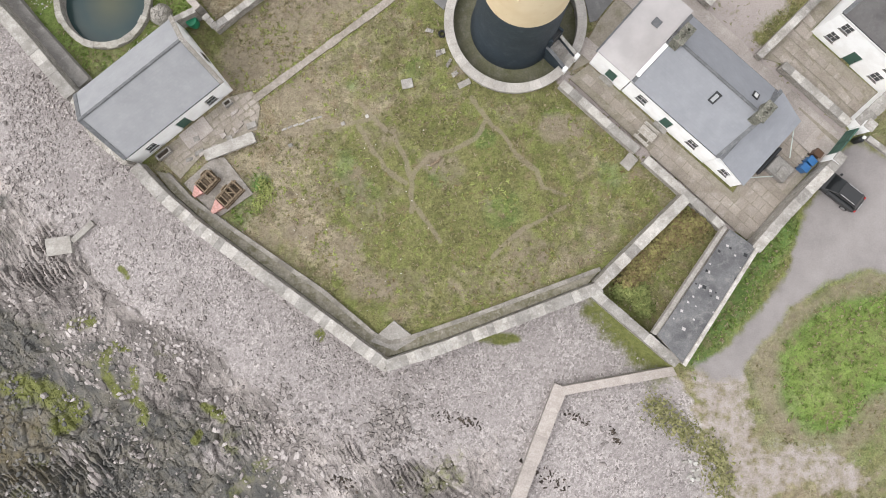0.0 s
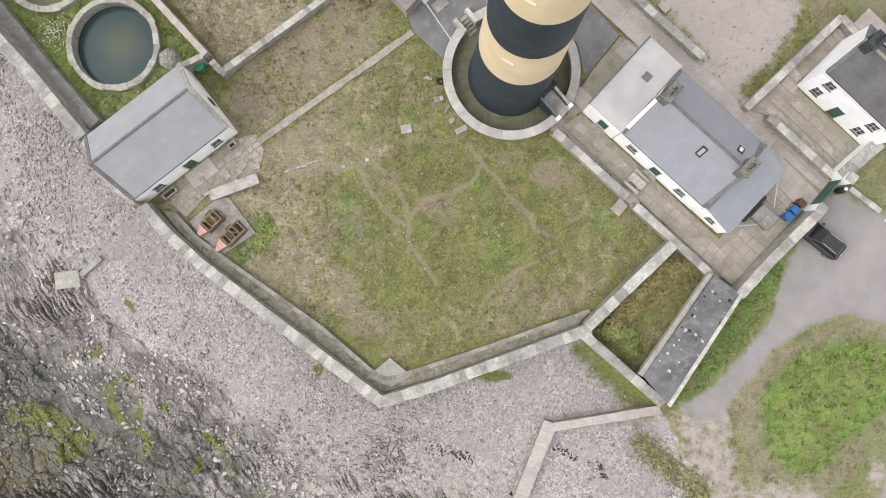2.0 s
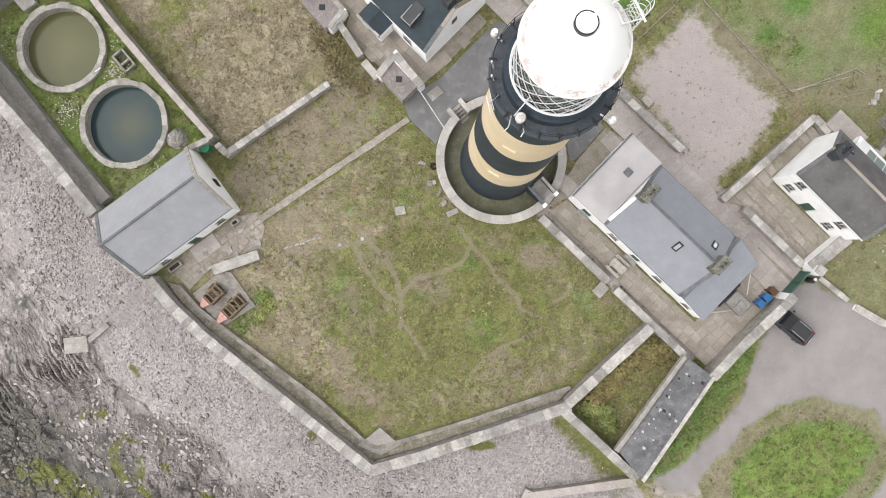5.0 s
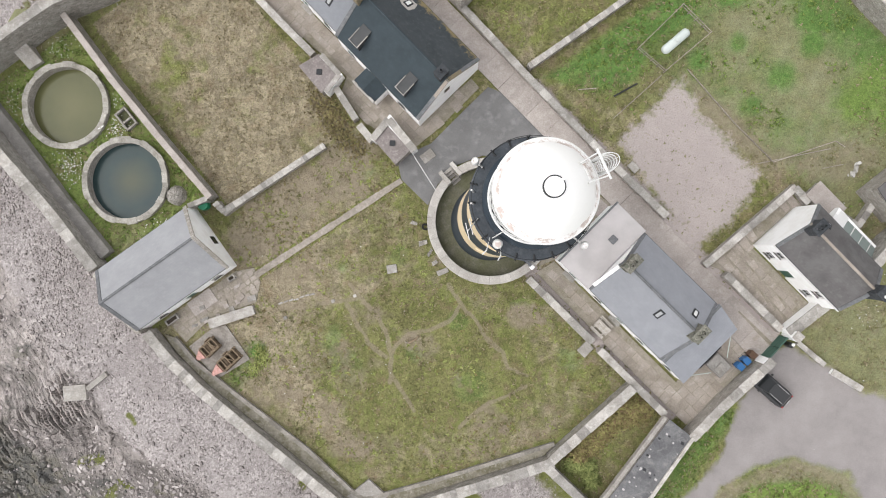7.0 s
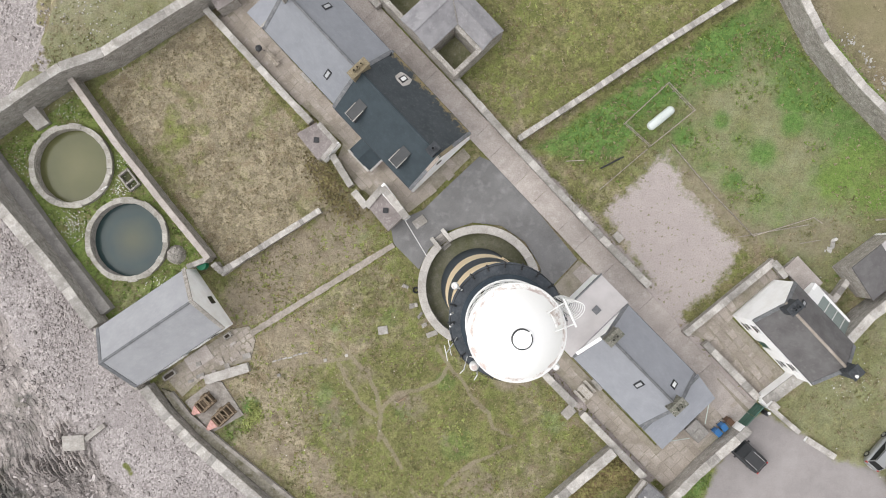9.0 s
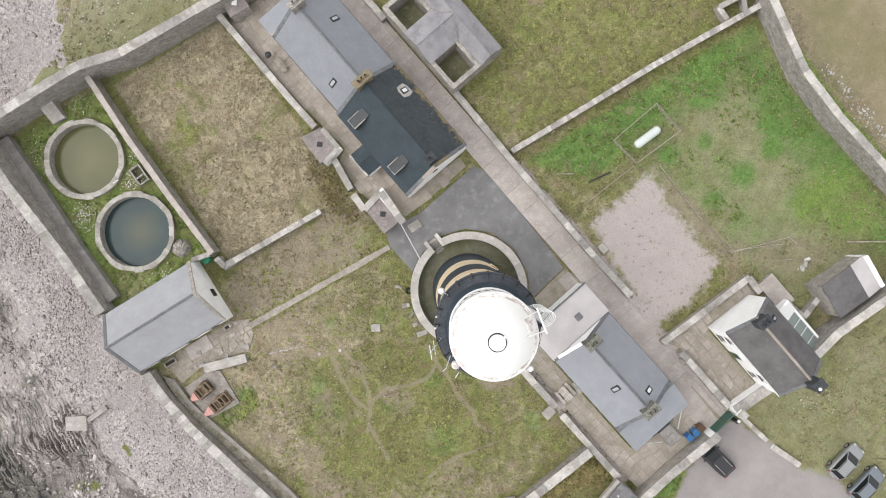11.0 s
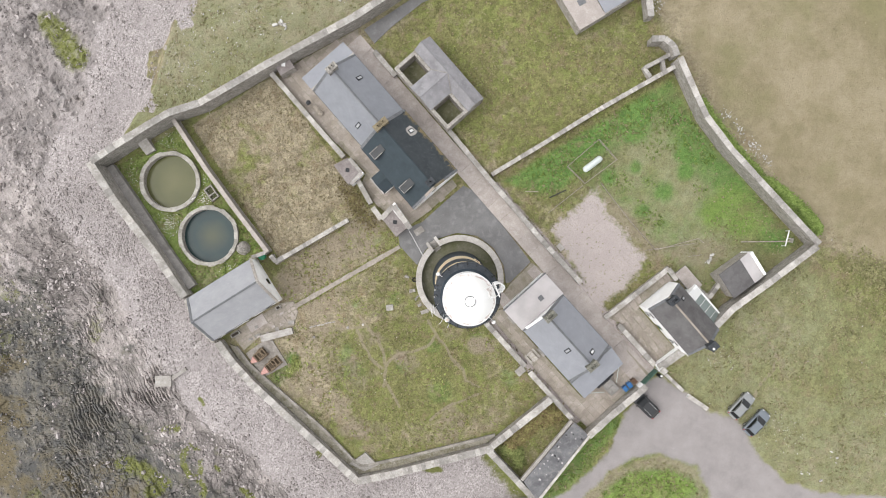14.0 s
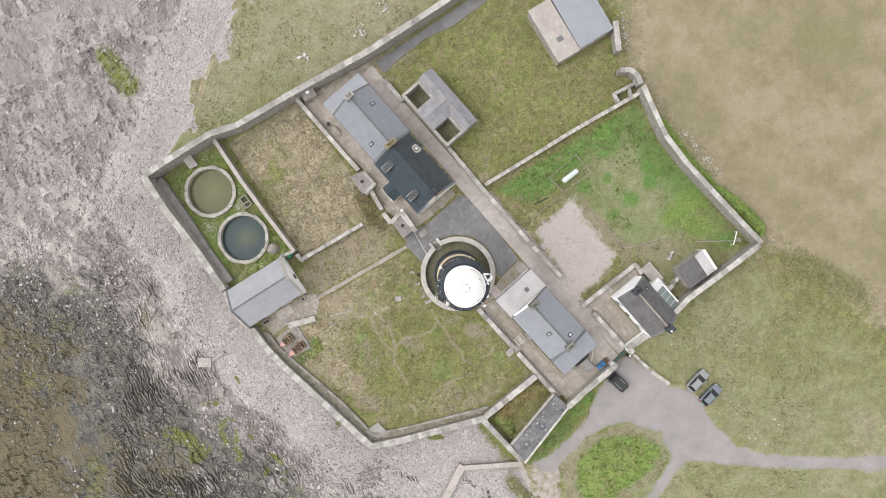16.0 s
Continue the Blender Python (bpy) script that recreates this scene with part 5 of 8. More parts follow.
def house(name, label, centre, deg, L, W, eave, ridge, roof_mat, front=(), back=(), over=0.03, wall_mat=M_WHITE, z=None, verge=True, category="house", ridge_mat=M_LEAD, back_roof=None):
    """A gabled house: four walls with openings, two gables, two roof planes. front and back: (kind, x, z, w, h) along the wall."""
    cx, cy = centre
    base = level(cx, cy) if z is None else z
    hs = thing(name, label, category, pose(cx, cy, base, 0, 0, deg))
    t = 0.4
    sides = ((front, Matrix.Translation((-L / 2, -W / 2, 0)), L), (back, Matrix.Translation((L / 2, W / 2, 0)) @ Matrix.Rotation(math.pi, 4, "Z"), L))
    for holes, m, ln in sides:
        cuts = [(x, x + w, zz, zz + h) for _, x, zz, w, h in holes]
        put(part("wall", wall_panel(ln, eave, t, cuts), wall_mat, hs), m)
        for kind, x, zz, w, h in holes:
            (sash if kind == "window" else leaf)(hs, m @ Matrix.Translation((x, 0, zz)), w, h)
    for s in (-1, 1):
        x0 = s * L / 2
        bm = bmesh.new()
        a, b = (x0, x0 - s * t)
        lo = [(-W / 2 + t, -0.6), (W / 2 - t, -0.6), (W / 2 - t, eave), (W / 2 - 0.02, eave), (0, ridge - 0.04), (-W / 2 + 0.02, eave), (-W / 2 + t, eave)]
        va = [bm.verts.new((a, y, zz)) for y, zz in lo]
        vb = [bm.verts.new((b, y, zz)) for y, zz in lo]
        bm.faces.new(va), bm.faces.new(vb[::-1])
        for i in range(len(lo)):
            j = (i + 1) % len(lo)
            bm.faces.new((va[i], vb[i], vb[j], va[j]))
        part("gable", bm, wall_mat, hs)
    k = (ridge - eave) / (W / 2)
    planes = []
    for s in (-1, 1):
        y0 = s * (W / 2 + over)
        z0 = eave - over * k + 0.10
        pl = part("roof", sloped([(-L / 2 - 0.06, y0, z0), (L / 2 + 0.06, y0, z0), (L / 2 + 0.06, 0, ridge + 0.10), (-L / 2 - 0.06, 0, ridge + 0.10)], 0.1), (back_roof or roof_mat) if s > 0 else roof_mat, hs)
        planes.append(pl)
        part("gutter", rod((-L / 2, y0 - s * 0.01, z0 - 0.07), (L / 2, y0 - s * 0.01, z0 - 0.07), 0.05, 6), M_DARK_METAL, hs)
    part("ridge_tiles", rod((-L / 2 - 0.06, 0, ridge + 0.09), (L / 2 + 0.06, 0, ridge + 0.08), 0.13, 8), ridge_mat, hs)
    if verge:
        for s in (-1, 1):
            for q in (-1, 1):
                x0 = s * (L / 2 - 0.08)
                part("verge", sloped([(x0 - 0.16, q * (W / 2 + over), eave - over * k + 0.16), (x0 + 0.16, q * (W / 2 + over), eave - over * k + 0.16), (x0 + 0.16, 0, ridge + 0.16), (x0 - 0.16, 0, ridge + 0.16)], 0.1), M_LEAD, hs)
    slope = math.atan(k)
    return hs, planes, {-1: Matrix.Rotation(slope, 4, "X"), 1: Matrix.Rotation(-slope, 4, "X")}, k


def roof_at(x, y, W, ridge, k):
    return Vector((x, y, ridge + 0.11 - abs(y) * k))


def axis_pose(ax, ay, deg, s, v):
    """The plan place s along and v across from a corner, for a grid turned by deg."""
    c, q = math.cos(radians(deg)), math.sin(radians(deg))
    return ax + s * c - v * q, ay + s * q + v * c


M_STONE_MOSS = rubble("mossy_stone", (0.20, 0.20, 0.165), (0.12, 0.125, 0.10), (0.28, 0.275, 0.24), 3.2)
M_PIPE = plain("pale_green_pipe", (0.42, 0.47, 0.44), 0.5)
# cottage by the tower: flat-roofed annex, slated main part, lower slated end
AX, AY, AD = 11.45, 15.15, -41.6
c1 = axis_pose(AX, AY, AD, 8.0, 3.5)
hA, plA, turnA, kA = house("tower_cottage", "white single-storey cottage with blue-grey slate roof and stone chimneys", c1, AD, 9.0, 6.9, 3.2, 6.1, M_SLATE, front=[("window", 1.2, 1.0, 0.95, 1.3), ("door", 3.9, 0.05, 1.0, 2.1), ("window", 6.6, 1.0, 0.95, 1.3)], back=[("window", 2, 1.0, 0.9, 1.2), ("window", 6, 1.0, 0.9, 1.2)], z=0.1)
chimney(hA, -4.05, 0.2, 5.2, 7.2, 0.75, 1.5, M_STONE_MOSS)
chimney(hA, 4.1, 0.0, 5.2, 7.0, 0.7, 1.5, M_STONE_MOSS)
skylight(plA[0], roof_at(0.9, -1.0, 6.9, 6.1, kA), turnA[-1])
# this pane's white colour stands in for the sky mirrored in the glass
skylight(plA[1], roof_at(3.1, 1.2, 6.9, 6.1, kA), turnA[1], 0.55, 0.85, M_SKY_PANE)
part("gable_coping", sloped([(-4.62, -3.5, 3.3), (-4.3, -3.5, 3.3), (-4.3, -0.6, 5.85), (-4.62, -0.6, 5.85)], 0.14), M_WHITE, hA, "whitewashed gable coping")
end = thing("cottage_end", "low white end wing of the cottage under a lean-to slate roof", "house", pose(*axis_pose(AX, AY, AD, 12.55, 0.1), 0.1, 0, 0, AD))
put(part("wall", wall_panel(3.0, 2.28, 0.35, [(1.1, 1.95, 0.9, 2.0)]), M_WHITE, end), Matrix.Identity(4))
sash(end, Matrix.Translation((1.1, 0, 0.9)), 0.85, 1.1)
part("wall", boxed(2.65, 3.0, 0.35, 6.5, -0.6, 2.35), M_WHITE, end)
part("wall", boxed(0.0, 2.65, 6.3, 6.6, -0.6, 2.5), M_WHITE, end)
part("roof", sloped([(3.1, -0.1, 2.45), (3.1, 6.7, 2.45), (-0.05, 6.95, 3.7), (-0.05, -0.1, 3.7)], 0.1), M_SLATE, end)
part("roof_flashing", sloped([(-0.02, -0.12, 3.75), (0.25, -0.12, 3.66), (0.25, 6.9, 3.66), (-0.02, 6.9, 3.75)], 0.03), M_LEAD, end)
inv = pose(*axis_pose(AX, AY, AD, 12.55, 0.1), 0.1, 0, 0, AD).inverted()
for p, q in (((27.14, 10.3, 2.75), (27.41, 7.12, 1.25)), ((22.75, 5.35, 2.6), (26.05, 5.65, 1.2))):
    part("drainpipe", rod(inv @ Vector(p), inv @ Vector(q), 0.045), M_PIPE, end, "pale grey-green drainpipe")
tk = thing("cistern", "dark water cistern with a pale lid beside the cottage", "tank", pose(26.95, 6.25, 0.12, 0, 0, AD))
part("basin", boxed(-0.95, 0.85, -0.75, 0.75, -0.1, 0.7, 0.05), M_CONCRETE_DARK, tk)
part("lid", boxed(-0.15, 0.6, -0.55, 0.3, 0.7, 0.80, 0.03), M_COPING, tk, "pale blotched lid")
# not a real trough: dark bar added for the shaded gap between wing and cistern
part("trough", boxed(-1.25, -0.98, -1.4, 1.4, -0.1, 0.45, 0.03), M_DARK_METAL, tk)
annex = thing("cottage_annex", "white flat-roofed annex with a pale painted roof", "annex", pose(*axis_pose(AX, AY, AD, 0.0, 0.0), 0.1, 0, 0, AD))
put(part("wall", wall_panel(3.42, 3.55, 0.35, [(1.5, 2.5, 0.05, 2.15)]), M_WHITE, annex), Matrix.Identity(4))
leaf(annex, Matrix.Translation((1.5, 0, 0.05)), 1.0, 2.1)
part("wall", boxed(0, 0.35, 0.35, 6.65, -0.6, 3.55), M_WHITE, annex)
part("wall", boxed(0, 3.42, 6.65, 7.0, -0.6, 3.55), M_WHITE, annex)
part("flat_roof", boxed(-0.1, 3.44, -0.1, 7.1, 3.55, 3.72, 0.02), M_FLATROOF, annex)
part("roof_edge", boxed(-0.16, -0.02, -0.16, 7.16, 3.5, 3.80, 0.01), M_LEAD, annex)
part("roof_vent", boxed(1.6, 2.25, 4.2, 4.85, 3.72, 3.82, 0.02), M_LEAD, annex)

# two-storey house on the rise by the gate
BD = -42.9
cB = axis_pose(29.35, 17.45, BD, 3.85, 2.55)
hB, plB, turnB, kB = house("gate_house", "white two-storey house with green door and brown-grey slate roof", cB, BD, 7.7, 5.0, 4.7, 6.9, M_SLATE_BROWN, ridge_mat=M_FLAG, front=[("window", 0.9, 0.95, 0.85, 1.25), ("window", 0.9, 3.0, 0.85, 1.15), ("door", 3.2, 0.05, 1.0, 2.1), ("window", 5.6, 0.95, 0.85, 1.25), ("window", 5.6, 3.0, 0.85, 1.15)], z=0.55)
chimney(hB, -3.4, 0.0, 6.0, 7.9, 0.75, 1.2, M_SOOT, pots=2)
chimney(hB, 3.95, 0.0, 5.0, 8.0, 0.85, 1.0, M_SOOT, pots=0)
smooth(part("roof_lamp", lathe([(0, 8.12), (0.14, 8.16), (0.17, 8.28), (0.1, 8.4), (0, 8.42)], 14, cx=4.1, cy=-0.25), M_WHITE_METAL, hB, "small white globe on the chimney"))
skylight(plB[1], roof_at(-2.3, 1.45, 5.0, 6.9, kB), turnB[1], 0.5, 0.7)
part("eave_board", boxed(-3.9, 3.9, -2.66, -2.6, 4.55, 4.75), M_WHITE_METAL, hB)
ret = thing("lean_to_porch", "white lean-to porch with a glazed roof behind the two-storey house", "porch", pose(*axis_pose(29.35, 17.45, BD, 2.2, 5.1), 0.6, 0, 0, BD))
part("wall", prism([(0, 0), (0.3, 0), (0.3, 2.0), (0, 2.0)], -0.6, [3.4, 3.4, 2.4, 2.4]), M_WHITE, ret)
part("wall", prism([(5.0, 0), (5.3, 0), (5.3, 2.0), (5.0, 2.0)], -0.6, [3.4, 3.4, 2.4, 2.4]), M_WHITE, ret)
part("wall", boxed(0.3, 5.0, 1.75, 2.0, -0.6, 2.35), M_WHITE, ret)
glz = part("glazed_roof", sloped([(1.3, 1.75, 2.42), (5.2, 1.75, 2.42), (5.2, 0.0, 3.42), (1.3, 0.0, 3.42)], 0.03), M_GREENGLASS, ret, "greenish glazed lean-to roof")
part("roof", sloped([(0.0, 1.95, 2.4), (1.3, 1.95, 2.4), (1.3, 0.0, 3.45), (0.0, 0.0, 3.45)], 0.06), M_WHITE_METAL, ret)
for k in range(2, 6):
    part("glazing_rib", sloped([(0.2 + k - 0.03, 1.77, 2.47), (0.23 + k, 1.77, 2.47), (0.23 + k, 0.0, 3.47), (0.2 + k - 0.03, 0.0, 3.47)], 0.04), M_WHITE_METAL, glz)

M_SLATE_OLD_DARK = make_slate("grey_dormer_slate", (0.085, 0.088, 0.09), (0.06, 0.063, 0.066), (0.125, 0.125, 0.125))
# pair of cottages on the terrace
CD = -42.7
cC = axis_pose(-9.45, 34.0, CD, 5.25, 3.8)
hC, plC, turnC, kC = house("terrace_cottage", "white cottage with dark blue slate roof, two dormers and lichened verge", cC, CD, 10.4, 7.5, 3.4, 6.6, M_SLATE_DARK, ridge_mat=M_SLATE_DARK, back_roof=M_SLATE_LICHEN, front=[("window", 1.0, 1.0, 1.0, 1.3), ("door", 4.2, 0.05, 1.0, 2.1), ("window", 7.6, 1.0, 1.0, 1.3)], back=[("window", 2, 1.0, 0.9, 1.2), ("window", 6, 1.0, 0.9, 1.2)], z=0.05)
chimney(hC, 4.4, 0.0, 5.8, 7.5, 0.75, 1.0, M_SOOT, pots=1)
for q in (-1, 1):
    part("verge_slab", sloped([(4.98, q * 3.8, 3.42), (5.3, q * 3.8, 3.42), (5.3, 0, 6.83), (4.98, 0, 6.83)], 0.1), M_FLAG if q < 0 else M_YELLOW_CHIM, hC)
put(part("gable_window", boxed(-0.3, 0.3, -0.03, 0.05, 0, 0.9), M_GLASS, hC), Matrix.Translation((5.21, -0.2, 3.6)) @ Matrix.Rotation(radians(90), 4, "Z"))
skylight(plC[1], roof_at(-2.4, 2.55, 7.5, 6.6, kC), turnC[1], 0.6, 0.85, M_SKY_PANE)
part("skylight_flashing", prism([(-0.62, -0.5), (-0.2, -0.72), (0.55, -0.66), (0.72, 0.1), (0.5, 0.78), (-0.3, 0.66), (-0.7, 0.4)], -0.01, 0.015), M_COPING, plC[1]).matrix_local = Matrix.Translation(roof_at(-2.4, 2.55, 7.5, 6.6, kC)) @ turnC[1]
for xd in (-3.1, 2.6):
    dm = part("dormer", prism([(xd - 0.5, -3.3), (xd + 0.5, -3.3), (xd + 0.5, -1.55), (xd - 0.5, -1.55)], [3.75, 3.75, 5.05, 5.05], [5.08, 5.08, 5.45, 5.45]), M_SLATE_OLD_DARK, hC, "flat-topped dormer with dark roof and pale cheeks")
    for s in (-1, 1):
        part("dormer_edge", sloped([(xd + s * 0.5 - 0.04, -3.35, 5.15), (xd + s * 0.5 + 0.04, -3.35, 5.15), (xd + s * 0.5 + 0.04, -2.05, 5.42), (xd + s * 0.5 - 0.04, -2.05, 5.42)], 0.1), M_COPING, dm)
    part("dormer_window", boxed(xd - 0.4, xd + 0.4, -3.34, -3.3, 4.1, 4.95), M_GLASS, dm)
    part("dormer_front", boxed(xd - 0.55, xd + 0.55, -3.39, -3.35, 4.98, 5.15), M_COPING, dm)
part("roof_pipe", rod((-4.9, 3.3, 3.9), (-4.9, 3.4, 4.4), 0.06), M_DARK_METAL, hC)
porch = thing("entrance_porch", "small white porch with a dark slate gable roof", "porch", pose(*axis_pose(-9.45, 34.0, CD, 5.05, 0.0), 0.05, 0, 0, CD))
part("wall", boxed(-1.2, -1.0, -1.5, 0, -0.5, 2.3), M_WHITE, porch)
part("wall", boxed(1.0, 1.2, -1.5, 0, -0.5, 2.3), M_WHITE, porch)
part("wall", boxed(-1.0, -0.5, -1.5, -1.3, -0.5, 2.3), M_WHITE, porch)
part("wall", boxed(0.5, 1.0, -1.5, -1.3, -0.5, 2.3), M_WHITE, porch)
part("door", boxed(-0.5, 0.5, -1.44, -1.38, 0, 2.15), M_GREEN_PAINT, porch)
part("parapet", boxed(-1.35, 1.35, -1.72, -1.52, 2.0, 2.62, 0.03), M_COPING, porch)
for s in (-1, 1):
    part("roof", sloped([(s * 1.35, -1.6, 2.3), (s * 1.35, 0.3, 2.3), (0, 0.3, 3.0), (0, -1.6, 3.0)], 0.08), M_SLATE_DARK, porch)

DDEG = -42.7
cD = axis_pose(-16.4, 40.75, DDEG, 4.9, 3.6)
hD, plD, turnD, kD = house("north_cottage", "white cottage with blue-grey slate roof and dark lead ridge", cD, DDEG, 9.7, 7.1, 3.3, 6.1, M_SLATE_MID, front=[("window", 1.2, 1.0, 0.95, 1.3), ("door", 4.4, 0.05, 1.0, 2.1), ("window", 7.3, 1.0, 0.95, 1.3)], z=0.05)
chimney(hD, -4.45, 0.0, 5.2, 7.0, 0.7, 1.4)
chimney(hD, 4.95, 0.0, 5.2, 7.3, 0.7, 1.9, M_YELLOW_CHIM, pots=3)
skylight(plD[1], roof_at(-1.8, 1.95, 7.1, 6.1, kD), turnD[1])
skylight(plD[0], roof_at(2.65, -2.15, 7.1, 6.1, kD), turnD[-1])
dl = thing("north_wing", "low wing with lean-to slate roof at the end of the cottage", "house", pose(*axis_pose(-16.4, 40.75, DDEG, -2.3, 0.05), 0.05, 0, 0, DDEG))
part("wall", boxed(0, 0.35, 0, 7.0, -0.5, 2.5), M_WHITE, dl)
part("wall", boxed(0.35, 2.3, 0, 0.35, -0.5, 2.5), M_WHITE, dl)
part("wall", boxed(0.35, 2.3, 6.65, 7.0, -0.5, 2.5), M_WHITE, dl)
part("roof", sloped([(-0.12, -0.1, 2.62), (-0.12, 7.1, 2.62), (2.35, 7.1, 3.6), (2.35, -0.1, 3.6)], 0.1), M_SLATE, dl)
part("roof_flashing", sloped([(2.05, -0.1, 3.55), (2.05, 7.1, 3.55), (2.34, 7.1, 3.68), (2.34, -0.1, 3.68)], 0.04), M_CONCRETE, dl)

# boat hut on the sea wall
HD = 38.2
cH = axis_pose(-25.9, 6.8, HD, 4.95, 3.35)
hH, plH, turnH, kH = house("shore_hut", "white gabled slate-roofed hut standing on the sea wall", cH, HD, 9.9, 6.5, 3.0, 6.0, M_SLATE_PALE, front=[("window", 1.4, 0.9, 0.95, 1.2), ("door", 4.6, 0.05, 1.1, 2.1), ("window", 7.6, 0.9, 0.95, 1.2)], z=-0.2)
part("gable_coping", sloped([(4.75, -3.4, 3.15), (5.1, -3.4, 3.15), (5.1, 0, 6.3), (4.75, 0, 6.3)], 0.14), M_STONE_PALE, hH)
part("gable_coping", sloped([(4.75, 3.4, 3.15), (5.1, 3.4, 3.15), (5.1, 0, 6.3), (4.75, 0, 6.3)], 0.14), M_STONE_PALE, hH)
gw = put(part("gable_window", boxed(-0.4, 0.4, -0.03, 0.05, 0, 1.0), M_GLASS, hH), Matrix.Translation((4.97, -0.3, 1.1)) @ Matrix.Rotation(radians(90), 4, "Z"))
sw = thing("hut_sea_end", "slanting slated end of the hut over the sea wall", "annex", pose(*axis_pose(-25.9, 6.8, HD, 0, 0), -0.2, 0, 0, HD))
part("wall", prism([(-0.02, -0.3), (-0.02, 6.75), (-0.75, 6.6), (-1.35, 3.2), (-0.5, 0.0)], -2.2, [2.9, 2.9, 2.6, 2.4, 2.6]), M_STONE_PALE, sw)

# roofed ruin with two open yards
RD = -42.7
ru = thing("outbuilding", "old stone outbuilding with grey slate roof and two roofless yards", "outbuilding", pose(*axis_pose(-6.3, 44.9, RD, 0, 0), 0.12, 0, 0, RD))
RL, RW = 10.6, 6.2
M_YARD = weathered("mossy_yard_floor", (0.20, 0.195, 0.12), (0.13, 0.135, 0.07), (0.28, 0.265, 0.20), 0.8)
for b in ((0, RL, 0, 0.45), (0, RL, RW - 0.45, RW), (0, 0.45, 0.45, RW - 0.45), (RL - 0.45, RL, 0.45, RW - 0.45), (3.3, 3.7, 0.45, RW - 0.45), (6.9, 7.3, 0.45, RW - 0.45)):
    part("wall", boxed(*b, -0.5, 2.7), M_STONE_PALE, ru)
YV = 3.55
part("roof", sloped([(-0.05, 6.25, 2.72), (10.65, 6.25, 2.72), (10.65, 4.7, 3.8), (-0.05, 4.7, 3.8)], 0.1), M_SLATE_OLD, ru)
part("roof", sloped([(-0.05, YV, 2.76), (3.3, YV, 2.76), (5.3, 4.7, 3.8), (-0.05, 4.7, 3.8)], 0.1), M_SLATE_OLD, ru)
part("roof", sloped([(7.3, YV, 2.76), (10.65, YV, 2.76), (10.65, 4.7, 3.8), (5.3, 4.7, 3.8)], 0.1), M_SLATE_OLD, ru)
part("roof", sloped([(3.3, -0.05, 2.76), (3.3, YV, 2.76), (5.3, 4.7, 3.8), (5.3, -0.05, 3.8)], 0.1), M_SLATE_OLD, ru)
part("roof", sloped([(7.3, -0.05, 2.76), (7.3, YV, 2.76), (5.3, 4.7, 3.8), (5.3, -0.05, 3.8)], 0.1), M_SLATE_OLD, ru)
for x0, x1 in ((0.0, 0.4), (10.2, 10.6)):
    bm = bmesh.new()
    va, vb = ([bm.verts.new((q, y, z)) for y, z in ((YV, 2.6), (6.2, 2.6), (4.7, 3.68))] for q in (x0, x1))
    bm.faces.new(va), bm.faces.new(vb[::-1])
    for i in range(3):
        j = (i + 1) % 3
        bm.faces.new((va[i], vb[i], vb[j], va[j]))
    part("gable", bm, M_STONE_PALE, ru)
bm = bmesh.new()
va, vb = ([bm.verts.new((x, q, z)) for x, z in ((3.3, 2.6), (7.3, 2.6), (5.3, 3.68))] for q in (0.0, 0.4))
bm.faces.new(va), bm.faces.new(vb[::-1])
for i in range(3):
    j = (i + 1) % 3
    bm.faces.new((va[i], vb[i], vb[j], va[j]))
part("gable", bm, M_STONE_PALE, ru)
for x0, x1 in ((0.45, 3.3), (7.3, 10.15)):
    part("wall", boxed(x0, x1, 3.15, YV, -0.5, 2.66), M_STONE_PALE, ru)
for p, q in (((3.35, YV, 2.80), (5.3, 4.7, 3.82)), ((7.25, YV, 2.80), (5.3, 4.7, 3.82)), ((0, 4.7, 3.82), (10.6, 4.7, 3.82)), ((5.3, 0, 3.82), (5.3, 4.7, 3.82))):
    part("hip_tiles", rod(p, q, 0.07, 6), M_COPING if p[1] == YV else M_SLATE_OLD, ru)
for x0 in (0.45, 7.3):
    part("yard_floor", boxed(x0, x0 + 2.85, 0.45, 3.15, -0.3, 0.02), M_YARD, ru)

# barn in the east corner, far shed, felt-roofed store
bn = thing("corner_barn", "small dark-roofed stone store with white gable in wall corner", "barn", pose(40.3, 20.1, 2.0, 0, 0, 43.0))
part("wall", boxed(0, 5.0, 0, 0.4, -1.0, 2.3), M_STONE_PALE, bn)
part("wall", boxed(0, 5.0, 3.2, 3.6, -1.0, 2.9), M_STONE_PALE, bn)
part("wall", boxed(0, 0.4, 0.4, 3.2, -1.0, 2.5), M_STONE_PALE, bn)
part("wall", prism([(4.7, 0.0), (5.0, 0.0), (5.0, 3.6), (4.7, 3.6)], -1.0, [2.6, 2.6, 3.5, 3.5]), M_WHITE, bn)
part("roof", sloped([(-0.1, -0.1, 2.4), (3.2, -0.1, 2.4), (3.2, 3.7, 3.3), (-0.1, 3.7, 3.3)], 0.1), M_SLATE_BROWN, bn)
part("roof", sloped([(3.2, -0.1, 2.45), (4.9, -0.1, 2.2), (4.9, 3.7, 3.1), (3.2, 3.7, 3.35)], 0.1), M_FLATROOF, bn)
fs = thing("far_shed", "flat-roofed shed, half grey concrete, half pale blue sheet", "shed", pose(17.0, 52.0, 1.8, 0, 0, 37.0))
part("wall", boxed(0, 9.4, 0, 0.3, -0.6, 2.6), M_STONE_PALE, fs)
part("wall", boxed(0, 9.4, 8.6, 8.9, -0.6, 2.6), M_STONE_PALE, fs)
part("wall", boxed(0, 0.3, 0.3, 8.6, -0.6, 2.6), M_STONE_PALE, fs)
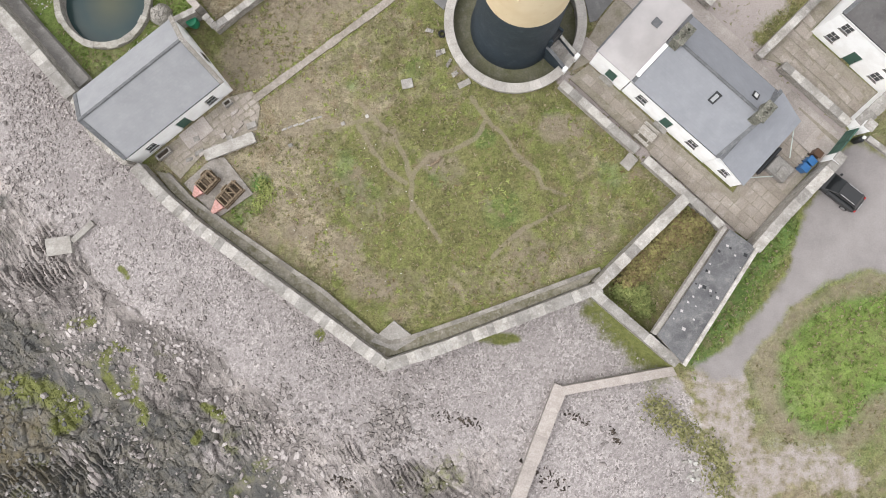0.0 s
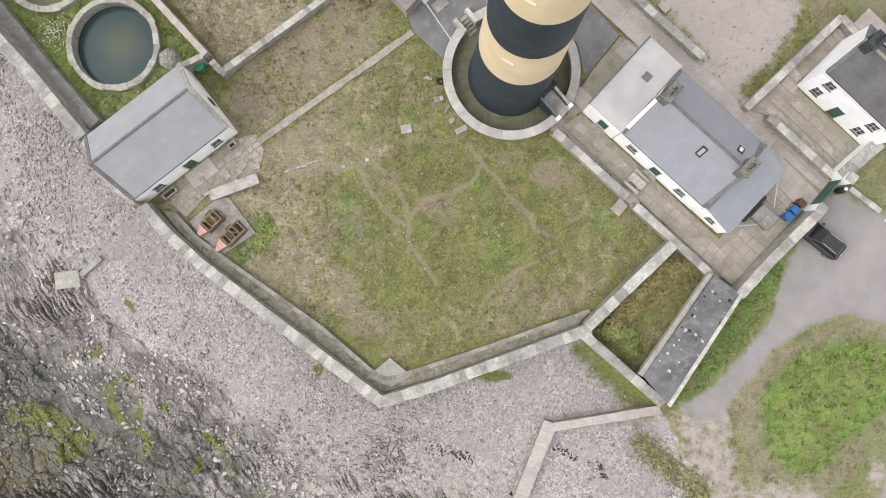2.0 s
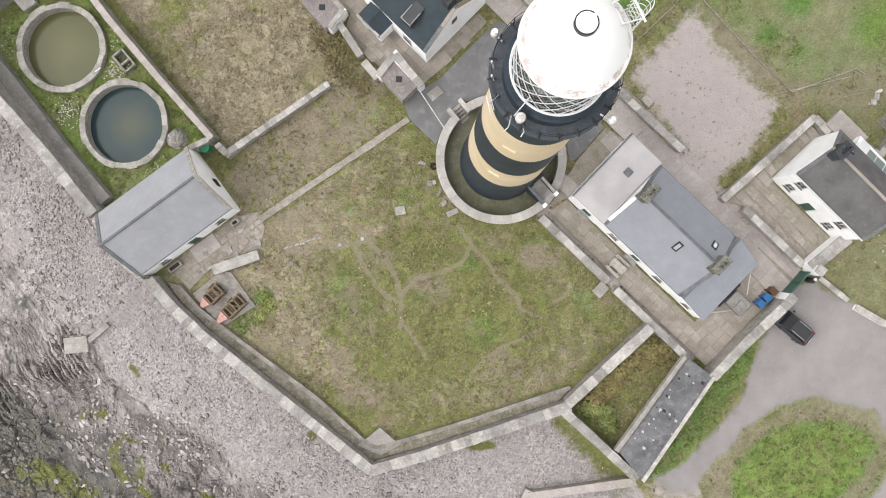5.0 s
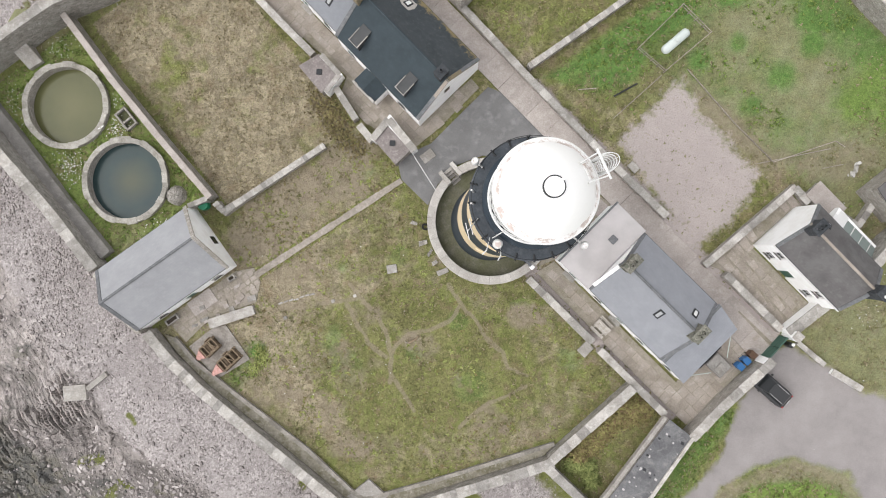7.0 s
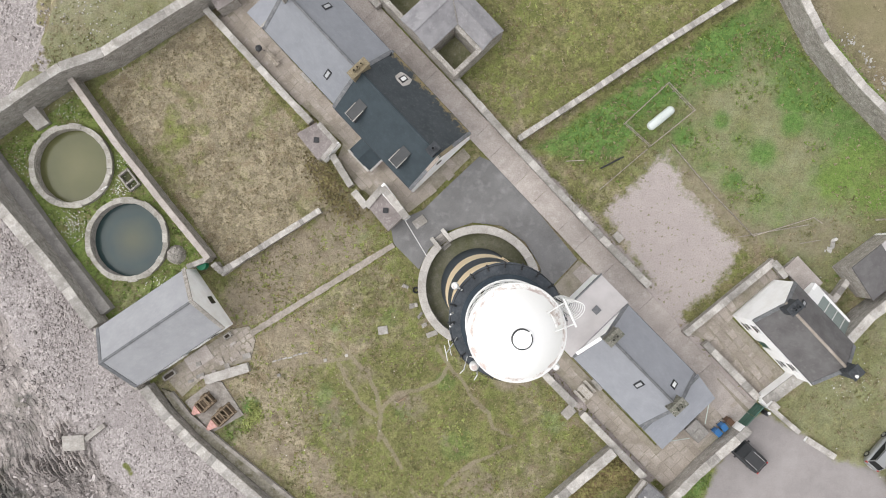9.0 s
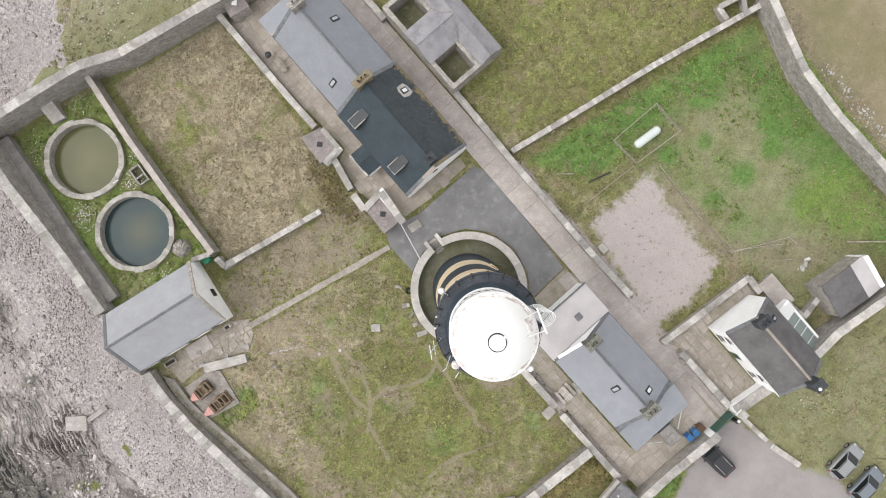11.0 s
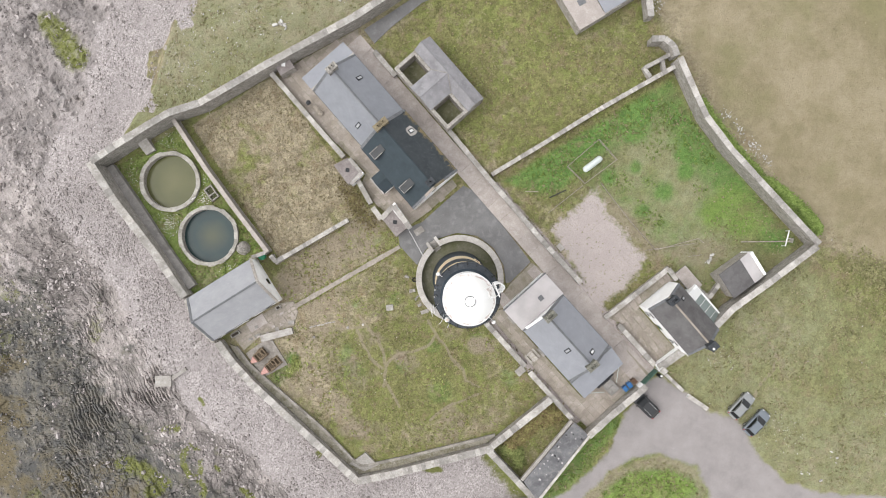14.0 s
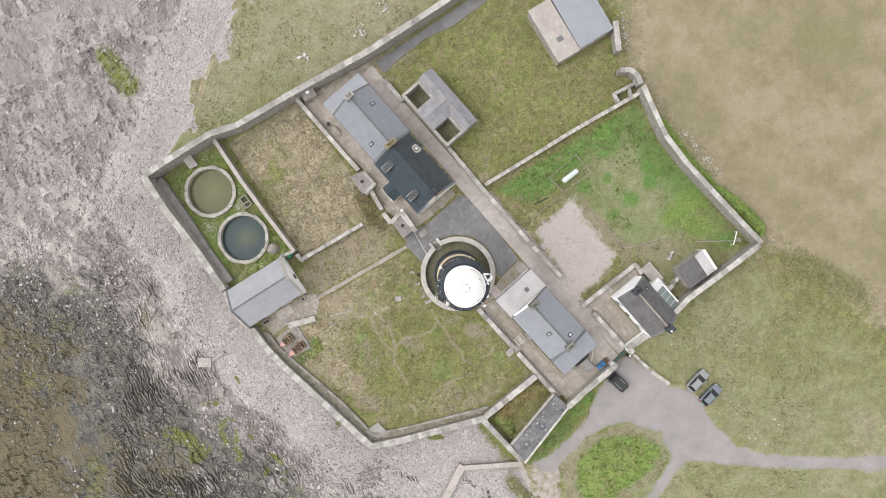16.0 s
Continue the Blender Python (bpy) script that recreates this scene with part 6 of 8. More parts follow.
part("wall", boxed(9.1, 9.4, 0.3, 8.6, -0.6, 2.6), M_STONE_PALE, fs)
part("concrete_roof", boxed(-0.1, 3.7, -0.1, 9.0, 2.6, 2.75, 0.02), M_LANE, fs)
part("sheet_roof", sloped([(3.75, 0.1, 2.75), (9.55, 0.1, 2.95), (9.55, 9.0, 3.3), (3.75, 9.0, 3.1)], 0.06), M_SLATE, fs)
part("roof_patch", boxed(1.4, 2.4, 2.5, 3.3, 2.752, 2.765), M_LEAD, fs)
bk = thing("felt_roof_store", "long low store with a worn dark felt roof", "shed")
BK = [(18.75, -9.6), (24.55, -0.25), (22.3, 1.35), (16.55, -7.15)]
part("wall", prism(BK, -1.6, 1.85), M_STONE_PALE, bk)
part("felt_roof", prism(BK, 1.85, 1.98), M_ASPHALT_ROOF, bk)
part("roof_kerb", prism([(18.75, -9.65), (24.6, -0.25), (24.35, -0.1), (18.5, -9.45)], 1.9, 2.15), M_COPING, bk)
part("roof_kerb", prism([(16.5, -7.2), (22.2, 1.4), (21.9, 1.6), (16.15, -7.0)], 1.2, 1.75), M_CONCRETE, bk)
for k in range(26):
    u, v = RNG.random(), RNG.random() ** 1.5
    x, y = 16.9 + 5.2 * u + 1.9 * v, -6.9 + 7.6 * u - 1.9 * v
    s = RNG.uniform(0.1, 0.3)
    part("felt_patch", prism([(x, y), (x + s, y - s * 0.4), (x + s * 1.2, y + s * 0.5), (x + 0.2 * s, y + s)], 1.985, 1.99), M_FLATROOF if RNG.random() < 0.7 else M_DARK_METAL, bk)
M_STORE_ROOF = weathered("worn_store_roof", (0.25, 0.222, 0.215), (0.18, 0.158, 0.15), (0.36, 0.33, 0.32), 0.9)
for nm, pts, h in (("coal_store", [(-12.95, 31.6), (-11.2, 32.75), (-9.4, 30.9), (-10.8, 29.3)], 1.5), ("terrace_store", [(-5.9, 25.4), (-4.3, 26.8), (-2.3, 24.6), (-3.7, 23.1)], 1.7), ("wall_corner_store", [(-22.4, 44.3), (-20.7, 45.4), (-19.5, 43.8), (-21.2, 42.6)], 1.9)):
    st = thing(nm, "small stone store with a flat grey roof built against the wall", "shed")
    part("wall", prism(pts, -0.5, h), M_STONE_PALE, st)
    cxs, cys = sum(p[0] for p in pts) / 4, sum(p[1] for p in pts) / 4
    part("flat_roof", prism([(cxs + (x - cxs) * 1.03, cys + (y - cys) * 1.03) for x, y in pts], h, h + 0.1), M_STORE_ROOF, st)
    part("roof_hatch", boxed(cxs - 0.25, cxs + 0.25, cys - 0.25, cys + 0.25, h + 0.1, h + 0.2, 0.02), M_DARK_METAL if nm != "wall_corner_store" else M_WHITE, st)
wall_line("wall_store_a", "white store wall", [(-11.0, 32.7), (-9.2, 31.0), (-10.4, 29.3)], 1.75, 0.4, M_WHITE, cope=1.0)
wall_line("wall_store_b", "white store wall", [(-5.9, 25.2), (-4.5, 27.1), (-2.0, 24.4)], 2.0, 0.6, M_WHITE, cope=1.0)


# ---- ponds ----
M_RIMSTONE = weathered("weathered_rim_stone", (0.40, 0.38, 0.345), (0.27, 0.255, 0.22), (0.50, 0.48, 0.45), 1.4, each=0.22)


def make_pond(x, y, water):
    p = thing("round_pond", "round stone-rimmed pond of " + ("silty green" if water is M_WATER_GREEN else "dark teal") + " water", "pond", pose(x, y, 0), "ponds")
    part("rim_wall", lathe([(3.56, -1.8), (3.56, 0.45), (4.02, 0.45), (4.02, -0.4)], 64), M_STONE_PALE, p)
    part("water", lathe([(0, -0.5), (3.58, -0.5)], 64), water, p, "still cloudy water")
    edge = random.Random(int(x * 10))
    cuts = [0.0]
    while cuts[-1] < math.tau - 0.30:
        cuts.append(cuts[-1] + edge.uniform(0.16, 0.30))
    for a0, a1 in zip(cuts, cuts[1:] + [math.tau]):
        w0, w1, top = 3.52 + edge.uniform(-0.03, 0.06), 4.06 + edge.uniform(-0.10, 0.08), 0.55 + edge.uniform(-0.03, 0.03)
        part("rim_stone", lathe([(w0, 0.40), (w0, top), (w1, top), (w1, 0.38), (w0, 0.40)], 3, a0=a0, a1=a1 - edge.uniform(0.004, 0.012)), M_RIMSTONE, p)
    return p


for px_, py_, wm in PONDS:
    make_pond(px_, py_, wm)


# ---- paving ----
def ccw(pts):
    return pts if sum(a[0] * b[1] - b[0] * a[1] for a, b in zip(pts, pts[1:] + pts[:1])) > 0 else pts[::-1]


def sheet(name, label, pts, material, top, step=1.0, category="pavement"):
    """A thin laid surface over a plan, following the rise of the ground."""
    bm = bmesh.new()
    pts = ccw(pts)
    vs = [bm.verts.new((x, y, 0)) for x, y in pts]
    face = bm.faces.new(vs)
    for axis in (0, 1):
        lo, hi = min(p[axis] for p in pts), max(p[axis] for p in pts)
        for k in range(1, int((hi - lo) / step)):
            co = [0, 0, 0]
            no = [0, 0, 0]
            co[axis], no[axis] = lo + k * step, 1
            bmesh.ops.bisect_plane(bm, geom=bm.verts[:] + bm.edges[:] + bm.faces[:], plane_co=co, plane_no=no)
    for v in bm.verts:
        v.co.z = float(rise(v.co.x, v.co.y)) + top
    border = [e for e in bm.edges if len(e.link_faces) == 1]
    ext = bmesh.ops.extrude_edge_only(bm, edges=border)
    for v in (g for g in ext["geom"] if isinstance(g, bmesh.types.BMVert)):
        v.co.z -= 0.35
    return tagged(part(name, bm, material, None), label, category, kind="structure")


def flags(pavement, plan, deg, size, top, material, avoid=(), gap=0.009, wild=0.25, most=320, name="flagstone"):
    """Single paving stones over a plan, each its own piece."""
    meshes = []
    rng = random.Random(len(plan) * 17 + int(size * 100))
    for _ in range(6):
        c = [(-0.5 + rng.uniform(0, wild * 0.2), -0.5 + rng.uniform(0, wild * 0.2)), (0.5 - rng.uniform(0, wild * 0.2), -0.5 + rng.uniform(0, wild * 0.2)), (0.5 - rng.uniform(0, wild * 0.2), 0.5 - rng.uniform(0, wild * 0.2)), (-0.5 + rng.uniform(0, wild * 0.2), 0.5 - rng.uniform(0, wild * 0.2))]
        bm = prism(c, -0.5, 0.5)
        me = bpy.data.meshes.new(name)
        bmesh.ops.recalc_face_normals(bm, faces=bm.faces)
        bm.to_mesh(me)
        bm.free()
        me.materials.append(material)
        meshes.append(me)
    c, s = math.cos(radians(deg)), math.sin(radians(deg))
    us = [x * c + y * s for x, y in plan]
    vs = [-x * s + y * c for x, y in plan]
    v, n = min(vs), 0
    while v < max(vs) and n < most:
        d = size * rng.uniform(0.75, 1.15)
        u = min(us) + rng.uniform(0, size)
        while u < max(us) and n < most:
            l = size * rng.uniform(0.8, 1.7)
            mu, mv = u + l / 2, v + d / 2
            x, y = mu * c - mv * s, mu * s + mv * c
            u += l
            if float(within(np.array([x]), np.array([y]), plan)[0]) < 0.25 or any(bool(inside(np.array([x]), np.array([y]), a)[0]) for a in avoid):
                continue
            ob = link(name, rng.choice(meshes), pavement)
            ob.matrix_world = pose(x, y, float(rise(x, y)) + top + rng.uniform(-0.004, 0.006) - 0.04, 0, 0, deg + rng.uniform(-1, 1) * wild * 8) @ Matrix.Diagonal((l - gap, d - gap, 0.1, 1))
            n += 1
        v += d


sheet("pavement_yard", "grey worn tarmac yard round the lighthouse", [(6.4, 30.2), (4.4, 30.9), (2.0, 28.3), (-0.6, 25.4), (-2.3, 24.5), (-3.6, 23.4), (-3.2, 21.9), (-0.6, 19.6), (0.2, 21.6), (1.9, 23.5), (4.2, 24.5), (7.0, 24.4), (9.4, 23.0), (11.0, 20.8), (11.5, 18.5), (12.1, 18.7), (14.5, 21.7)], M_TARMAC, 0.09)
sheet("pavement_north", "dark tarmac strip behind the north wall", [(-11.2, 50.3), (-2, 57.6), (8, 65.6), (9, 64.4), (0.5, 57.0), (-3.8, 54.6), (-7.6, 51.0), (-9.6, 48.6)], M_TARMAC, 0.08)
M_BED = weathered("mossy_joint_bed", (0.285, 0.255, 0.215), (0.215, 0.195, 0.145), (0.34, 0.31, 0.27), 1.2)
M_MOSS_WET = weathered("wet_moss", (0.085, 0.09, 0.045), (0.05, 0.052, 0.03), (0.12, 0.13, 0.06), 2.0)
M_MOSS = weathered("mossy_rubble_fill", (0.265, 0.245, 0.20), (0.15, 0.14, 0.09), (0.38, 0.355, 0.32), 1.3, grain=5)
FRONT = [(9.8, 13.9), (16.0, 8.2), (22.7, 2.0), (24.6, 0.5), (27.0, 3.3), (30.6, 7.4), (31.8, 8.6), (28.6, 11.4), (26.9, 9.7), (23.3, 4.4), (11.4, 15.0)]
pv = sheet("pavement_front", "brown stone-flagged terrace before the cottage", FRONT, M_BED, 0.105)
flags(pv, FRONT, AD, 0.85, 0.12, M_FLAG)
SIDE = [(12.2, 18.6), (14.6, 21.6), (16.6, 20.6), (16.3, 20.2), (11.4, 15.2), (9.9, 14.4), (10.6, 15.8)]
pv = sheet("pavement_side", "brown concrete strip beside the flat-roofed annex", SIDE, M_BED, 0.105)
flags(pv, SIDE, AD, 1.5, 0.12, M_LANE, wild=0.1)
BYARD = [(25.6, 15.4), (32.3, 22.2), (33.1, 21.5), (29.2, 17.4), (34.9, 12.2), (32.5, 10.1), (27.0, 15.0)]
pv = sheet("pavement_gate_house", "mossy stone flags in the yard of the two-storey house", BYARD, M_BED, 0.085)
flags(pv, BYARD, BD, 0.9, 0.10, M_FLAG)
TERRACE = [(-21.8, 42.6), (-15.0, 36.2), (-11.3, 33.2), (-8.8, 31.2), (-9.2, 29.9), (-7.4, 27.5), (-5.6, 26.2), (-4.6, 27.4), (-2.0, 25.0), (-0.2, 26.6), (3.6, 30.8), (2.8, 31.6), (-1.8, 27.0), (-9.4, 34.1), (-16.3, 40.7), (-18.1, 42.4), (-13.6, 47.4), (-11.6, 48.4), (-12.0, 50.3), (-19.6, 45.0)]
pv = sheet("pavement_terrace", "mossy stone-flagged terrace along the cottages", TERRACE, M_BED, 0.095)
flags(pv, TERRACE, CD, 0.8, 0.11, M_FLAG)
# lane of concrete bays
lane = tagged(new("pavement_lane"), "pale concrete lane laid in bays", "lane", kind="structure")
ME_BAY = bpy.data.meshes.new("concrete_bay")
bm = add_box(bmesh.new(), -0.5, 0.5, -0.5, 0.5, -0.5, 0.5)
bm.to_mesh(ME_BAY)
bm.free()
ME_BAY.materials.append(M_LANE)
s, lane_rng = -25.2, random.Random(4)
while s < 33:
    step = lane_rng.choice((2.4, 3.6, 4.8))
    a, b = (-1.6, 0.78) if s < 22 else (-2.2, 0.6)
    m_ = (a + b) / 2
    x, y = axis_pose(6.4, 31.9, CD, s + step / 2, m_)
    slope_ = math.atan2(float(rise(*axis_pose(6.4, 31.9, CD, s + step, m_))) - float(rise(*axis_pose(6.4, 31.9, CD, s, m_))), step)
    ob = link("concrete_bay", ME_BAY, lane)
    ob.matrix_world = Matrix.Translation((x, y, float(rise(x, y)) + 0.07 + lane_rng.uniform(-0.008, 0.008))) @ Matrix.Rotation(radians(CD), 4, "Z") @ Matrix.Rotation(-slope_, 4, "Y") @ Matrix.Diagonal((step - 0.02, b - a, 0.16, 1))
    s += step
ME_PATH = ME_BAY.copy()
ME_PATH.materials.clear()
ME_PATH.materials.append(M_PATH)
# garden path
gp = tagged(new("pavement_path"), "narrow pale concrete garden path", "path", kind="structure")
for k in range(13):
    t = (k + 0.5) / 13
    ob = link("path_slab", ME_PATH, gp)
    ob.matrix_world = pose(-16.4 + 13.2 * t, 12.2 + 9.6 * t, 0.05 + RNG.uniform(-0.01, 0.01), 0, 0, 36.1 + RNG.uniform(-0.6, 0.6)) @ Matrix.Diagonal((1.27, 0.58 + RNG.uniform(-0.09, 0.09), 0.14, 1))
ground_slabs = [("garden_slab", (-3.65, 13.5), 12, 0.95, 0.8, 0.12, M_COPING, "square pale stone slab lying in the garden grass"), ("threshold_slab", (14.75, 7.0), AD, 1.0, 1.25, 0.16, M_CONCRETE, "concrete slab in the gap of the garden wall"), ("stepping_slab", (1.1, 13.5), 25, 1.1, 0.5, 0.1, M_CONCRETE, "concrete slab beside the ring wall"), ("yard_slab", (-0.85, 24.2), 40, 1.3, 0.9, 0.2, M_CONCRETE, "concrete slab at the edge of the tarmac"), ("lane_slab", (18.2, 24.1), CD, 1.0, 0.7, 0.2, M_CONCRETE, "concrete slab beside the gravel"), ("drain_pad", (27.2, 6.4), AD, 0.9, 0.8, 0.25, M_COPING, "pale concrete drain cover beside the cottage"), ("grass_slab", (-9.0, 10.2), 20, 0.35, 0.3, 0.08, M_COPING, "small stone marker in the grass"), ("grass_slab", (-7.0, 10.8), 20, 0.3, 0.3, 0.08, M_COPING, "small stone marker in the grass"), ("grass_slab", (-13.4, 8.4), 20, 0.35, 0.3, 0.08, M_COPING, "small stone marker in the grass"), ("shore_slab", (-33.4, 0.0), 8, 2.2, 1.5, 0.5, M_CONCRETE, "weathered concrete block on the shingle"), ("shore_slab", (-31.4, 1.2), 42, 2.4, 0.5, 0.4, M_CONCRETE, "narrow concrete strip on the shingle")]
for nm, (x, y), deg, l, w_, h, mat, lab in ground_slabs:
    solo(nm, boxed(-l / 2, l / 2, -w_ / 2, w_ / 2, -0.3, h, 0.03), mat, lab, "slab", pose(x, y, level(x, y), 0, 0, deg))
drift = thing("driftwood", "short weathered branch lying in the garden grass", "branch", pose(-1.3, 6.9, level(-1.3, 6.9) + 0.07, 0, 0, 28))
part("limb", rod((-0.5, 0, 0), (0.35, 0.05, 0.03), 0.10, 8), M_RUST, drift)
part("fork", rod((0.3, 0.05, 0.03), (0.62, 0.25, 0.12), 0.06, 6), M_RUST, drift)
part("fork", rod((-0.45, 0, 0), (-0.72, 0.2, 0.08), 0.07, 6), M_WOOD, drift)
strip_rng = random.Random(5)
kerb = thing("broken_edging", "broken line of pale concrete edging half buried in grass", "edging")
for k in range(7):
    x, y = -13.9 + 0.49 * k, 9.72 + 0.17 * k + strip_rng.uniform(-0.05, 0.05)
    part("edging_piece", boxed(-0.23, 0.21, -0.08, 0.08, -0.2, 0.07, 0.02), M_COPING, kerb).matrix_world = pose(x, y, level(x, y), 0, 0, 19 + strip_rng.uniform(-9, 9))
tyre = [(0.17, -0.02), (0.30, -0.06), (0.33, 0.07), (0.30, 0.18), (0.18, 0.16), (0.20, 0.07)]
solo("old_tyre", lathe(tyre + tyre[:1], 24), M_TYRE, "old black tyre lying beside the ring wall", "tyre", pose(-0.75, 17.6, level(-0.75, 17.6) + 0.06))
for x, y, deg, l, w_ in ((-0.9, 16.1, 20, 0.9, 0.5), (-1.8, 17.9, -15, 0.7, 0.35), (-0.2, 15.2, 60, 0.8, 0.3), (0.3, 14.3, 35, 0.6, 0.4)):
    solo("wall_rubble", prism([(-l / 2, -w_ / 2), (l / 2 * 0.9, -w_ / 2 * 0.8), (l / 2, w_ / 2 * 0.7), (-l / 2 * 0.7, w_ / 2)], -0.15, 0.13), M_STONE, "broken stone lying at the foot of the ring wall", "stone", pose(x, y, level(x, y), 4, -3, deg), "ring wall stones")
tri = solo("corner_slab", prism([(-4.75, -6.2), (-6.7, -7.9), (-4.6, -8.7), (-2.9, -7.7)], -0.4, 0.42), M_CONCRETE, "concrete corner slab inside the sea wall", "slab")
# grassy ledge and low kerb behind the sea wall
LEDGE = [(-23.6, 6.0), (-21.6, 3.9), (-17.9, 1.25), (-10.7, -3.7), (-6.4, -7.3), (-5.2, -8.0), (-4.2, -7.85), (1.4, -5.95), (12.3, -1.9)]
wall_line("wall_ledge", "low concrete kerb along the sea wall ledge", LEDGE, 0.44, 0.3, M_CONCRETE, cope=1.5, cope_h=0.06, cope_w=0.36, cope_mesh=ME_COPE_KERB)
ledge_out = [(-24.6, 6.3), (-23.3, 4.6), (-20.3, 1.9), (-14.2, -2.6), (-9.7, -5.9), (-5.4, -9.1)]
sheet("pavement_ledge_west", "mossy strip between sea wall and kerb", ledge_out + LEDGE[5::-1], M_MOSS, 0.34)
sheet("pavement_ledge_south", "mossy strip between sea wall and kerb", [(-5.45, -9.25), (-0.6, -7.7), (11.3, -3.1), (12.2, -2.1)] + LEDGE[7:5:-1] + [(-5.4, -8.1)], M_MOSS, 0.346)
wall_line("wall_hut_front", "concrete ramp wall before the hut", [(-20.4, 7.45), (-16.3, 9.05)], 0.55, 0.85, M_CONCRETE, cope=4.2, cope_h=0.1)
PATIO = [(-24.6, 7.6), (-18.3, 12.5), (-16.6, 12.9), (-15.9, 11.6), (-16.2, 9.7), (-20.4, 8.0), (-22.6, 5.6)]
pv = sheet("pavement_patio", "broken mossy flagstones before the hut", PATIO, M_BED, 0.07)
flags(pv, PATIO, HD, 0.55, 0.09, M_FLAG, wild=0.9, gap=0.06)
BASE = [(-22.3, 5.2), (-20.0, 7.2), (-18.9, 7.4), (-16.5, 4.35), (-19.5, 2.3)]
solo("concrete_base", prism(BASE, -0.3, 0.16), M_BASE, "cracked concrete base carrying rusted winches", "base")


def make_winch(x, y, deg, sc):
    """A rusted frame of bars round a drum and gears, with a faded red fairing at one end."""
    w_ = thing("winch", "rusted iron winch with a faded red fairing on a concrete base", "winch", pose(x, y, 0.16, 0, 0, deg), "old winches")
    part("fairing", prism([(-1.25 - 0.6 * sc, -0.14), (-0.75, -0.46), (-0.75, 0.46), (-1.25 - 0.6 * sc, 0.14)], 0.05, [0.35, 0.72, 0.72, 0.35]), M_RED, w_, "faded red steel fairing")
    part("fairing_rib", boxed(-0.95, -0.85, -0.45, 0.45, 0.08, 0.66, 0.02), M_RED, w_)
    for s in (-0.52, 0.52):
        part("side_rail", boxed(-0.75, 1.15 * sc + 0.35, s - 0.06, s + 0.06, 0.0, 0.14, 0.01), M_RUST, w_)
        part("top_rail", boxed(-0.7, 1.1 * sc + 0.3, s - 0.05, s + 0.05, 0.62, 0.72, 0.01), M_RUST, w_)
        for x0 in (-0.65, 0.25, 1.05 * sc + 0.25):
            part("upright", boxed(x0 - 0.05, x0 + 0.05, s - 0.05, s + 0.05, 0.0, 0.66, 0.01), M_RUST, w_)
    for x0 in (-0.6, -0.2, 0.3, 0.8 * sc, 1.1 * sc + 0.25):
        part("cross_bar", boxed(x0 - 0.045, x0 + 0.045, -0.58, 0.58, 0.60, 0.74, 0.01), M_RUST, w_)
    for x0, r0 in ((0.02, 0.24), (0.75, 0.2)):
        drum = part("drum", rod((x0, -0.4, 0.36), (x0, 0.4, 0.36), r0, 14), M_RUST_DARK, w_)
        for s in (-0.42, 0.42):
            part("flange", rod((x0, s - 0.03, 0.36), (x0, s + 0.03, 0.36), r0 * 1.5, 16), M_RUST, drum)
    part("gear", rod((0.4, 0.66, 0.4), (0.4, 0.74, 0.4), 0.36, 16), M_RUST, w_)
    part("lever", rod((0.2, 0.3, 0.6), (0.75, -0.35, 1.05), 0.04), M_RUST, w_)
    part("bed_plate", boxed(-0.8, 1.15 * sc + 0.3, -0.66, 0.66, -0.01, 0.03), M_RUST_DARK, w_)


make_winch(-20.25, 5.25, 46, 0.55)
make_winch(-18.55, 4.05, 46, 0.95)


# ---- gate, posts, bins, furniture ----
def make_gate():
    a, b = Vector((30.75, 7.35, 0.5)), Vector((32.35, 9.35, 0.6))
    deg = math.degrees(math.atan2(b.y - a.y, b.x - a.x))
    L = (b - a).length
    g_ = thing("entrance_gate", "green double-leaf metal gate, closed", "gate", pose(a.x, a.y, a.z, 0, 0, deg))
    for k in range(2):
        x0 = 0.03 + k * L / 2
        x1 = x0 + L / 2 - 0.06
        lf = part("gate_leaf", boxed(x0, x1, -0.03, 0.03, 0.12, 1.75), M_GREEN_PAINT, g_)
        for bx in (x0 + 0.04, x1 - 0.04):
            part("stile", boxed(bx - 0.04, bx + 0.04, -0.06, 0.06, 0.1, 1.8), M_GREEN_PAINT, lf)
        for z in (0.15, 0.95, 1.72):
            part("gate_rail", boxed(x0, x1, -0.055, 0.055, z - 0.04, z + 0.04), M_GREEN_PAINT, lf)
    for x, y in ((30.75, 6.95), (33.0, 9.5)):
        p = thing("gate_post", "square whitewashed gate post with a cap stone", "post", pose(x, y, level(x, y), 0, 0, deg), "gate posts")
        part("shaft", boxed(-0.35, 0.35, -0.35, 0.35, -0.4, 2.2, 0.03), M_WHITE, p)
        part("cap", boxed(-0.42, 0.42, -0.42, 0.42, 2.2, 2.36, 0.05), M_COPING, p)
    box = thing("post_box", "dark box with a white lamp beside the gate", "box", pose(33.0, 8.6, level(33, 8.6), 0, 0, deg))
    part("case", boxed(-0.2, 0.2, -0.2, 0.2, -0.1, 1.2, 0.03), M_DARK_METAL, box)
    part("lamp_globe", lathe([(0, 1.2), (0.13, 1.24), (0.16, 1.36), (0.1, 1.48), (0, 1.5)], 14, cx=0.1), M_WHITE_METAL, box)


make_gate()


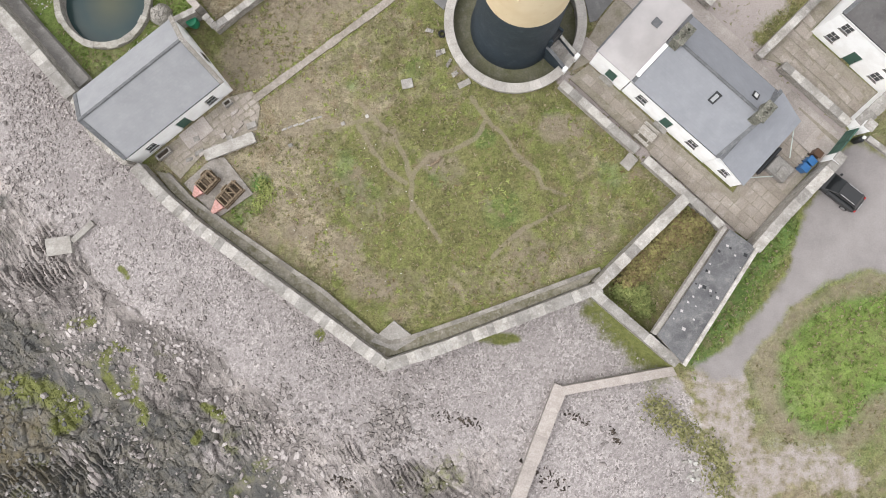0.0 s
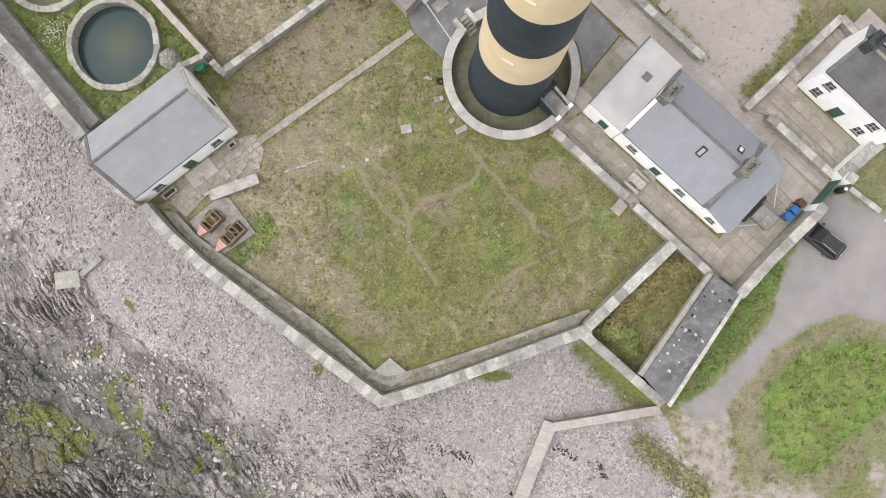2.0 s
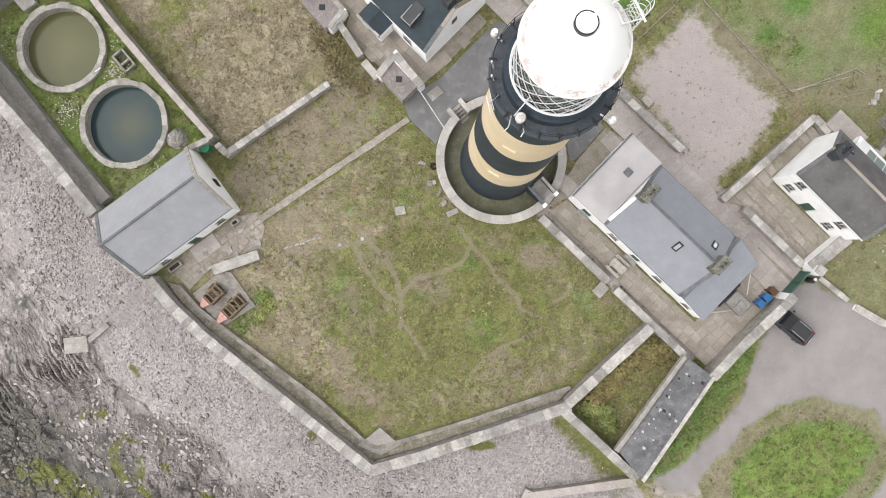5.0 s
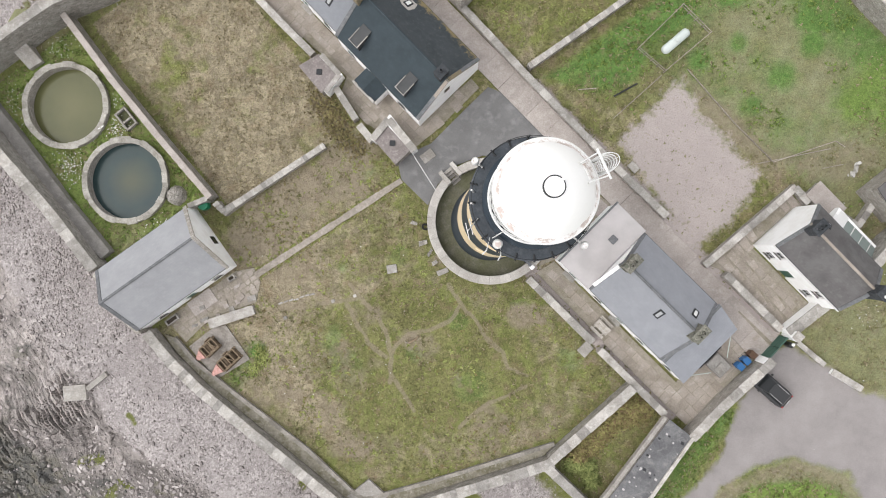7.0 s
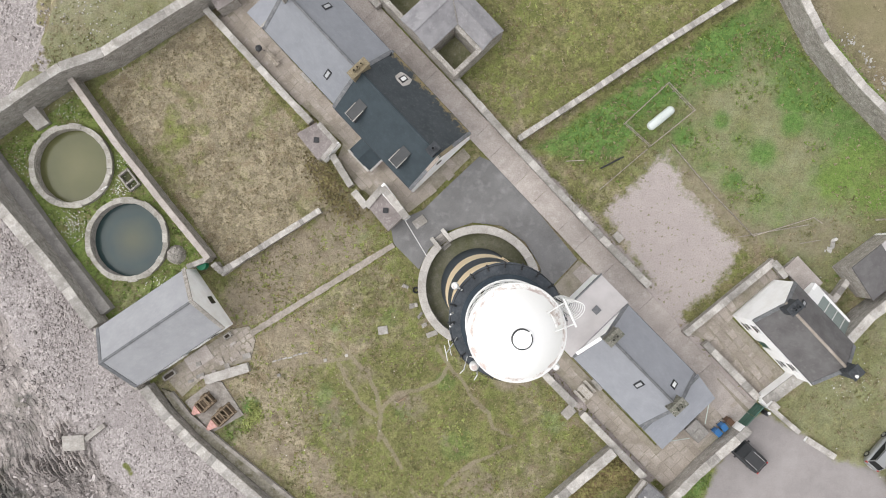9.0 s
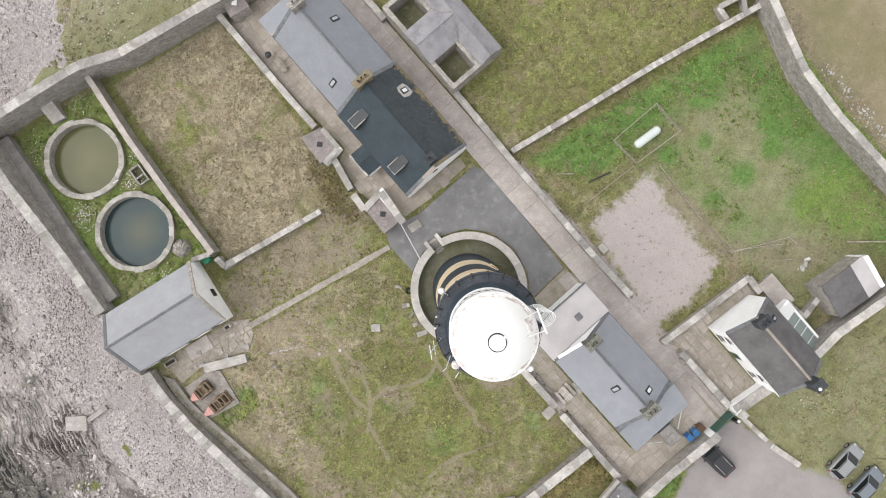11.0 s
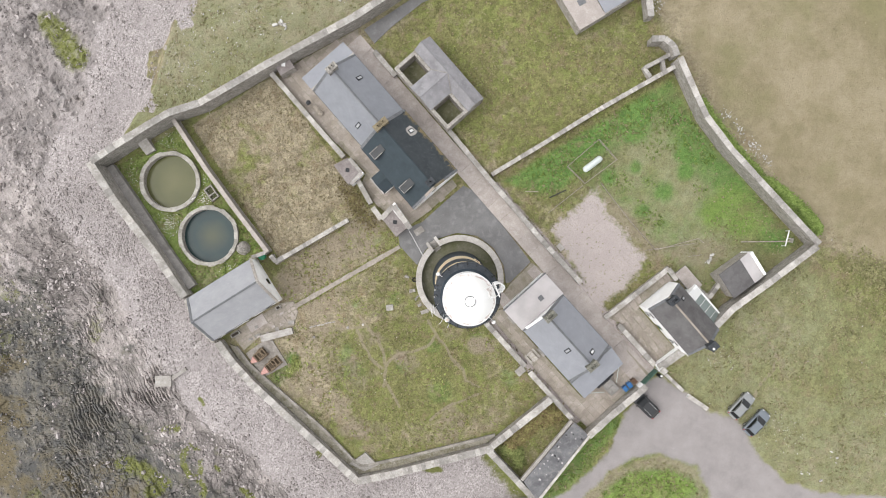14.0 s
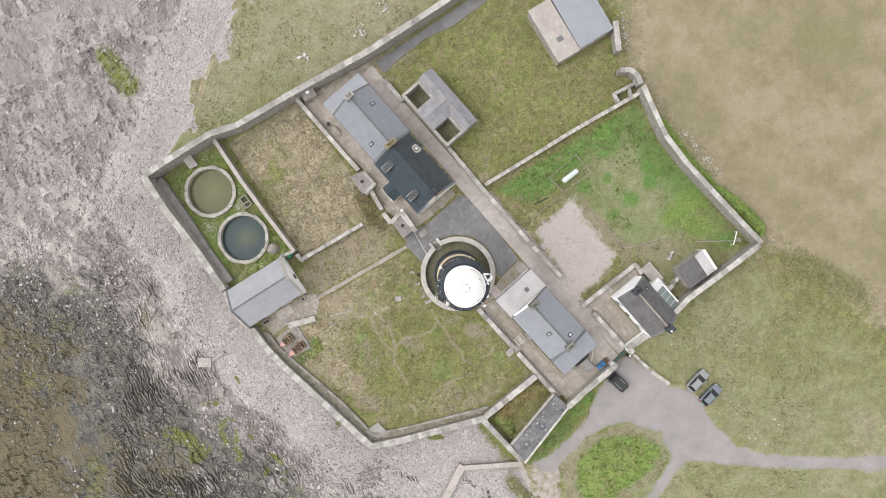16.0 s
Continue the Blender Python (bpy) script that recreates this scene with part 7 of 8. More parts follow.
def make_bin(x, y, deg, mat, what):
    b = thing("wheelie_bin", what + " plastic wheelie bin beside the gate wall", "bin", pose(x, y, level(x, y), 0, 0, deg), "wheelie bins")
    part("tub", prism([(-0.25, -0.3), (0.25, -0.3), (0.25, 0.3), (-0.25, 0.3)], 0.06, 0.98), mat, b)
    part("lid", prism([(-0.29, -0.36), (0.29, -0.36), (0.29, 0.33), (-0.29, 0.33)], 0.98, [1.04, 1.04, 1.12, 1.12]), mat, b)
    part("lid_handle", rod((-0.24, 0.38, 1.04), (0.24, 0.38, 1.04), 0.025), mat, b)
    for s in (-0.2, 0.2):
        part("wheel", rod((s - 0.03, 0.32, 0.1), (s + 0.03, 0.32, 0.1), 0.1, 14), M_TYRE, b)


make_bin(28.75, 6.35, 48, M_PLASTIC_BLUE, "blue")
make_bin(29.25, 6.9, 44, M_PLASTIC_BLUE, "blue")
make_bin(29.75, 7.5, 52, M_PLASTIC_BROWN, "brown")


def make_picnic(x, y, deg):
    t = thing("picnic_table", "grey weathered wooden picnic table with two benches", "table", pose(x, y, level(x, y) + 0.1, 0, 0, deg))
    for k in range(5):
        part("tabletop_plank", boxed(-0.75, 0.75, -0.36 + 0.15 * k, -0.23 + 0.15 * k, 0.71, 0.75, 0.005), M_WOOD_PALE, t)
    for s in (-1, 1):
        for k in range(2):
            part("bench_plank", boxed(-0.75, 0.75, s * 0.68 - 0.13 + 0.14 * k, s * 0.68 - 0.01 + 0.14 * k, 0.42, 0.46, 0.005), M_WOOD_PALE, t)
        x0 = s * 0.5
        part("bench_beam", boxed(x0 - 0.04, x0 + 0.04, -0.8, 0.8, 0.34, 0.42), M_WOOD_PALE, t)
        for q in (-1, 1):
            part("leg", rod((x0, q * 0.25, 0.7), (x0, q * 0.62, 0.0), 0.045, 6), M_WOOD_PALE, t)


make_picnic(16.05, 9.2, AD)
gb = thing("garden_bench", "pale wooden bench standing on the terrace", "bench", pose(-16.1, 38.75, 0.11, 0, 0, CD))
for k in range(3):
    part("seat_slat", boxed(-0.75, 0.75, -0.25 + 0.17 * k, -0.1 + 0.17 * k, 0.42, 0.46, 0.005), M_WOOD, gb)
for k in range(2):
    part("back_slat", boxed(-0.75, 0.75, 0.28, 0.32, 0.58 + 0.18 * k, 0.70 + 0.18 * k, 0.005), M_WOOD, gb)
for x in (-0.65, 0.65):
    for y, z in ((-0.2, 0.42), (0.3, 0.9)):
        part("leg", boxed(x - 0.04, x + 0.04, y - 0.04, y + 0.04, 0, z), M_WOOD, gb)
bq = thing("kettle_barbecue", "dark metal barbecue standing on the terrace", "barbecue", pose(-17.4, 39.6, 0.11))
part("bowl", lathe([(0, 0.55), (0.25, 0.6), (0.33, 0.75), (0.28, 0.92), (0, 1.0)], 18), M_DARK_METAL, bq)
for k in range(3):
    a = k * math.tau / 3
    part("leg", rod((0.15 * math.cos(a), 0.15 * math.sin(a), 0.6), (0.35 * math.cos(a), 0.35 * math.sin(a), 0), 0.02, 6), M_DARK_METAL, bq)
hr = thing("hand_rail", "thin pale metal hand rail at the tarmac edge", "rail", Matrix.Identity(4))
part("rail", rod((-2.25, 24.25, 1.0), (0.05, 21.0, 1.0), 0.03), M_WHITE_METAL, hr)
for t in (0.0, 0.5, 1.0):
    part("rail_post", rod((-2.25 + 2.3 * t, 24.25 - 3.25 * t, 0), (-2.25 + 2.3 * t, 24.25 - 3.25 * t, 1.0), 0.025), M_WHITE_METAL, hr)
M_BUTT = plain("green_plastic", (0.02, 0.23, 0.12), 0.4)
gt = thing("water_butt", "round green plastic water butt beside the hut", "barrel", pose(-21.35, 18.5, 0))
smooth(part("barrel", lathe([(0.4, 0), (0.47, 0.4), (0.47, 0.7), (0.42, 1.0)], 20), M_BUTT, gt))
part("lid", lathe([(0.44, 1.0), (0.45, 1.05), (0, 1.08)], 20), M_BUTT, gt)
lt = thing("back_store", "low stone store with a pale flat roof behind the yard wall", "shed", pose(33.3, 22.2, 0.7, 0, 0, BD))
part("wall", boxed(0.0, 3.2, 0.0, 1.6, -0.4, 1.5), M_STONE_PALE, lt)
part("flat_roof", boxed(-0.1, 3.3, -0.1, 1.7, 1.5, 1.62, 0.02), M_LANE, lt)
wall_line("wall_back", "low stone wall behind the two-storey house", [(36.0, 20.9), (37.9, 19.6), (39.0, 21.6)], 0.9, 0.5, M_STONE_PALE, cope=0.9)
wall_line("wall_box_a", "broken stone enclosure wall in the field corner", [(29.4, 50.6), (26.0, 48.3), (26.9, 47.2)], 1.1, 0.45, M_STONE_PALE, cope=0.7)
wall_line("wall_box_b", "stone cross wall in the broken enclosure", [(28.2, 49.6), (28.6, 48.3)], 0.9, 0.4, M_STONE_PALE, cope=0.7)
wall_line("wall_parking", "low rubble wall beside the parked cars", [(33.9, 8.8), (36.4, 6.9)], 0.45, 0.4, M_STONE_PALE, cope=0.5)
wall_line("wall_parking_end", "low whitewashed end of the rubble wall", [(37.1, 6.35), (39.8, 4.9)], 0.5, 0.5, M_WHITE, cope=0.7)
trough = thing("stone_box", "open stone trough filled with weeds beside the pond wall", "trough", pose(-29.2, 26.2, 0, 0, 0, -48))
for b in ((-1.0, 1.0, -0.62, -0.44), (-1.0, 1.0, 0.44, 0.62), (-1.0, -0.82, -0.44, 0.44), (0.82, 1.0, -0.44, 0.44), (0.1, 0.26, -0.44, 0.44)):
    part("side", boxed(*b, -0.2, 0.42, 0.02), M_STONE, trough)
part("silt", boxed(-0.82, 0.82, -0.44, 0.44, -0.2, 0.06), M_MOSS_WET, trough, "dark wet silt")
pipe = thing("overflow_pipe", "short pale pipe lying over the pond rim", "pipe", pose(-31.55, 25.15, 0.62, 0, 0, 30))
part("tube", rod((-0.7, 0, -0.25), (0.5, 0, 0.02), 0.06, 10), M_WHITE_METAL, pipe)
part("collar", rod((0.1, 0, -0.07), (0.22, 0, -0.04), 0.09, 10), M_COPING, pipe)
bt = solo("buttress", prism([(-0.7, -0.6), (0.7, -0.6), (0.7, 1.2), (-0.7, 1.2)], -0.5, [0.5, 0.5, 1.5, 1.5]), M_CONCRETE, "sloping concrete buttress against the boundary wall", "buttress", pose(-38.2, 31.2, 0, 0, 0, 35.5))


# ---- gas tank and its fence, timber frames ----
def make_tank():
    a, b = Vector((20.05, 34.55)), Vector((21.85, 36.25))
    deg = math.degrees(math.atan2(b.y - a.y, b.x - a.x))
    m = (a + b) / 2
    t = thing("gas_tank", "white horizontal gas tank in a fenced plot", "tank", pose(m.x, m.y, level(m.x, m.y), 0, 0, deg))
    bm = lathe([(0, -1.5), (0.22, -1.46), (0.36, -1.34), (0.42, -1.18), (0.42, 1.18), (0.36, 1.34), (0.22, 1.46), (0, 1.5)], 24)
    bm.transform(Matrix.Translation((0, 0, 0.85)) @ Matrix.Rotation(math.pi / 2, 4, "Y"))
    smooth(part("vessel", bm, M_TANK, t))
    part("valve_cover", lathe([(0.15, 1.25), (0.15, 1.36), (0, 1.38)], 14), M_TANK, t)
    for x in (-0.7, 0.7):
        part("cradle", boxed(x - 0.12, x + 0.12, -0.4, 0.4, -0.2, 0.5), M_CONCRETE, t)
    f = thing("tank_fence", "low wooden post and rail fence round the gas tank", "fence")
    loop = [(17.8, 34.8), (21.4, 38.7), (24.0, 36.3), (20.3, 32.8)]
    for (ax, ay), (bx, by) in zip(loop, loop[1:] + loop[:1]):
        n = 4
        for k in range(n):
            x, y = ax + (bx - ax) * k / n, ay + (by - ay) * k / n
            part("fence_post", rod((x, y, level(x, y) - 0.2), (x, y, level(x, y) + 0.95), 0.05, 6), M_WOOD, f)
        for z in (0.45, 0.9):
            part("fence_rail", rod((ax, ay, level(ax, ay) + z), (bx, by, level(bx, by) + z), 0.04, 6), M_WOOD, f)


make_tank()
for ax, ay, bx, by in ((16.1, 28.5, 20.2, 32.6), (22.4, 33.2, 26.8, 28.6), (26.8, 28.6, 30.6, 25.1), (30.6, 25.1, 35.8, 27.2), (29.2, 24.9, 35.4, 26.5), (35.8, 27.2, 36.6, 26.7), (12.7, 31.0, 14.4, 31.2), (34.8, 24.7, 36.6, 25.15)):
    m = ((ax + bx) / 2, (ay + by) / 2)
    l = math.hypot(bx - ax, by - ay)
    solo("timber_edging", boxed(-l / 2, l / 2, -0.04, 0.04, -0.1, 0.08, 0.01), M_WOOD, "thin weathered timber edging lying in the grass", "timber", pose(*m, level(*m) + 0.05, 0, math.degrees(-math.atan2(level(bx, by) - level(ax, ay), l)), math.degrees(math.atan2(by - ay, bx - ax))), "timber edgings")
solo("charred_log", rod((16.0, 30.5, level(16, 30.5) + 0.12), (18.05, 31.75, level(18, 31.7) + 0.12), 0.075, 8), M_DARK_METAL, "blackened log lying in the grass", "log")
lp = solo("fallen_pole", rod((41.2, 27.35, level(41.2, 27.3) + 0.2), (47.4, 28.1, level(47.4, 28.1) + 0.5), 0.08, 8), M_WOOD, "long wooden pole lying in the yard corner", "pole")
wf = thing("white_frame", "white painted metal frame standing in the yard corner", "frame", pose(46.6, 28.4, level(46.6, 28.4), 0, 0, 82))
for x in (-1.0, 1.0):
    part("upright", rod((x, 0, -0.1), (x, 0, 1.1), 0.05), M_WHITE_METAL, wf)
part("crossbar", rod((-1.05, 0, 1.1), (1.05, 0, 1.1), 0.09), M_WHITE_METAL, wf)
part("brace", rod((0, 0, 1.1), (0.2, -0.9, 0.0), 0.05), M_WHITE_METAL, wf)
part("foot", boxed(-0.3, 0.3, -1.3, -0.8, -0.1, 0.15, 0.02), M_CONCRETE, wf)


# ---- cars ----
def make_car(x, y, deg, paint, what, L=4.2, W=1.75, H=1.48):
    c = thing("parked_car", what, "car", pose(x, y, level(x, y) + 0.02, 0, 0, deg), "parked cars")
    st = [(-0.5, 0.42, 0.62, 0.55), (-0.492, 0.36, 0.72, 0.74), (-0.47, 0.30, 0.82, 0.87), (-0.43, 0.26, 0.90, 0.95), (-0.36, 0.25, 0.92, 0.99), (-0.15, 0.24, 0.90, 1.0), (0.15, 0.24, 0.90, 1.0), (0.30, 0.24, 0.88, 0.99), (0.40, 0.25, 0.79, 0.95), (0.46, 0.28, 0.68, 0.86), (0.488, 0.33, 0.60, 0.72), (0.5, 0.42, 0.55, 0.52)]
    bm = bmesh.new()
    rings = []
    for sx, lo, hi, wd in st:
        w = W / 2 * wd
        prof = [(-w * 0.92, lo), (-w, lo + 0.12), (-w, (lo + hi) / 2 + 0.08), (-w * 0.93, hi - 0.03), (-w * 0.8, hi), (w * 0.8, hi), (w * 0.93, hi - 0.03), (w, (lo + hi) / 2 + 0.08), (w, lo + 0.12), (w * 0.92, lo)]
        rings.append([bm.verts.new((sx * L, py, pz)) for py, pz in prof])
    for p, q in zip(rings, rings[1:]):
        for i in range(len(p)):
            j = (i + 1) % len(p)
            bm.faces.new((p[i], p[j], q[j], q[i]))
    bm.faces.new(rings[0]), bm.faces.new(rings[-1][::-1])
    body = smooth(part("body", bm, paint, c))
    # glasshouse and roof
    a = [(-0.45, 0.88, 0.74), (-0.36, H - 0.10, 0.64), (-0.30, H - 0.04, 0.66), (0.0, H - 0.03, 0.66), (0.06, H - 0.10, 0.68), (0.24, 0.86, 0.78)]
    bm = bmesh.new()
    vs = [[bm.verts.new((sx * L, s * W / 2 * wd, z)) for s in (-1, 1)] for sx, z, wd in a]
    for p, q in zip(vs, vs[1:]):
        bm.faces.new((p[0], p[1], q[1], q[0]))
    bm.faces.new([v[0] for v in vs]), bm.faces.new([v[1] for v in vs][::-1]), bm.faces.new((vs[0][0], vs[-1][0], vs[-1][1], vs[0][1]))
    part("glasshouse", bm, M_GLASS, c, "tinted car windows")
    bm = bmesh.new()
    k = [(-0.355, 0.60), (-0.33, 0.68), (0.0, 0.68), (0.035, 0.62)]
    up = [(sx * L, s * W / 2 * wd) for sx, wd in k for s in (-1,)] + [(sx * L, W / 2 * wd) for sx, wd in k[::-1]]
    part("roof", prism(up, H - 0.05, H + 0.01), paint, c)
    for s in (-1, 1):
        part("roof_bar", rod((-0.32 * L, s * W * 0.31, H + 0.04), (-0.01 * L, s * W * 0.31, H + 0.04), 0.025, 6), M_RIM if paint is M_CAR_DARK else M_DARK_METAL, c)
        for z0_, x0, x1, zt in ((0.88, 0.22, 0.02, H - 0.03), (0.88, -0.44, -0.34, H - 0.04)):
            part("pillar", rod((x0 * L, s * W / 2 * 0.8, z0_), (x1 * L, s * W / 2 * 0.66, zt), 0.045, 6), paint, c)
        part("mirror", boxed(0.13 * L, 0.17 * L, s * (W / 2 + 0.09) - 0.09, s * (W / 2 + 0.09) + 0.09, 0.9, 1.03, 0.02), paint, c)
        part("headlight", boxed(0.44 * L, 0.475 * L, s * W * 0.31 - 0.15, s * W * 0.31 + 0.13, 0.58, 0.70, 0.02), M_LAMP_CLEAR, c)
        part("tail_light", boxed(-0.482 * L, -0.45 * L, s * W * 0.38 - 0.10, s * W * 0.38 + 0.08, 0.62, 0.84, 0.02), M_LAMP_RED, c)
        for wx in (-0.31, 0.31):
            wheel = part("wheel", rod((wx * L, s * (W / 2 - 0.19), 0.31), (wx * L, s * (W / 2 + 0.015), 0.31), 0.31, 20), M_TYRE, c)
            part("rim", rod((wx * L, s * (W / 2 + 0.0), 0.31), (wx * L, s * (W / 2 + 0.03), 0.31), 0.2, 14), M_RIM, wheel)
    part("bumper", boxed(-0.506 * L, -0.47 * L, -W * 0.33, W * 0.33, 0.3, 0.5, 0.03), paint, c)
    part("number_plate", boxed(-0.512 * L, -0.507 * L, -0.26, 0.26, 0.5, 0.61), M_WHITE_METAL, c)


make_car(31.55, 4.6, 142, M_CAR_DARK, "black estate car with silver roof bars parked beside the wall", 4.4)
make_car(43.9, 6.0, 53, M_CAR_SILVER, "silver hatchback parked at the edge of the grass", 3.9, 1.7)
make_car(46.1, 4.0, 52, M_CAR_GREY, "blue-grey hatchback parked at the edge of the grass", 3.9, 1.7)

heap = solo("rubble_mound", lathe([(0, 0.75), (0.35, 0.72), (0.7, 0.5), (0.95, 0.1), (1.0, -0.2)], 22), M_STONE, "rounded grey stone mound between pond and hut", "mound", pose(-24.2, 19.3, 0))
for v in heap.data.vertices:
    v.co += Vector((RNG.uniform(-1, 1), RNG.uniform(-1, 1), RNG.uniform(-1, 1))) * 0.07


# loose slabs, steps and planters before the hut
M_BRACKEN_SOIL = plain("dark_soil", (0.05, 0.04, 0.03), 0.95)
slab_rng = random.Random(21)
for k in range(22):
    u, v = slab_rng.uniform(3.2, 10.8), -slab_rng.uniform(1.2, 4.2)
    x, y = axis_pose(-25.9, 6.8, HD, u, v)
    if not bool(inside(np.array([x]), np.array([y]), PATIO)[0]):
        continue
    a, b = slab_rng.uniform(0.35, 0.9), slab_rng.uniform(0.25, 0.55)
    solo("loose_slab", prism([(-a / 2, -b / 2), (a / 2 * 0.9, -b / 2), (a / 2, b / 2 * 0.8), (-a / 2 * 0.8, b / 2)], -0.05, 0.07), slab_rng.choice((M_COPING, M_LANE, M_CONCRETE_DARK, M_FLAG)), "broken paving slab lying before the hut", "slab", pose(x, y, 0.10 + 0.012 * (k % 5), 0, 0, HD + slab_rng.uniform(-20, 20)), "loose slabs")
for u, w0, l0 in ((2.1, 0.55, 1.3), (8.9, 0.5, 0.7)):
    x, y = axis_pose(-25.9, 6.8, HD, u, -0.55)
    tr = thing("stone_planter", "small stone planter below the hut window", "planter", pose(x, y, 0.05, 0, 0, HD), "planters")
    for bx in ((-l0 / 2, l0 / 2, -w0 / 2, -w0 / 2 + 0.1), (-l0 / 2, l0 / 2, w0 / 2 - 0.1, w0 / 2), (-l0 / 2, -l0 / 2 + 0.1, -w0 / 2 + 0.1, w0 / 2 - 0.1), (l0 / 2 - 0.1, l0 / 2, -w0 / 2 + 0.1, w0 / 2 - 0.1)):
        part("side", boxed(*bx, 0.0, 0.45), M_COPING, tr)
    part("soil", boxed(-l0 / 2 + 0.1, l0 / 2 - 0.1, -w0 / 2 + 0.1, w0 / 2 - 0.1, 0.0, 0.3), M_BRACKEN_SOIL, tr, "dark planter soil")
x, y = axis_pose(-25.9, 6.8, HD, 5.3, -0.8)
solo("door_apron", boxed(-1.3, 1.3, -0.75, 0.75, -0.05, 0.12, 0.02), M_LANE, "smooth concrete apron before the hut door", "slab", pose(x, y, 0.02, 0, 0, HD))


# ---- what nobody could count: shore stones, ledges, tufts, bushes ----
def stuff(name, label, category, verts, faces, material):
    me = bpy.data.meshes.new(name)
    me.from_pydata(verts.tolist(), [], faces.tolist())
    me.materials.append(material)
    return tagged(new(name, me), label, category, kind="stuff")


def spread(n, x0, x1, y0, y1, seed):
    r = np.random.default_rng(seed)
    return r.uniform(x0, x1, n), r.uniform(y0, y1, n), r


def stone_shapes(x, y, z, size, r, flat=0.6, long=1.0, turn=None, tilt=0.0, spread_turn=0.10, slab=False):
    """Angular stones: uneven six-sided blocks, narrower above; slabs are oblong."""
    n = len(x)
    ang = (np.arange(6)[None] + r.uniform(-0.32, 0.32, (n, 6))) * math.tau / 6
    rad = r.uniform(0.38, 0.58, (n, 6))
    if slab:
        plan = np.array([(-0.5, -0.5), (0.05, -0.5), (0.5, -0.5), (0.5, 0.5), (-0.05, 0.5), (-0.5, 0.5)])[None] + r.uniform(-0.1, 0.1, (n, 6, 2)) * np.array([0.8, 1.8])
    else:
        plan = np.stack([np.cos(ang) * rad, np.sin(ang) * rad], -1)
    low = np.concatenate([plan, np.full((n, 6, 1), -0.6)], -1)
    top = low * np.concatenate([np.repeat(r.uniform(0.85 if slab else 0.55, 0.97 if slab else 0.9, (n, 1, 1)), 2, 2), np.ones((n, 1, 1))], 2)
    top[..., :2] += r.uniform(-0.08, 0.08, (n, 1, 2))
    top[..., 2] = r.uniform(0.25, 0.55, (n, 6))
    v = np.concatenate([low, top], 1)
    v = v * np.stack([size * long, size * r.uniform(0.6, 1.0, n), size * flat], -1)[:, None]
    a = r.uniform(0, math.tau, n) if turn is None else turn + r.normal(0, spread_turn, n)
    t = tilt + r.normal(0, 0.12, n)
    vz, vy = v[..., 2] * np.cos(t)[:, None] + v[..., 1] * np.sin(t)[:, None], v[..., 1] * np.cos(t)[:, None] - v[..., 2] * np.sin(t)[:, None]
    c, s = np.cos(a)[:, None], np.sin(a)[:, None]
    out = np.stack([v[..., 0] * c - vy * s + x[:, None], v[..., 0] * s + vy * c + y[:, None], vz + z[:, None]], -1)
    quad = np.array([(i, (i + 1) % 6, 6 + (i + 1) % 6, 6 + i) for i in range(6)] + [(6, 7, 8, 9), (6, 9, 10, 11)])
    faces = (np.arange(n)[:, None, None] * 12 + quad[None]).reshape(-1, 4)
    return out.reshape(-1, 3), faces


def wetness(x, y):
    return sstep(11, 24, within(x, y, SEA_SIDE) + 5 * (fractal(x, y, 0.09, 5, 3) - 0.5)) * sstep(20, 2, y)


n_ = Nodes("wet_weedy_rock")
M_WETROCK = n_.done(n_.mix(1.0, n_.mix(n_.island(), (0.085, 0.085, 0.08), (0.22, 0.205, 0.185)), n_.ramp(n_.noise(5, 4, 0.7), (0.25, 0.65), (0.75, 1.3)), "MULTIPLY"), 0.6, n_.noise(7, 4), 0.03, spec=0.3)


def shore_stones():
    x, y, r = spread(330000, -74, 24, -32, 60, 3)
    sd = within(x, y, SEA_SIDE)
    wob = fractal(x, y, 0.09, 5, 3) - 0.5
    rocky = sstep(4, 10, sd + 6 * wob)
    dens = (0.16 + 0.6 * sstep(0.42, 0.62, fractal(x, y, 0.22, 51, 3))) * (0.75 - 0.35 * rocky) * (1 - 0.75 * sstep(-10, 6, x)) * sstep(60, 25, sd) * (1 - 0.65 * sstep(18, 32, y))
    keep = (sd > 1.0) & (r.random(len(x)) < dens)
    x, y, rocky = x[keep], y[keep], rocky[keep]
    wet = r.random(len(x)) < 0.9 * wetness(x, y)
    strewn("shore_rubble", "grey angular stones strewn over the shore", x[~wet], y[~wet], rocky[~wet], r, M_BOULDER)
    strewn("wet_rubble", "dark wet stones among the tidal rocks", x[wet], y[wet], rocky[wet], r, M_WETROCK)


def strewn(name, label, x, y, rocky, r, material):
    n = len(x)
    size = 0.10 + 0.20 * r.random(n) ** 2 + 0.32 * r.random(n) ** 6 * (0.4 + rocky)
    size = np.where(r.random(n) < 0.010 * rocky, r.uniform(0.35, 0.6, n), size)
    v, f = stone_shapes(x, y, land(x, y) + 0.12 * size, size, r, 0.7, r.uniform(0.9, 1.6, n))
    stuff(name, label, "stones", v, f, material)


n_ = Nodes("bedded_ledge_rock")
M_LEDGE = n_.done(n_.mix(1.0, n_.mix(n_.island(), (0.16, 0.145, 0.137), (0.37, 0.335, 0.32)), n_.ramp(n_.noise(4, 5, 0.7), (0.25, 0.6), (0.75, 1.35)), "MULTIPLY"), 0.9, n_.noise(6, 5, 0.7), 0.06, spec=0.2)
shore_stones()


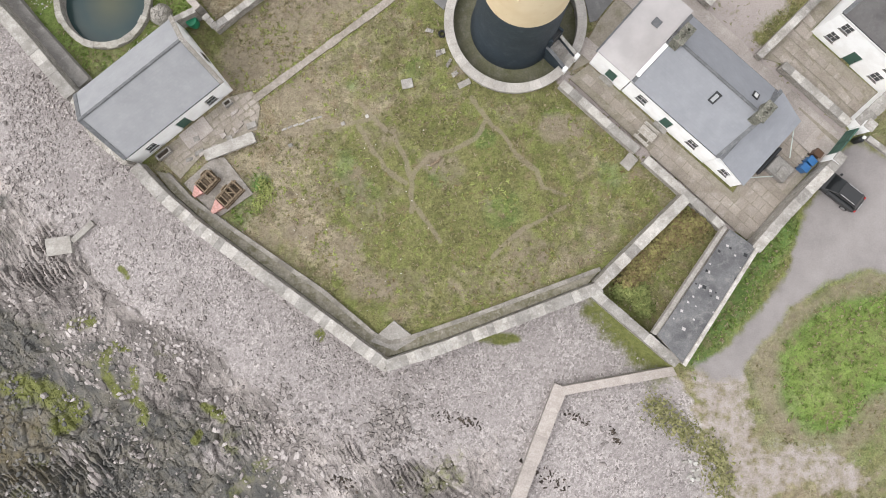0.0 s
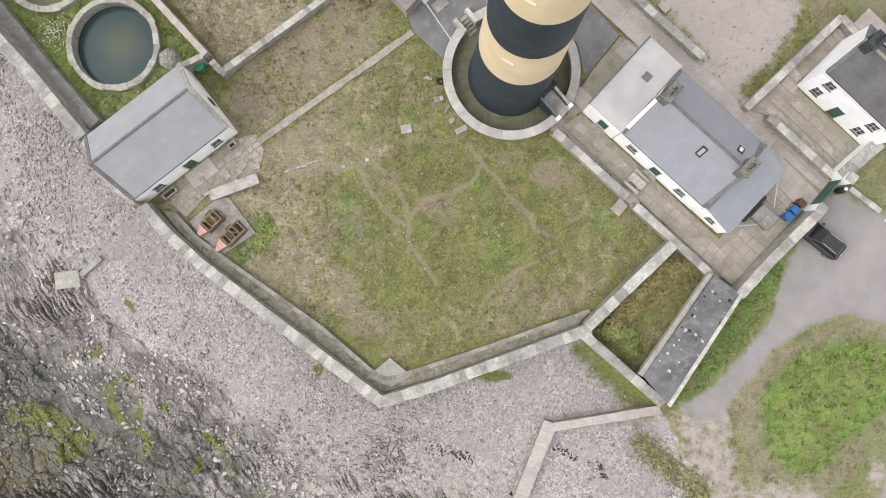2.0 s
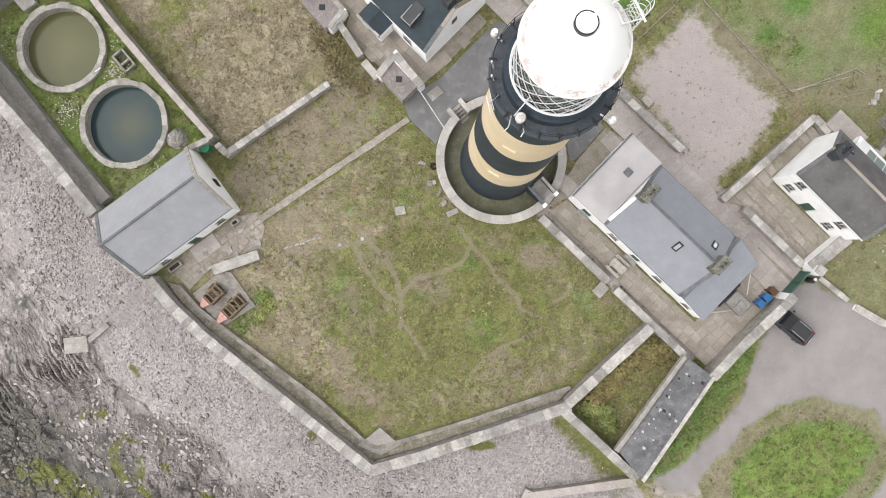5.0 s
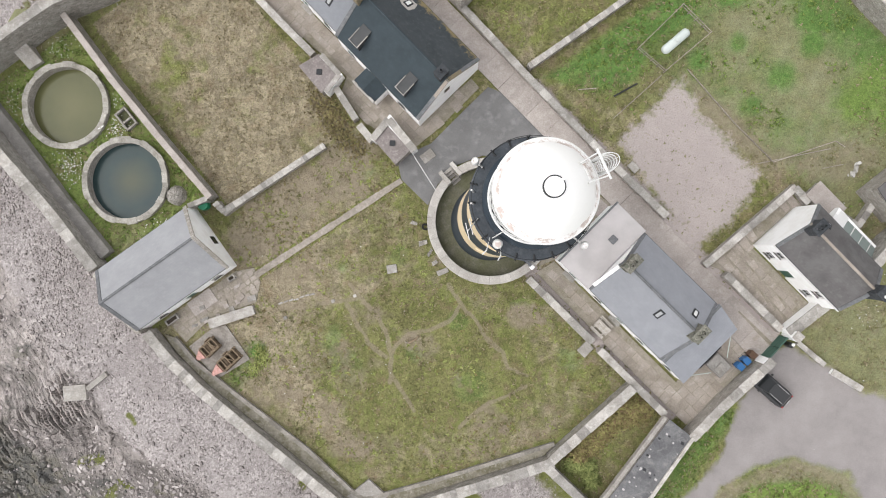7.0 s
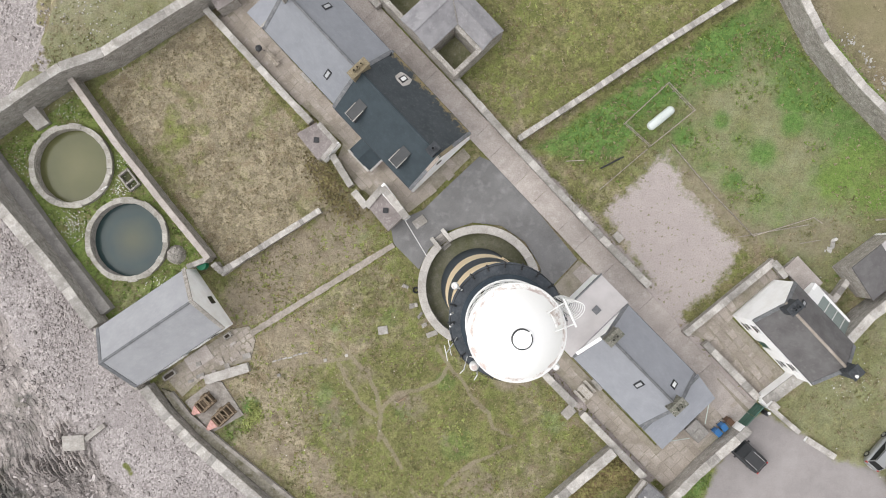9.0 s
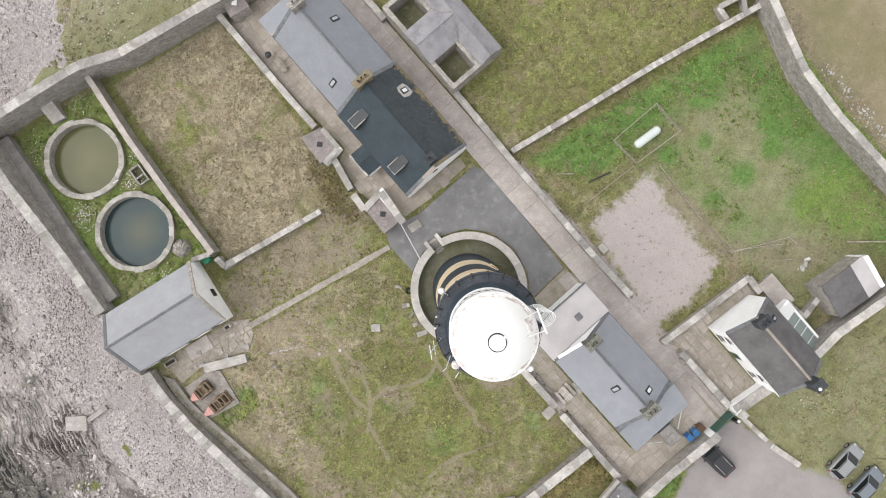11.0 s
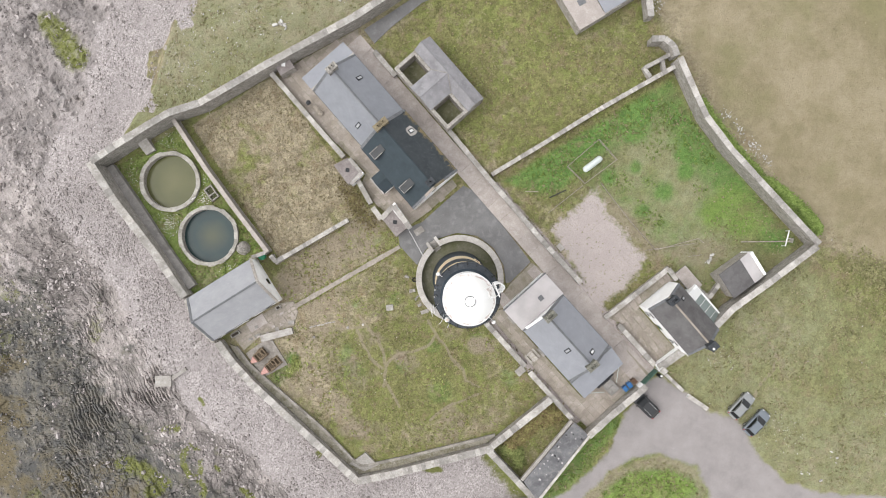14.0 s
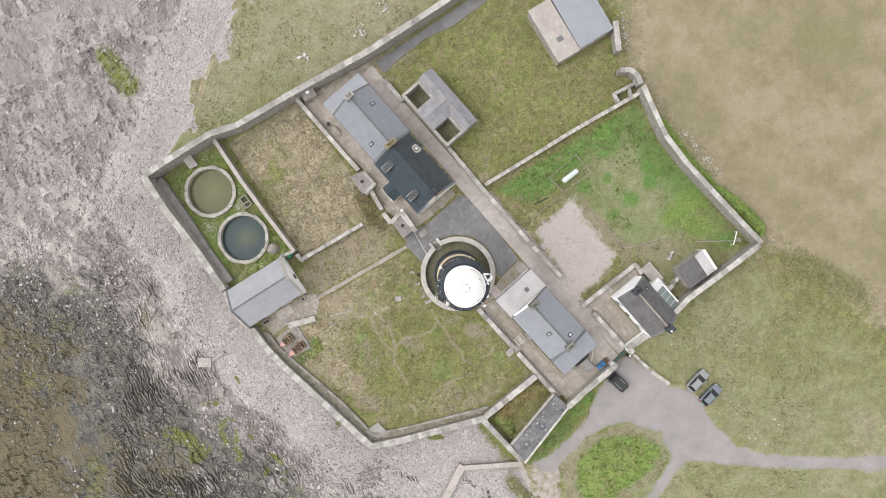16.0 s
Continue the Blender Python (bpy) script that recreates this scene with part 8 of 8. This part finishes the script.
def tufts(name, label, x, y, size, r, material, blades=5, high=0.5):
    """Low rosettes of leaf blades."""
    n = len(x)
    z = land(x, y)
    a = r.uniform(0, math.tau, (n, blades))
    l = size[:, None] * r.uniform(0.5, 1.1, (n, blades))
    w = l * r.uniform(0.16, 0.34, (n, blades))
    ca, sa = np.cos(a), np.sin(a)
    X, Y, Z = x[:, None], y[:, None], z[:, None]
    h = l * high * r.uniform(0.4, 1.2, (n, blades))
    p0 = np.stack([X - sa * w * 0.5, Y + ca * w * 0.5, Z + 0 * l], -1)
    p1 = np.stack([X + sa * w * 0.5, Y - ca * w * 0.5, Z + 0 * l], -1)
    p2 = np.stack([X + ca * l * 0.6 + sa * w * 0.6, Y + sa * l * 0.6 - ca * w * 0.6, Z + h], -1)
    p3 = np.stack([X + ca * l, Y + sa * l, Z + h * 0.55], -1)
    p4 = np.stack([X + ca * l * 0.6 - sa * w * 0.6, Y + sa * l * 0.6 + ca * w * 0.6, Z + h], -1)
    v = np.stack([p0, p1, p2, p3, p4], 2).reshape(-1, 3)
    f = np.arange(n * blades * 5).reshape(-1, 5)
    return stuff(name, label, "plants", v, f, material)


PAVED = [TERRACE, FRONT, SIDE, BYARD, PATIO, BASE, GRAVEL, [(-11, 50.3), (-2, 57.6), (-3.8, 54.6), (-9.6, 48.6)], [(6.4, 30.2), (4.4, 30.9), (-0.6, 25.4), (-3.6, 23.4), (-3, 21), (5, 18), (12.1, 18.7), (14.5, 21.7)]]
BUILT = [[axis_pose(6.4, 31.9, CD, s, v) for s, v in ((-26, -2.2), (36, -2.4), (36, 0.9), (-26, 0.9))], [axis_pose(AX, AY, AD, s, v) for s, v in ((-0.2, -0.2), (16, -0.2), (16, 7.2), (-0.2, 7.2))], [axis_pose(-9.45, 34, CD, s, v) for s, v in ((-10.5, -0.2), (10.6, -0.2), (10.6, 7.8), (-10.5, 7.8))], [axis_pose(29.35, 17.45, BD, s, v) for s, v in ((-0.3, -0.3), (8, -0.3), (8, 7.5), (-0.3, 7.5))], [axis_pose(-25.9, 6.8, HD, s, v) for s, v in ((-2, -0.2), (10.2, -0.2), (10.2, 7), (-2, 7))], [axis_pose(-6.3, 44.9, RD, s, v) for s, v in ((-0.2, -0.2), (10.8, -0.2), (10.8, 6.4), (-0.2, 6.4))], BK, [(16, 51), (25, 58), (22, 66), (10, 62)]]


def growing(x, y):
    ok = within(x, y, SEA_SIDE) < -0.4
    for plan in PAVED + BUILT:
        ok &= ~inside(x, y, plan)
    ok &= within(x, y, PARK) < -0.3
    ok &= np.hypot(x - TOWER[0], y - TOWER[1]) > 6.2
    for px_, py_, _ in PONDS:
        ok &= np.hypot(x - px_, y - py_) > 4.3
    ok &= off_line(x, y, [(-16.4, 12.2), (-3.2, 21.8)]) > 0.5
    return ok


def grass():
    x, y, r = spread(90000, -44, 62, -24, 66, 5)
    keep = growing(x, y) & ~inside(x, y, DIRT) & (np.hypot(x - 31, y - 33.5) > 9 * r.random(len(x)) ** 0.3) & (r.random(len(x)) < 0.15 + 0.85 * sstep(0.42, 0.6, fractal(x, y, 0.35, 81, 3)))
    x, y = x[keep], y[keep]
    field = inside(x, y, EAST_FIELD)
    dry = inside(x, y, DRY_GARDEN) | field
    size = r.uniform(0.10, 0.26, len(x))
    pick = ~dry & (r.random(len(x)) < 0.72)
    pick &= r.random(len(x)) < 0.6
    tufts("grass_tufts", "low olive-green grass tufts and weeds", x[pick], y[pick], size[pick], r, M_BLADE)
    pick = (dry & ~field) | (~dry & ~pick & (r.random(len(x)) < 0.8))
    tufts("dry_tufts", "dry straw-coloured grass tufts", x[pick], y[pick], size[pick], r, M_STRAW)
    pick = field & (r.random(len(x)) < 0.05)
    tufts("hay_tufts", "short dry field grass", x[pick], y[pick], size[pick], r, M_STRAW)
    # broad rosettes of docks and thistles in drifts over the garden and the north field
    x, y, r = spread(60000, -24, 30, -9, 66, 15)
    lawn = inside(x, y, GARDEN) | inside(x, y, NORTH_FIELD)
    keep = growing(x, y) & lawn & (r.random(len(x)) < 0.05 + 0.38 * sstep(0.47, 0.62, fractal(x, y, 0.45, 95, 3)))
    for line in TRAILS[:-1]:
        keep &= off_line(x, y, line) > 0.45
    x, y = x[keep], y[keep]
    lot = r.random(len(x))
    k = r.random(420)
    side = np.where(r.random(420) < 0.5, -1.0, 1.0) * r.uniform(0.26, 0.5, 420)
    x, y = np.concatenate([x, -16.4 + 13.2 * k - 0.59 * side]), np.concatenate([y, 12.2 + 9.6 * k + 0.81 * side])
    lot = r.random(len(x))
    for name, label, material, a, b in (("garden_weeds", "broad olive weeds growing in drifts in the grass", M_WEED, 0.0, 0.5), ("thistle_rosettes", "pale green weed rosettes in the grass", M_BLADE, 0.5, 0.82), ("withered_docks", "rusty withered weeds in the grass", M_BRACKEN, 0.82, 1.0)):
        pick = (lot >= a) & (lot < b)
        tufts(name, label, x[pick], y[pick], r.uniform(0.10, 0.30, int(pick.sum())), r, material, 7, 0.22)
    # brighter weeds: mound, pond yard, north-east yard, wall feet
    x, y, r = spread(50000, -44, 62, -24, 50, 6)
    want = 0.6 * sstep(0.5, 2.5, within(x, y, MOUND)) + 0.8 * sstep(2.4, 0.6, off_line(x, y, [(20.8, -9.2), (27.6, 1.4)])) + 0.75 * sstep(2.0, 0.4, off_line(x, y, [(-16.2, 5.2), (-18, 2.3)]))
    yard = inside(x, y, [(-43, 28), (-34.5, 34.5), (-21, 19.5), (-23, 18), (-30.3, 12.3)])
    want = want + 0.5 * yard + inside(x, y, NE_YARD) * 0.55 * sstep(0.5, 0.62, fractal(x, y, 0.14, 5, 3))
    keep = growing(x, y) & (r.random(len(x)) < want)
    x, y = x[keep], y[keep]
    tufts("green_weeds", "bright green broad-leaved weeds", x, y, r.uniform(0.12, 0.34, len(x)), r, M_LEAF, 6, 0.6)


n_ = Nodes("straw_blades")
M_STRAW = n_.done(n_.mix(n_.island(), (0.19, 0.16, 0.095), (0.38, 0.33, 0.22)), 0.9, spec=0.15)
grass()


def bush(name, label, line, width, high, count, material, seed, leaf=0.16):
    """Scrub: a heap of many small leaves over a line, with gaps and an uneven top."""
    r = np.random.default_rng(seed)
    k = r.integers(0, len(line) - 1, count)
    t = r.random(count)
    p = np.array(line)
    x = p[k, 0] + (p[k + 1, 0] - p[k, 0]) * t + r.normal(0, width * 0.4, count)
    y = p[k, 1] + (p[k + 1, 1] - p[k, 1]) * t + r.normal(0, width * 0.4, count)
    off = off_line(x, y, line) / width
    top = high * np.clip(1 - off**2, 0.05, 1) * (0.45 + 0.9 * fractal(x, y, 0.8, seed, 3))
    z = land(x, y) + top * r.random(count) ** 0.45
    a, e = r.uniform(0, math.tau, count), r.normal(0.2, 0.5, count)
    l = leaf * r.uniform(0.6, 1.4, count)
    d = np.stack([np.cos(a) * np.cos(e), np.sin(a) * np.cos(e), np.sin(e)], -1) * l[:, None]
    s = np.stack([-np.sin(a), np.cos(a), 0 * a], -1) * (l * 0.45)[:, None]
    c = np.stack([x, y, z], -1)
    v = np.stack([c - d, c + s, c + d, c - s], 1).reshape(-1, 3)
    return stuff(name, label, "bush", v, np.arange(count * 4).reshape(-1, 4), material)


bush("field_hedge", "dense green hedge outside the east wall", [(43.5, 35.3), (46.2, 33.6), (49.2, 31.4), (50.4, 30.0)], 1.2, 1.4, 9000, M_LEAF, 4)
bush("wall_weeds", "green nettles along the outside of the east wall", [(33.5, 45), (36.8, 41.0), (42.5, 35.8)], 1.2, 0.7, 4500, M_LEAF, 5)
bush("brambles", "rusty brown and green brambles filling the small yard", [(14.6, -3.0), (16.2, -0.6), (18.6, 1.6), (20.4, 1.6)], 1.5, 1.0, 6000, M_BRACKEN, 6)
bush("yard_scrub", "green scrub in the corner of the small yard", [(13.8, -3.8), (15.4, -3.6), (16.0, -5.4)], 1.0, 0.8, 2200, M_BRUSH, 7)
bush("shore_scrub", "dull scrub where the shingle meets the track", [(16.8, -13.2), (19.5, -15.5), (22.0, -17.2), (22.4, -20.5)], 1.5, 0.4, 1500, M_BLADE, 8)
bush("garden_shrub", "low bright shrub beside the winch base", [(-15.9, 5.4), (-15.0, 4.4), (-16.6, 2.9)], 0.8, 0.22, 700, M_WEED, 9, 0.09)
bush("wall_bush", "rusty weeds beside the terrace wall", [(-12.0, 29.5), (-10.0, 27.6), (-9.4, 26.2), (-6.8, 24.2)], 1.8, 0.4, 900, M_BRACKEN_DULL, 10)
bush("field_scrub", "flat dull scrub in the east field", [(56, 26.5), (61, 24.5), (68, 21.5)], 2.6, 0.35, 2200, M_BLADE, 11)


def field_stones():
    r = np.random.default_rng(12)
    lines = [([(37, 44.4), (40.6, 40.6), (43.8, 37.8)], 0.35, 130, 0.17), ([(25.6, 62), (27.4, 56)], 0.4, 60, 0.2), ([(-14.8, 55.6), (-13.6, 54.4)], 0.5, 26, 0.34), ([(-11.6, 59.4), (-10.2, 58.2)], 0.5, 22, 0.34), ([(-22.8, 50.6), (-21.8, 49.6)], 0.35, 10, 0.5), ([(-38, 55), (-36, 44), (-33, 40)], 2.4, 260, 0.14), ([(-32, 48), (-22, 52)], 3.0, 90, 0.16), ([(56.2, 0.9), (56.8, 0.2)], 0.3, 4, 0.3), ([(52.2, -2.0), (55.6, -2.6)], 0.3, 5, 0.3), ([(20.2, -18.4), (21.4, -19.6)], 0.6, 22, 0.4), ([(37.2, 24.3), (37.6, 25)], 0.2, 5, 0.5), ([(33, 10), (60, 14)], 5, 60, 0.12), ([(-40, 20), (-31, 24)], 1.6, 90, 0.12)]
    vs, fs, base = [], [], 0
    for line, wd, count, big in lines:
        p = np.array(line)
        k = r.integers(0, len(line) - 1, count)
        t = r.random(count)
        x = p[k, 0] + (p[k + 1, 0] - p[k, 0]) * t + r.normal(0, wd, count)
        y = p[k, 1] + (p[k + 1, 1] - p[k, 1]) * t + r.normal(0, wd, count)
        size = big * r.uniform(0.4, 1.5, count)
        v, f = stone_shapes(x, y, land(x, y) + 0.15 * size, size, r, 0.6, 1.4)
        vs.append(v), fs.append(f + base)
        base += len(v)
    stuff("field_rubble", "pale stones scattered in the grass", "stones", np.concatenate(vs), np.concatenate(fs), M_FIELDSTONE)


field_stones()


def boulder_heaps():
    """Larger broken blocks lying together, and two pale rock ribs."""
    r = np.random.default_rng(31)
    vs, fs, base = [], [], 0
    for line, wd, count, big, lng in (([(-6.6, -17.0), (-4.2, -14.4)], 0.85, 190, 0.85, 1.2), ([(-16, -14.5), (-2, -17.5)], 1.6, 260, 0.5, 1.2), ([(-15.2, -12.0), (-13.6, -13.2)], 0.6, 24, 0.6, 1.2), ([(-33.6, -16.9), (-30.0, -20.2)], 0.35, 34, 0.9, 1.9), ([(-34.0, -9.7), (-30.2, -12.1)], 0.5, 34, 0.8, 1.8), ([(-23, -8.0), (-21.8, -9.2)], 0.5, 12, 0.9, 1.3), ([(-28, -16), (-24, -20)], 1.2, 60, 0.4, 1.2), ([(-52, 20), (-56, 40)], 5.0, 160, 0.7, 1.6), ([(-46, 10), (-40, 2)], 3.0, 90, 0.6, 1.6)):
        p = np.array(line)
        t = r.random(count)
        x = p[0, 0] + (p[1, 0] - p[0, 0]) * t + r.normal(0, wd, count)
        y = p[0, 1] + (p[1, 1] - p[0, 1]) * t + r.normal(0, wd, count)
        size = big * r.uniform(0.25, 0.85, count)
        v, f = stone_shapes(x, y, land(x, y) + 0.12 * size, size, r, 0.6, lng, turn=radians(-50) if lng > 1.5 else None)
        vs.append(v), fs.append(f + base)
        base += len(v)
    stuff("shore_boulders", "pale broken boulders heaped on the bedrock", "boulders", np.concatenate(vs), np.concatenate(fs), M_LEDGE)


boulder_heaps()


def weed_wrack():
    r = np.random.default_rng(14)
    vs, fs, base = [], [], 0
    for line, wd, count in (([(-1.2, -14.4), (2.4, -15.2)], 0.25, 60), ([(6.0, -18.5), (9.5, -20.5)], 0.35, 60), ([(13.6, -15.6), (14.3, -16.8)], 0.2, 26), ([(9.5, -14.2), (12, -15.2)], 0.2, 22), ([(-10.5, -19.5), (-8.5, -21.5)], 0.4, 60)):
        p = np.array(line)
        t = r.random(count)
        x = p[0, 0] + (p[1, 0] - p[0, 0]) * t + r.normal(0, wd, count)
        y = p[0, 1] + (p[1, 1] - p[0, 1]) * t + r.normal(0, wd, count)
        size = r.uniform(0.08, 0.3, count)
        v, f = stone_shapes(x, y, land(x, y) + 0.02, size, r, 0.3, 1.6)
        vs.append(v), fs.append(f + base)
        base += len(v)
    stuff("seaweed_wrack", "dark dried seaweed lying on the shingle", "seaweed", np.concatenate(vs), np.concatenate(fs), M_BRACKEN_DARK)


n_ = Nodes("dry_seaweed")
M_BRACKEN_DARK = n_.done(n_.mix(n_.island(), (0.03, 0.025, 0.022), (0.10, 0.08, 0.065)), 0.9, spec=0.2)
weed_wrack()


def daisies():
    r = np.random.default_rng(40)
    xs, ys = [], []
    for cx, cy, wd, count in PATCHES:
        xs.append(r.normal(cx, wd, count)), ys.append(r.normal(cy, wd, count))
    x, y = np.concatenate(xs), np.concatenate(ys)
    keep = growing(x, y)
    x, y = x[keep], y[keep]
    n = len(x)
    z = land(x, y) + r.uniform(0.05, 0.12, n)
    a = r.uniform(0, math.tau, (n, 1)) + np.arange(6)[None] * math.tau / 6
    rad = r.uniform(0.025, 0.055, (n, 1))
    v = np.stack([x[:, None] + rad * np.cos(a), y[:, None] + rad * np.sin(a), z[:, None] + 0 * a], -1).reshape(-1, 3)
    stuff("daisies", "small white flowers scattered in the grass", "flowers", v, np.arange(n * 6).reshape(-1, 6), M_PETAL)


M_PETAL = plain("white_petals", (0.72, 0.72, 0.68), 0.8)
PATCHES = [(-34.4, 21.5, 0.7, 150), (-30.2, 25.2, 0.6, 110), (-30.6, 27.8, 0.5, 60), (-35.8, 32.9, 1.0, 70), (-39, 27, 1.4, 90), (-26, 16.6, 0.6, 40), (-8, 6, 5.0, 40), (50, 3, 1.5, 50), (41, 12, 1.2, 40), (-30, 46, 5.0, 50)]
daisies()
